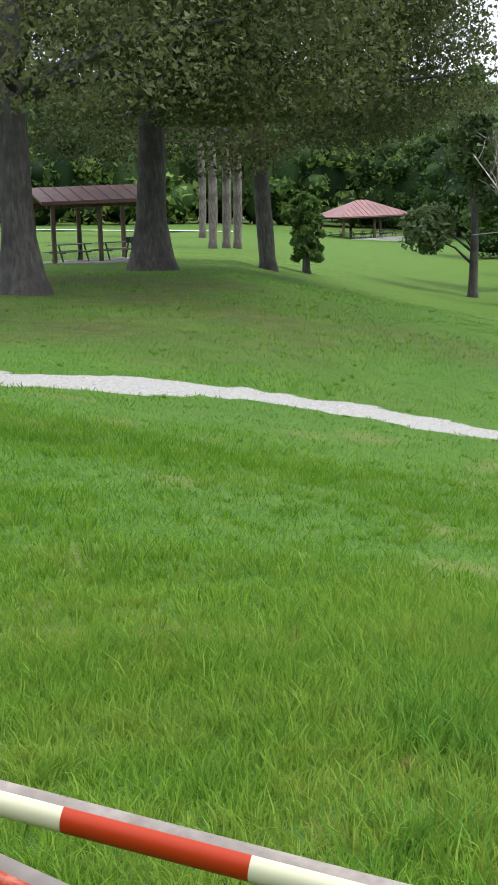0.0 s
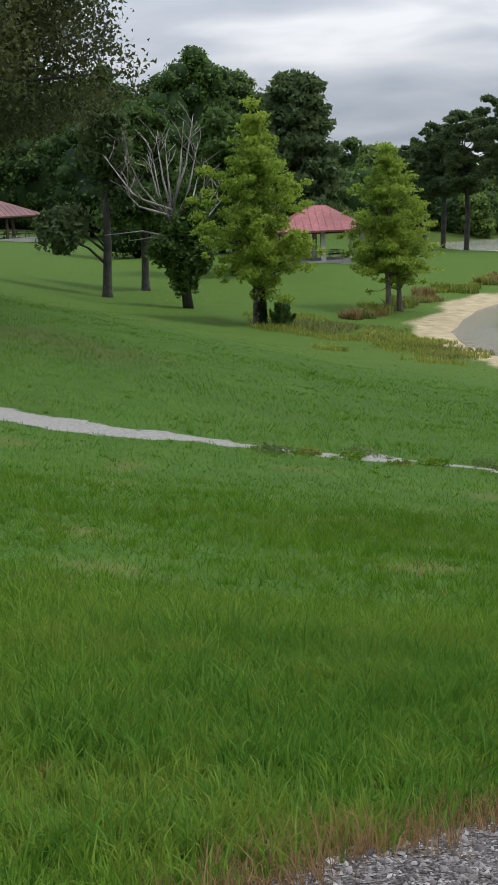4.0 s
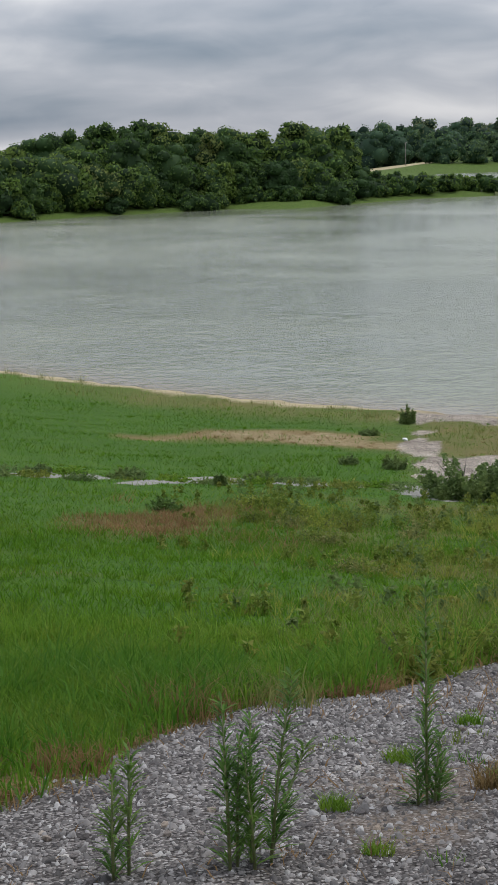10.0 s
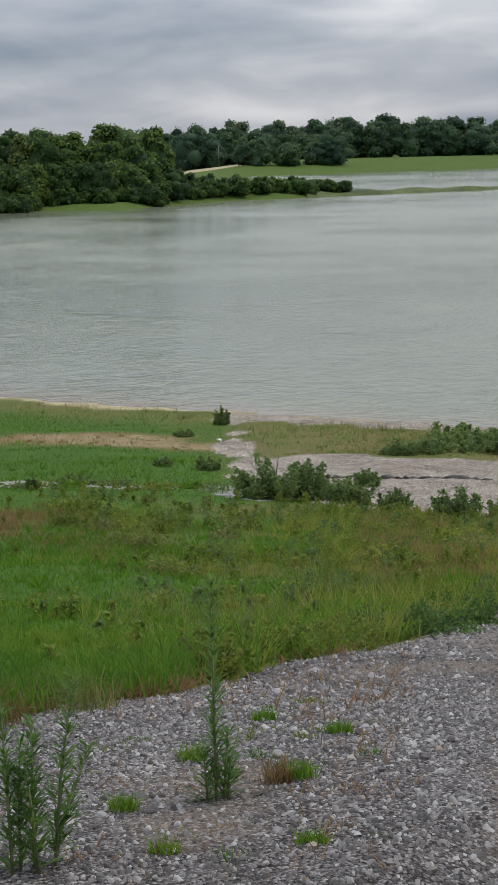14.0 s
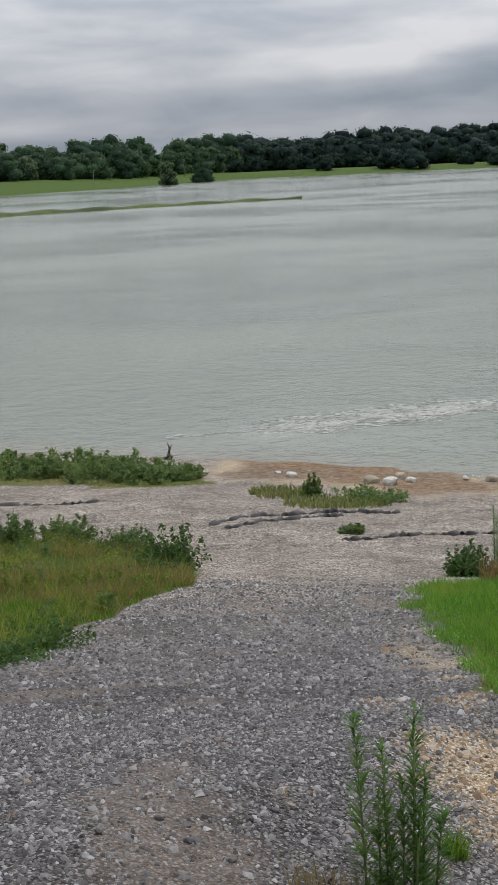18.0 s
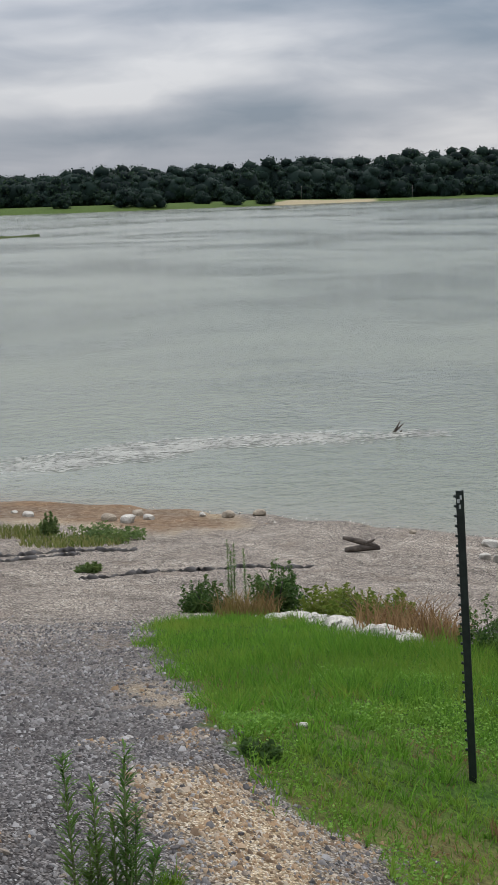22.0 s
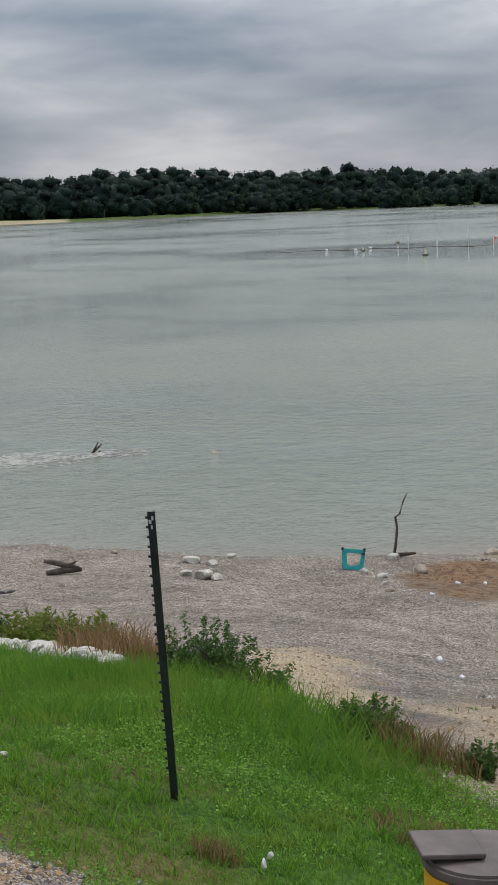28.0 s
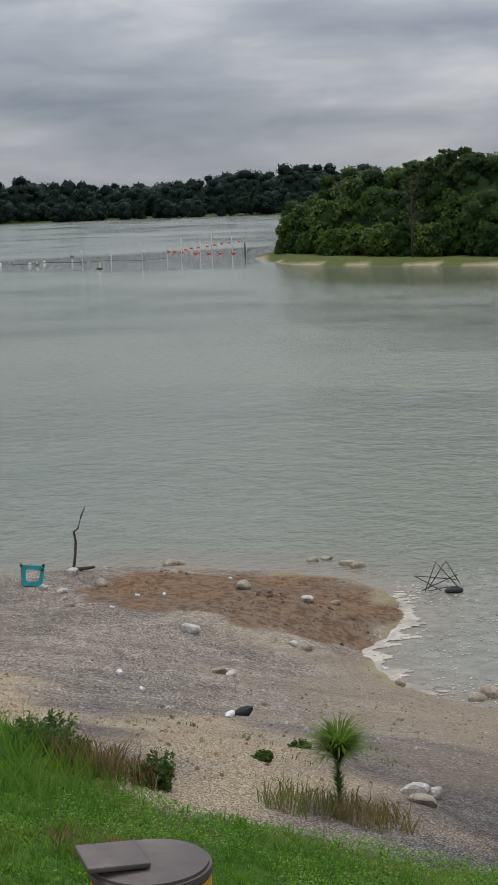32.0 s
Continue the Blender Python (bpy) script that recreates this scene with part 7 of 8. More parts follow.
for k in range(22):
    a, d = rng.uniform(86.5, 97.5), rng.uniform(11.6, 16.0)
    tussock("thin green weeds between the pale stones", a, d, rng.uniform(0.03, 0.07), rng.uniform(0.06, 0.18), 10, (WEED, GRASS_DARK, SHORE_GRASS)[k % 3], 540 + k)
for k in range(30):
    a, d = rng.uniform(36, 50), rng.uniform(4.6, 8.5)
    if float(zones(np.array([polar(a, d).x]), np.array([polar(a, d).y]))[0][0]) > 0.9:
        tussock("thin brown and green seedlings in the grey gravel", a, d, rng.uniform(0.02, 0.06), rng.uniform(0.04, 0.12), 34, (DEAD_GRASS, WEED, GRASS_DARK)[k % 3], 600 + k)


for (label, tone), sets in TUFTS.items():
    lift = np.cumsum([0] + [len(v) for v, f in sets[:-1]])
    v, f = np.concatenate([v for v, f in sets]), np.concatenate([np.asarray(f) + k for (v, f), k in zip(sets, lift)])
    tagged(new("grass_tufts", mesh_from("grass_tufts", v, f, bpy.data.materials[tone])), label, "grass tufts", kind="stuff")


# ---- rocks ----
def rock_mesh(name, seed, mat, flat=0.62):
    rng = np.random.default_rng(seed)
    bm = bmesh.new()
    bmesh.ops.create_icosphere(bm, subdivisions=2, radius=1.0)
    ax = [Vector(rng.normal(size=3)).normalized() for _ in range(7)]
    cut = rng.uniform(0.55, 0.9, 7)
    for v in bm.verts:
        for n, c in zip(ax, cut):
            k = v.co.dot(n)
            if k > c:
                v.co -= n * (k - c)
        v.co *= 1 + 0.06 * noise.noise(v.co * 2.3 + Vector((seed, 0, 0)))
        v.co.z *= flat
    me = bpy.data.meshes.new(name)
    bm.to_mesh(me)
    bm.free()
    me.materials.append(mat)
    return me


ROCK_PALE = mat_plain("pale_limestone", (0.36, 0.335, 0.285), (0.70, 0.66, 0.58), 6.0, 0.9, 0.5, 0.02)
ROCK_BUFF = mat_plain("buff_sandstone", (0.24, 0.195, 0.14), (0.48, 0.41, 0.31), 6.0, 0.9, 0.5, 0.02)
ROCKS_P = [rock_mesh("rock", 1000 + i, ROCK_PALE) for i in range(6)]
ROCKS_B = [rock_mesh("rock", 1020 + i, ROCK_BUFF) for i in range(5)]


def rock(az, d, s, label, k, pale=False, group="", z=None):
    p = on_ground(az, d)
    if z is not None:
        p.z = z
    ob = new("rock", (ROCKS_P if pale else ROCKS_B)[k % 5])
    ob.matrix_basis = Matrix.Translation(p + Vector((0, 0, 0.25 * s))) @ pose(0, 0, 0, 8 * math.sin(k), 6 * math.cos(2 * k), 67 * k) @ Matrix.Diagonal((s * (1 + 0.25 * math.sin(3 * k)), s * 0.8, s, 1))
    return tagged(ob, label, "rock", group)


SHORE = "rocks along the beach"
for k, (a, d, s, pale, lab) in enumerate([
    (90.75, 37.6, 0.24, False, "rounded buff rock on the wet clay"), (88.85, 31.8, 0.22, True, "white chalky rock on the gravel beach"), (93.0, 32.8, 0.16, False, "buff rock at the clay's edge"), (92.5, 32.9, 0.13, True, "pale rock at the clay's edge"),
    (89.9, 26.4, 0.16, False, "brown rock beside a pale one"), (90.35, 26.2, 0.13, True, "pale rock beside a brown one"), (96.4, 22.3, 0.08, False, "small brown stone on the beach"), (97.1, 13.4, 0.13, True, "grey flat rock on the stony bank"), (97.75, 13.5, 0.13, True, "pale rock on the stony bank"), (97.45, 13.0, 0.11, False, "broken rock on the stony bank"),
    (84.75, 40.0, 0.22, True, "pale block holding the upright stick"), (85.75, 38.3, 0.20, False, "brown rock on the wet sand"), (83.7, 38.0, 0.16, True, "pale stone beside the teal chair"), (84.35, 37.3, 0.16, True, "pale stone on the beach"), (84.45, 36.3, 0.1, True, "pale stone on the beach"), (84.6, 35.3, 0.1, False, "brown stone on the beach"),
    (64.9, 42.6, 0.30, True, "large pale rock on the shore bank"), (64.2, 43.0, 0.24, False, "buff rock on the shore bank"), (65.6, 43.2, 0.2, True, "pale rock on the shore bank"), (65.2, 44.2, 0.22, False, "buff rock on the shore bank"), (68.4, 43.6, 0.22, False, "brown rock at the waterline"), (69.5, 44.0, 0.2, False, "brown rock at the waterline"), (67.5, 43.8, 0.15, True, "pale rock at the waterline"),
    (61.4, 44.5, 0.2, True, "pale slab on the orange bank"), (60.9, 45.3, 0.12, True, "pale stone on the orange bank"), (93.0, 36.5, 0.2, True, "flat pale slab on the clay"), (94.0, 37.3, 0.13, False, "brown stone on the clay"), (96.3, 31.3, 0.14, False, "brown rock at the waterline"),
    (77.6, 39.3, 0.24, True, "pale broken slab near the waterline"), (78.3, 39.0, 0.2, True, "pale broken slab near the waterline"), (78.0, 37.0, 0.3, True, "heap of pale broken rock"), (77.4, 37.3, 0.2, True, "heap of pale broken rock"), (78.5, 36.9, 0.18, True, "heap of pale broken rock"), (74.9, 41.0, 0.14, False, "brown stone near the waterline"), (79.0, 40.5, 0.12, True, "pale stone near the waterline"),
    (71.0, 9.0, 0.05, True, "small pale stone at the turf edge"),
]):
    rock(a, d, s, lab, k, pale, SHORE)
for k, (a, d, s) in enumerate([(88.15, 43.4, 0.26), (88.5, 43.5, 0.2), (93.2, 43.3, 0.2), (93.7, 43.5, 0.22), (94.4, 42.8, 0.26), (94.8, 42.5, 0.24), (99.4, 31.2, 0.3), (99.0, 30.9, 0.22), (85.9, 43.5, 0.14), (78.5, 62.4, 0.18)]):
    rock(a, d, s, "yellow-brown rock standing in the shallows", k + 40, False, "rocks in the shallows", -0.06)

edging = new("stone_edging", None)
edging.location = on_ground(72.5, 18.3)
tagged(edging, "row of pale broken rock along the grass bank", "stone edging")
rng = np.random.default_rng(5)
for k in range(120):
    t = rng.uniform(0, 1)
    a = 69.9 + (75.0 - 69.9) * t
    d = float(np.interp(a, [69.9, 72, 75], [21.6, 18.9, 15.9])) + rng.uniform(-0.35, 0.35)
    p = on_ground(a, d) - edging.location
    s = rng.uniform(0.06, 0.14)
    child("rock", ROCKS_P[k % 6], edging, "", Matrix.Translation(p + Vector((0, 0, 0.4 * s))) @ pose(0, 0, 0, rng.uniform(-20, 20), rng.uniform(-20, 20), rng.uniform(0, 360)) @ Matrix.Diagonal((s * 1.3, s, s, 1)))

# ledges washed out of the lower ramp, as dark tubes half sunk in the gravel
LEDGE = stone_mat("dark_ramp_gravel", [(0.0, (0.045, 0.040, 0.037)), (1.0, (0.11, 0.10, 0.092))])
for lab, pts in (("dark washed-out ledge across the gravel ramp", [(58.4, 34.0), (59.3, 35.2), (60.4, 35.7), (61.8, 36.3), (63.6, 36.6), (65.2, 36.9)]), ("second washed-out ledge in the ramp", [(58.9, 33.4), (60.2, 34.3), (61.6, 35.3), (63.2, 35.9)]), ("long shallow rut across the lower ramp", [(63.0, 32.0), (65.2, 32.6), (67.5, 33.6), (69.6, 34.6), (71.5, 35.2)]), ("shallow rut beside the shore weeds", [(46.0, 38.4), (49.0, 38.6), (52.0, 39.2), (55.0, 39.6)])):
    path = []
    for i, (a, d) in enumerate(pts):
        for q in np.linspace(0, 1, 12)[:11] if i < len(pts) - 1 else [0.0]:
            a2, d2 = (a + (pts[i + 1][0] - a) * q, d + (pts[i + 1][1] - d) * q) if i < len(pts) - 1 else (a, d)
            p = on_ground(a2, d2 + 0.14 * math.sin(a2 * 9) + rng.normal() * 0.05)
            path.append(p + Vector((0, 0, -0.015)))
    rad = [max(0.03, 0.075 + 0.025 * math.sin(0.7 * i) + 0.014 * rng.normal()) for i in range(len(path))]
    rad[0] = rad[-1] = 0.01
    tagged(new("gravel_ledge", tubes_mesh("gravel_ledge", [(path, rad, 8)], LEDGE)), lab, "ledge")


# ---- driftwood, litter and beach finds ----
MAT_DRIFT = mat_plain("dark_driftwood", (0.05, 0.038, 0.03), (0.14, 0.115, 0.09), 12.0, 0.9, 0.5, 0.01, stretch=(0.2, 1, 1))
MAT_TEAL = mat_plain("teal_chair_fabric", (0.015, 0.27, 0.27), (0.03, 0.38, 0.37), 14.0, 0.7, 0.2, 0.003)
MAT_BLACK = mat_plain("black_cloth", (0.012, 0.012, 0.013), (0.03, 0.03, 0.03), 10.0, 0.8, 0.3, 0.01)
MAT_WHITE = mat_plain("white_litter_plastic", (0.66, 0.66, 0.64), (0.82, 0.82, 0.80), 8.0, 0.5, 0.15, 0.004)


def sticks(name, label, category, at, tubes, mat=None):
    ob = tagged(new(name, tubes_mesh(name, tubes, mat or MAT_DRIFT)), label, category)
    ob.location = at
    return ob


rt = Vector((math.cos(radians(85)), -math.sin(radians(85)), 0))
p = on_ground(84.75, 40.35)
sticks("driftwood_stick", "crooked bare stick standing upright at the waterline", "stick", p, [([rt * 0.0, rt * 0.06 + Vector((0, 0, 0.35)), rt * 0.10 + Vector((0, 0, 0.75)), rt * 0.06 + Vector((0, 0, 1.02)), rt * 0.17 + Vector((0, 0, 1.1)), rt * 0.26 + Vector((0, 0, 1.4)), rt * 0.36 + Vector((0, 0, 1.62))], [0.04, 0.035, 0.032, 0.03, 0.026, 0.02, 0.012], 8), ([rt * 0.13 + Vector((0, 0, 1.06)), rt * 0.2 + Vector((0, 0, 1.16))], [0.02, 0.008], 6), ([rt * 0.1 + Vector((0, 0, 0.06)), rt * 0.55 + Vector((0, 0, 0.1))], [0.06, 0.03], 7)])
rt2 = Vector((math.cos(radians(73)), -math.sin(radians(73)), 0))
p = on_ground(73.1, 37.6)
sticks("driftwood_log", "forked grey driftwood log lying on the beach", "driftwood", p, [([rt2 * -0.4 + Vector((0, 0, 0.05)), rt2 * 0.0 + Vector((0, 0, 0.10)), rt2 * 0.42 + Vector((0, 0, 0.10))], [0.06, 0.08, 0.05], 9), ([rt2 * 0.35 + Vector((0, 0, 0.12)), rt2 * 0.0 + Vector((0, 0.1, 0.26)), rt2 * -0.35 + Vector((0, 0.1, 0.34))], [0.06, 0.07, 0.04], 8), ([rt2 * 0.1 + Vector((0, 0, 0.2)), rt2 * 0.3 + Vector((0, 0, 0.3))], [0.05, 0.02], 7)])
p = polar(74.35, 63.8)
sticks("driftwood_branch", "dark forked branch poking out of the lake", "driftwood", p, [([rt2 * -0.2 + Vector((0, 0, -0.1)), rt2 * 0.0 + Vector((0, 0, 0.08)), rt2 * 0.28 + Vector((0, 0, 0.32))], [0.06, 0.05, 0.02], 7), ([rt2 * -0.05 + Vector((0, 0, 0.05)), rt2 * 0.15 + Vector((0, 0, 0.42))], [0.05, 0.02], 7), ([rt2 * 0.12 + Vector((0, 0, -0.05)), rt2 * 0.22 + Vector((0, 0, 0.06))], [0.05, 0.03], 7)])
p = on_ground(57.1, 49.6)
sticks("driftwood_snag", "dark snag with one raised branch on the shore", "driftwood", p, [([rt2 * -0.12, rt2 * 0.0 + Vector((0, 0, 0.12)), rt2 * 0.12 + Vector((0, 0, 0.04))], [0.09, 0.12, 0.06], 8), ([Vector((0, 0, 0.1)), rt2 * 0.05 + Vector((0, 0, 0.34)), rt2 * -0.02 + Vector((0, 0, 0.52))], [0.04, 0.035, 0.012], 7), ([rt2 * 0.04 + Vector((0, 0, 0.3)), rt2 * 0.12 + Vector((0, 0, 0.44))], [0.025, 0.01], 6)])


def teal_chair(at):
    c = new("folding_chair", None)
    c.matrix_basis = Matrix.Translation(at) @ pose(0, 0, 0, 0, 0, -83) @ pose(0, 0, 0, -14, 6, 0)
    tagged(c, "collapsed teal fabric camp chair lying at the waterline", "chair")
    bm = bmesh.new()
    prof = [(-0.26, 0.05), (-0.20, 0.0), (0.16, 0.0), (0.25, 0.10), (0.26, 0.44), (0.20, 0.50), (-0.22, 0.50), (-0.29, 0.42)]
    inner = [(-0.14, 0.14), (-0.08, 0.10), (0.08, 0.12), (0.15, 0.18), (0.17, 0.36), (0.14, 0.40), (-0.15, 0.40), (-0.17, 0.34)]
    rows = []
    for y in (-0.04, 0.05):
        rows.append(([bm.verts.new((x, y, z)) for x, z in prof], [bm.verts.new((x, y * 0.8, z)) for x, z in inner]))
    n = len(prof)
    for i in range(n):
        j = (i + 1) % n
        (o0, i0), (o1, i1) = rows
        for q in ((o0[i], o0[j], i0[j], i0[i]), (o1[j], o1[i], i1[i], i1[j]), (o0[j], o0[i], o1[i], o1[j]), (i0[i], i0[j], i1[j], i1[i])):
            bm.faces.new(q)
    bmesh.ops.bevel(bm, geom=list(bm.edges), offset=0.008, segments=1, affect="EDGES")
    part("fabric_band", bm, MAT_TEAL, c, "teal fabric seat stretched in a loop")
    part_tubes = [([Vector((-0.3, 0, 0.45)), Vector((0.28, 0, 0.47))], [0.012, 0.012], 8)]
    child("rod", tubes_mesh("rod", part_tubes, MAT_BLACK), c, "black metal rod")
    for x, z in ((-0.28, 0.49), (0.24, 0.51), (0.22, 0.40)):
        bm = bmesh.new()
        bmesh.ops.create_uvsphere(bm, u_segments=10, v_segments=8, radius=0.035, matrix=Matrix.Translation((x, -0.04, z)))
        part("joint", bm, MAT_BLACK, c, "black plastic joint", True)


teal_chair(on_ground(83.3, 38.4))


def wire_frame(at):
    c = new("chair_frame", None)
    c.matrix_basis = Matrix.Translation(at) @ pose(0, 0, 0, 0, 0, -97)
    tagged(c, "black folding chair frame tangled in the shallow water", "chair frame")
    ends = [((-0.45, 0.0, 0.05), (0.42, 0.1, 0.42)), ((-0.62, 0, 0.42), (0.1, 0.1, -0.02)), ((-0.4, 0, -0.05), (-0.1, 0.15, 0.72)), ((-0.1, 0.15, 0.72), (0.45, 0.0, 0.12)), ((0.15, 0.2, 0.75), (-0.3, 0, 0.08)), ((0.15, 0.2, 0.75), (0.48, 0.1, 0.2)), ((-0.6, 0, 0.42), (0.4, 0.1, 0.30)), ((-0.35, 0.1, 0.0), (0.2, 0.1, 0.12))]
    for a, b in ends:
        child("rod", tubes_mesh("rod", [([Vector(a), Vector(b)], [0.011, 0.011], 8)], MAT_BLACK), c)
    me = rock_mesh("cloth", 77, MAT_BLACK, 0.5)
    child("cloth", me, c, "sodden black cloth", pose(0.32, 0, 0.06) @ Matrix.Diagonal((0.26, 0.2, 0.2, 1)))


wire_frame(polar(97.7, 39.6, -0.02))


def crumple(name, label, category, at, s, mat, seed):
    ob = new(name, rock_mesh(name, seed, mat, 0.55))
    ob.matrix_basis = Matrix.Translation(at + Vector((0, 0, s[2] * 0.3))) @ pose(0, 0, 0, 10, 12, seed * 37) @ Matrix.Diagonal((*s, 1))
    return tagged(ob, label, category)


crumple("cloth", "crumpled black rag on the beach", "rag", on_ground(90.85, 18.9), (0.15, 0.10, 0.13), MAT_BLACK, 3)
crumple("litter", "crumpled white plastic beside the black rag", "litter", on_ground(90.35, 18.3), (0.10, 0.06, 0.07), MAT_WHITE, 4)
crumple("litter", "torn white plastic in the grass", "litter", on_ground(80.3, 7.75) + Vector((0, 0, 0.05)), (0.03, 0.012, 0.06), MAT_WHITE, 5)
crumple("litter", "torn white plastic in the grass", "litter", on_ground(80.55, 7.85) + Vector((0, 0, 0.08)), (0.010, 0.022, 0.045), MAT_WHITE, 6)
crumple("litter", "scrap of white plastic on the shore strip", "litter", on_ground(43.0, 49.0), (0.12, 0.08, 0.1), MAT_WHITE, 8)


def cup(label, az, d, s, tilt):
    p = on_ground(az, d)
    bm = bmesh.new()
    bmesh.ops.create_cone(bm, cap_ends=True, segments=16, radius1=0.6 * s, radius2=0.8 * s, depth=2.0 * s)
    bmesh.ops.bevel(bm, geom=list(bm.edges), offset=0.08 * s, segments=1, affect="EDGES")
    me = bpy.data.meshes.new("cup")
    bm.to_mesh(me)
    bm.free()
    me.materials.append(MAT_WHITE)
    ob = tagged(new("cup", me), label, "cup", "cups on the beach")
    ob.matrix_basis = Matrix.Translation(p + Vector((0, 0, 0.62 * s))) @ pose(0, 0, 0, 0, 86, tilt)


for a, d, s, t in ((86.4, 23.4, 0.06, 20), (87.0, 36.4, 0.055, 70), (87.95, 36.5, 0.055, 10), (90.3, 39.9, 0.05, 40), (95.75, 32.9, 0.07, 120), (87.2, 20.8, 0.04, 30), (96.6, 38.6, 0.05, 15), (86.1, 34.7, 0.05, 80)):
    cup("white foam cup lying on the beach", a, d, s, t)

# ---- swimming-area markers on the lake ----
MAT_FLOAT = mat_plain("red_float_plastic", (0.48, 0.035, 0.02), (0.62, 0.07, 0.04), 4.0, 0.45, 0.1, 0.004)
MAT_BUOY = mat_plain("pale_yellow_buoy", (0.52, 0.50, 0.34), (0.66, 0.64, 0.46), 4.0, 0.5, 0.1, 0.004)


def pole(az, el_foot, h, r=0.075, mat=None, label="white marker pole standing in the lake"):
    d = 9.6 / math.tan(radians(-el_foot))
    p = polar(az, d)
    bm = bmesh.new()
    bmesh.ops.create_cone(bm, cap_ends=True, segments=12, radius1=r, radius2=r * 0.92, depth=h + 1.0)
    bmesh.ops.bevel(bm, geom=list(bm.edges), offset=r * 0.15, segments=1, affect="EDGES")
    me = bpy.data.meshes.new("marker_pole")
    bm.to_mesh(me)
    bm.free()
    me.materials.append(mat or MAT_WHITE)
    ob = tagged(new("marker_pole", me), label, "marker pole", "poles of the swimming area")
    ob.location = p + Vector((0, 0, (h - 1.0) / 2))


for a, e, h in ((85.40, -1.98, 2.2), (87.45, -1.85, 2.7), (88.30, -1.75, 1.3), (88.80, -1.78, 3.0), (89.45, -1.68, 1.9), (89.85, -1.72, 3.4), (90.55, -1.68, 2.3), (86.38, -1.92, 1.0)):
    pole(a, e, h)
pole(91.0, -1.92, 2.2, 0.12, MAT_DRIFT, "dark timber pile at the sandy point")


def float_ball(az, el, s, mat, label):
    d = 9.6 / math.tan(radians(-el))
    bm = bmesh.new()
    bmesh.ops.create_uvsphere(bm, u_segments=14, v_segments=10, radius=s)
    for v in bm.verts:
        v.co.z *= 0.7
    me = bpy.data.meshes.new("float")
    bm.to_mesh(me)
    bm.free()
    me.polygons.foreach_set("use_smooth", np.ones(len(me.polygons), dtype=bool))
    me.materials.append(mat)
    ob = tagged(new("float", me), label, "float", "floats of the swimming area")
    ob.location = polar(az, d, s * 0.25)


for a, e in ((88.35, -1.70), (88.58, -1.72), (88.82, -1.74), (88.95, -1.66), (89.15, -1.62), (89.4, -1.6), (89.7, -1.57), (89.95, -1.53), (90.2, -1.5), (90.45, -1.47), (90.8, -1.44), (89.3, -1.8), (89.75, -1.82), (90.15, -1.83), (90.6, -1.84)):
    float_ball(a, e, 0.34, MAT_FLOAT, "red float on the swimming-area rope")
for a, e in ((82.6, -1.93), (83.6, -1.95), (84.1, -1.9)):
    float_ball(a, e, 0.3, MAT_WHITE, "white float on the swimming-area rope")


def buoy(az, el, s):
    d = 9.6 / math.tan(radians(-el))
    b = new("buoy", None)
    b.location = polar(az, d, 0)
    tagged(b, "small cone buoy with a dark base ring", "buoy", "buoys of the swimming area")
    bm = bmesh.new()
    bmesh.ops.create_cone(bm, cap_ends=True, segments=16, radius1=0.36 * s, radius2=0.12 * s, depth=1.2 * s, matrix=Matrix.Translation((0, 0, 0.68 * s)))
    part("cone", bm, MAT_BUOY, b)
    bm = bmesh.new()
    bmesh.ops.create_cone(bm, cap_ends=True, segments=16, radius1=0.62 * s, radius2=0.55 * s, depth=0.3 * s, matrix=Matrix.Translation((0, 0, 0.05 * s)))
    part("ring", bm, MAT_BLACK, b, "dark base ring")


buoy(85.98, -2.2, 0.85)
buoy(85.05, -1.75, 0.7)
buoy(83.85, -1.98, 0.55)
rope = [polar(a, 9.6 / math.tan(radians(1.93 - 0.02 * math.sin(a * 3))), 0.02) for a in np.arange(80.5, 88.4, 0.25)]
sticks("float_rope", "dark float rope strung across the swimming area", "rope", (0, 0, 0), [(rope, [0.05] * len(rope), 6)], MAT_DRIFT)


# ---- far shore buildings and lamps ----
def house(az, d, w, h, label):
    p = on_ground(az, d)
    b = new("house", None)
    b.matrix_basis = Matrix.Translation(p) @ pose(0, 0, 0, 0, 0, -az)
    tagged(b, label, "house")
    bm = bmesh.new()
    box(bm, (w, 6, h), (0, 0, h / 2), bevel=0.03)
    part("wall", bm, MAT_WHITE, b)
    r = part("roof", roof_mesh(w + 0.8, 7, 1.6, 0, 0.15), MAT_CONCRETE, b, "grey gable roof")
    r.location.z = h
    for k in range(3):
        bm = bmesh.new()
        box(bm, (1.0, 0.08, 1.2), (-w / 3 + k * w / 3, -3.03, h * 0.55), bevel=0.02)
        part("window", bm, MAT_STEEL, b)


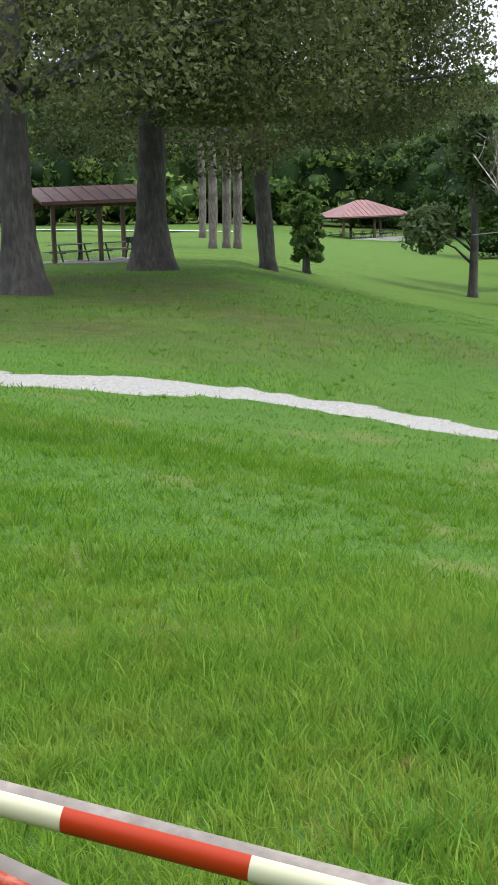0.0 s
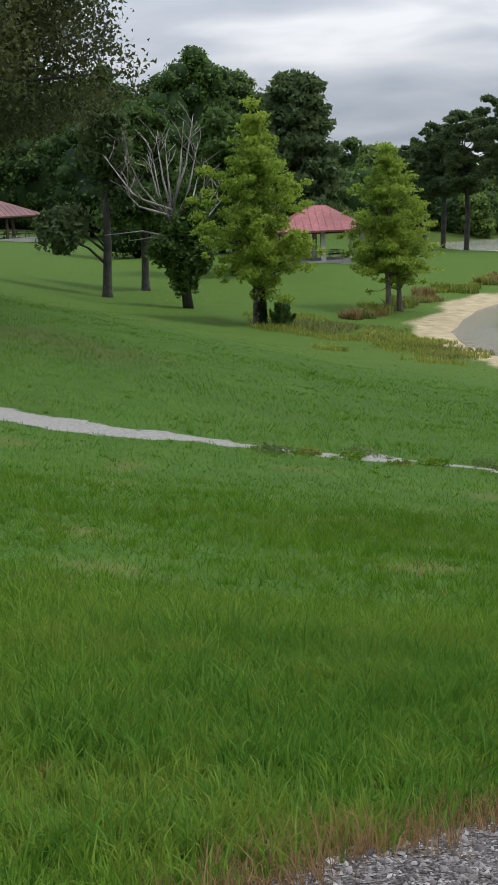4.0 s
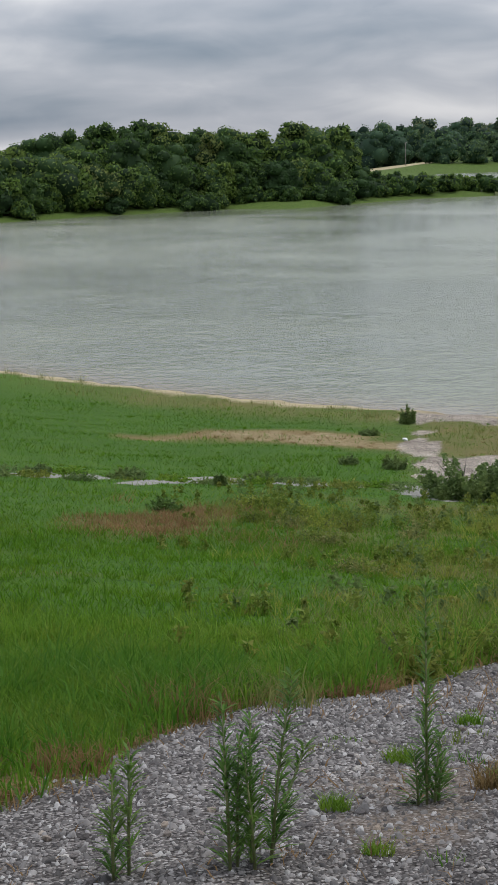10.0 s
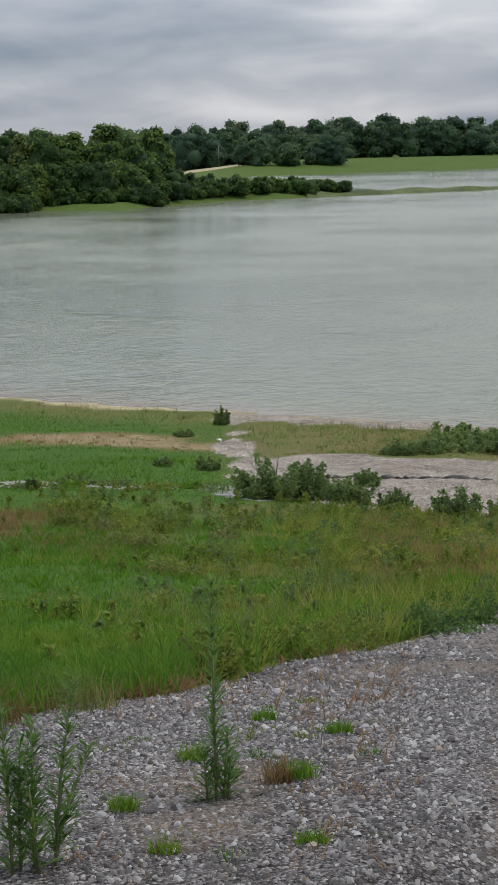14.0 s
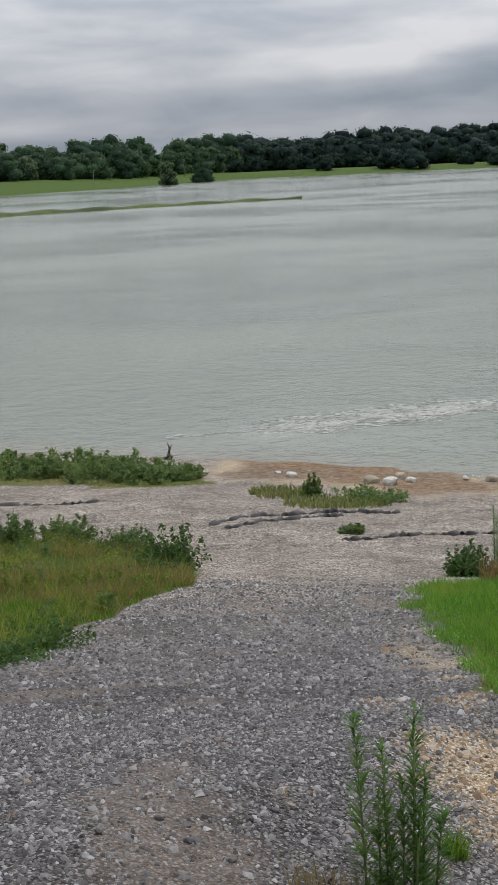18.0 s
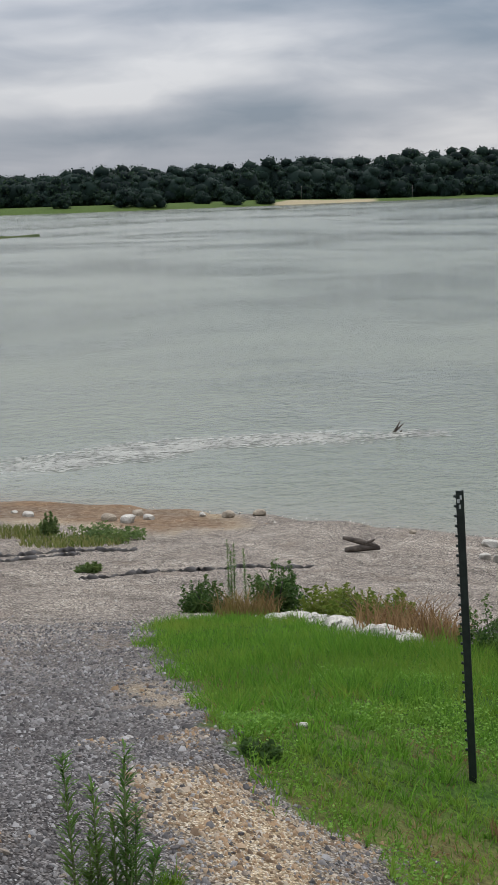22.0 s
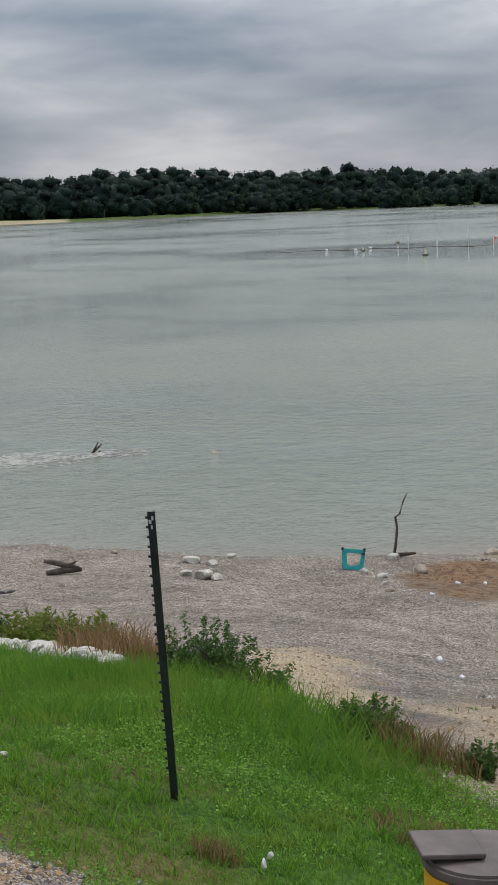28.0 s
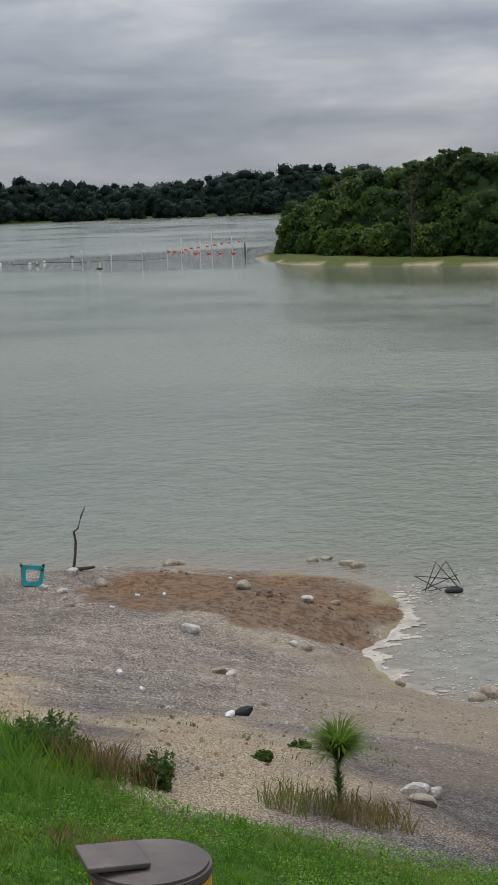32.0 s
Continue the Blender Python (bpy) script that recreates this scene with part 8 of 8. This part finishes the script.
house(40.35, 560, 6, 3.0, "small white building beyond the shore woods")
house(41.55, 640, 7, 2.2, "long white house beside the far field")
house(76.1, 1000, 14, 2.6, "low white boathouse roof on the far shore")
for a, d, h in ((55.1, 640, 6), (57.4, 745, 7), (58.2, 770, 7), (71.2, 905, 7), (43.2, 600, 8), (75.0, 930, 6)):
    p = on_ground(a, d)
    sticks("lamp_post", "thin pale lamp post on the far bank", "lamp post", p, [([Vector((0, 0, -0.3)), Vector((0, 0, h))], [0.09, 0.06], 8), ([Vector((0, 0, h)), Vector((0.9, 0, h + 0.2))], [0.05, 0.08], 8)], MAT_DEADWOOD)

# ---- larger loose stones lying on the near gravel ----
def stone_piece_mat():
    m, nt, b = material("loose_stone_piece")
    oi = nt.nodes.new("ShaderNodeObjectInfo")
    co = nt.nodes.new("ShaderNodeTexCoord").outputs["Object"]
    col = ramp(nt, oi.outputs["Random"], [(0.0, (0.07, 0.062, 0.06)), (1.0, (0.62, 0.59, 0.55)), (0.55, (0.20, 0.178, 0.168)), (0.8, (0.36, 0.29, 0.22))])
    f = noise_fac(nt, 3.0, 5, 0.65, co)
    col = mix(nt, calc(nt, "MULTIPLY", f, 0.5), col, (0.06, 0.052, 0.048))
    nt.links.new(col, b.inputs["Base Color"])
    b.inputs["Roughness"].default_value = 0.88
    bump(nt, b, f, 0.5, 0.05)
    return m


STONE_PIECE = stone_piece_mat()


def stone_piece_mesh(seed):
    rng = np.random.default_rng(seed)
    bm = bmesh.new()
    bmesh.ops.create_icosphere(bm, subdivisions=1, radius=1.0)
    for v in bm.verts:
        v.co *= 0.75 + 0.5 * rng.uniform()
        v.co.z *= 0.7
    me = bpy.data.meshes.new("stone")
    bm.to_mesh(me)
    bm.free()
    me.materials.append(STONE_PIECE)
    return me


PIECES = [stone_piece_mesh(1700 + i) for i in range(8)]
rng = np.random.default_rng(1750)
placed = 0
while placed < 290:
    a, d = rng.uniform(16, 72), rng.uniform(4.0, 9.0)
    p = on_ground(a, d)
    z = zones(np.array([p.x]), np.array([p.y]))
    if float(z[0][0]) < 0.9:
        continue
    k = rng.uniform(0.009, 0.019)
    child("stone", PIECES[placed % 8], ground, "", Matrix.Translation(p + Vector((0, 0, 0.35 * k))) @ pose(0, 0, 0, rng.uniform(-25, 25), rng.uniform(-25, 25), rng.uniform(0, 360)) @ Matrix.Diagonal((k * rng.uniform(1.0, 1.5), k, k, 1)))
    placed += 1
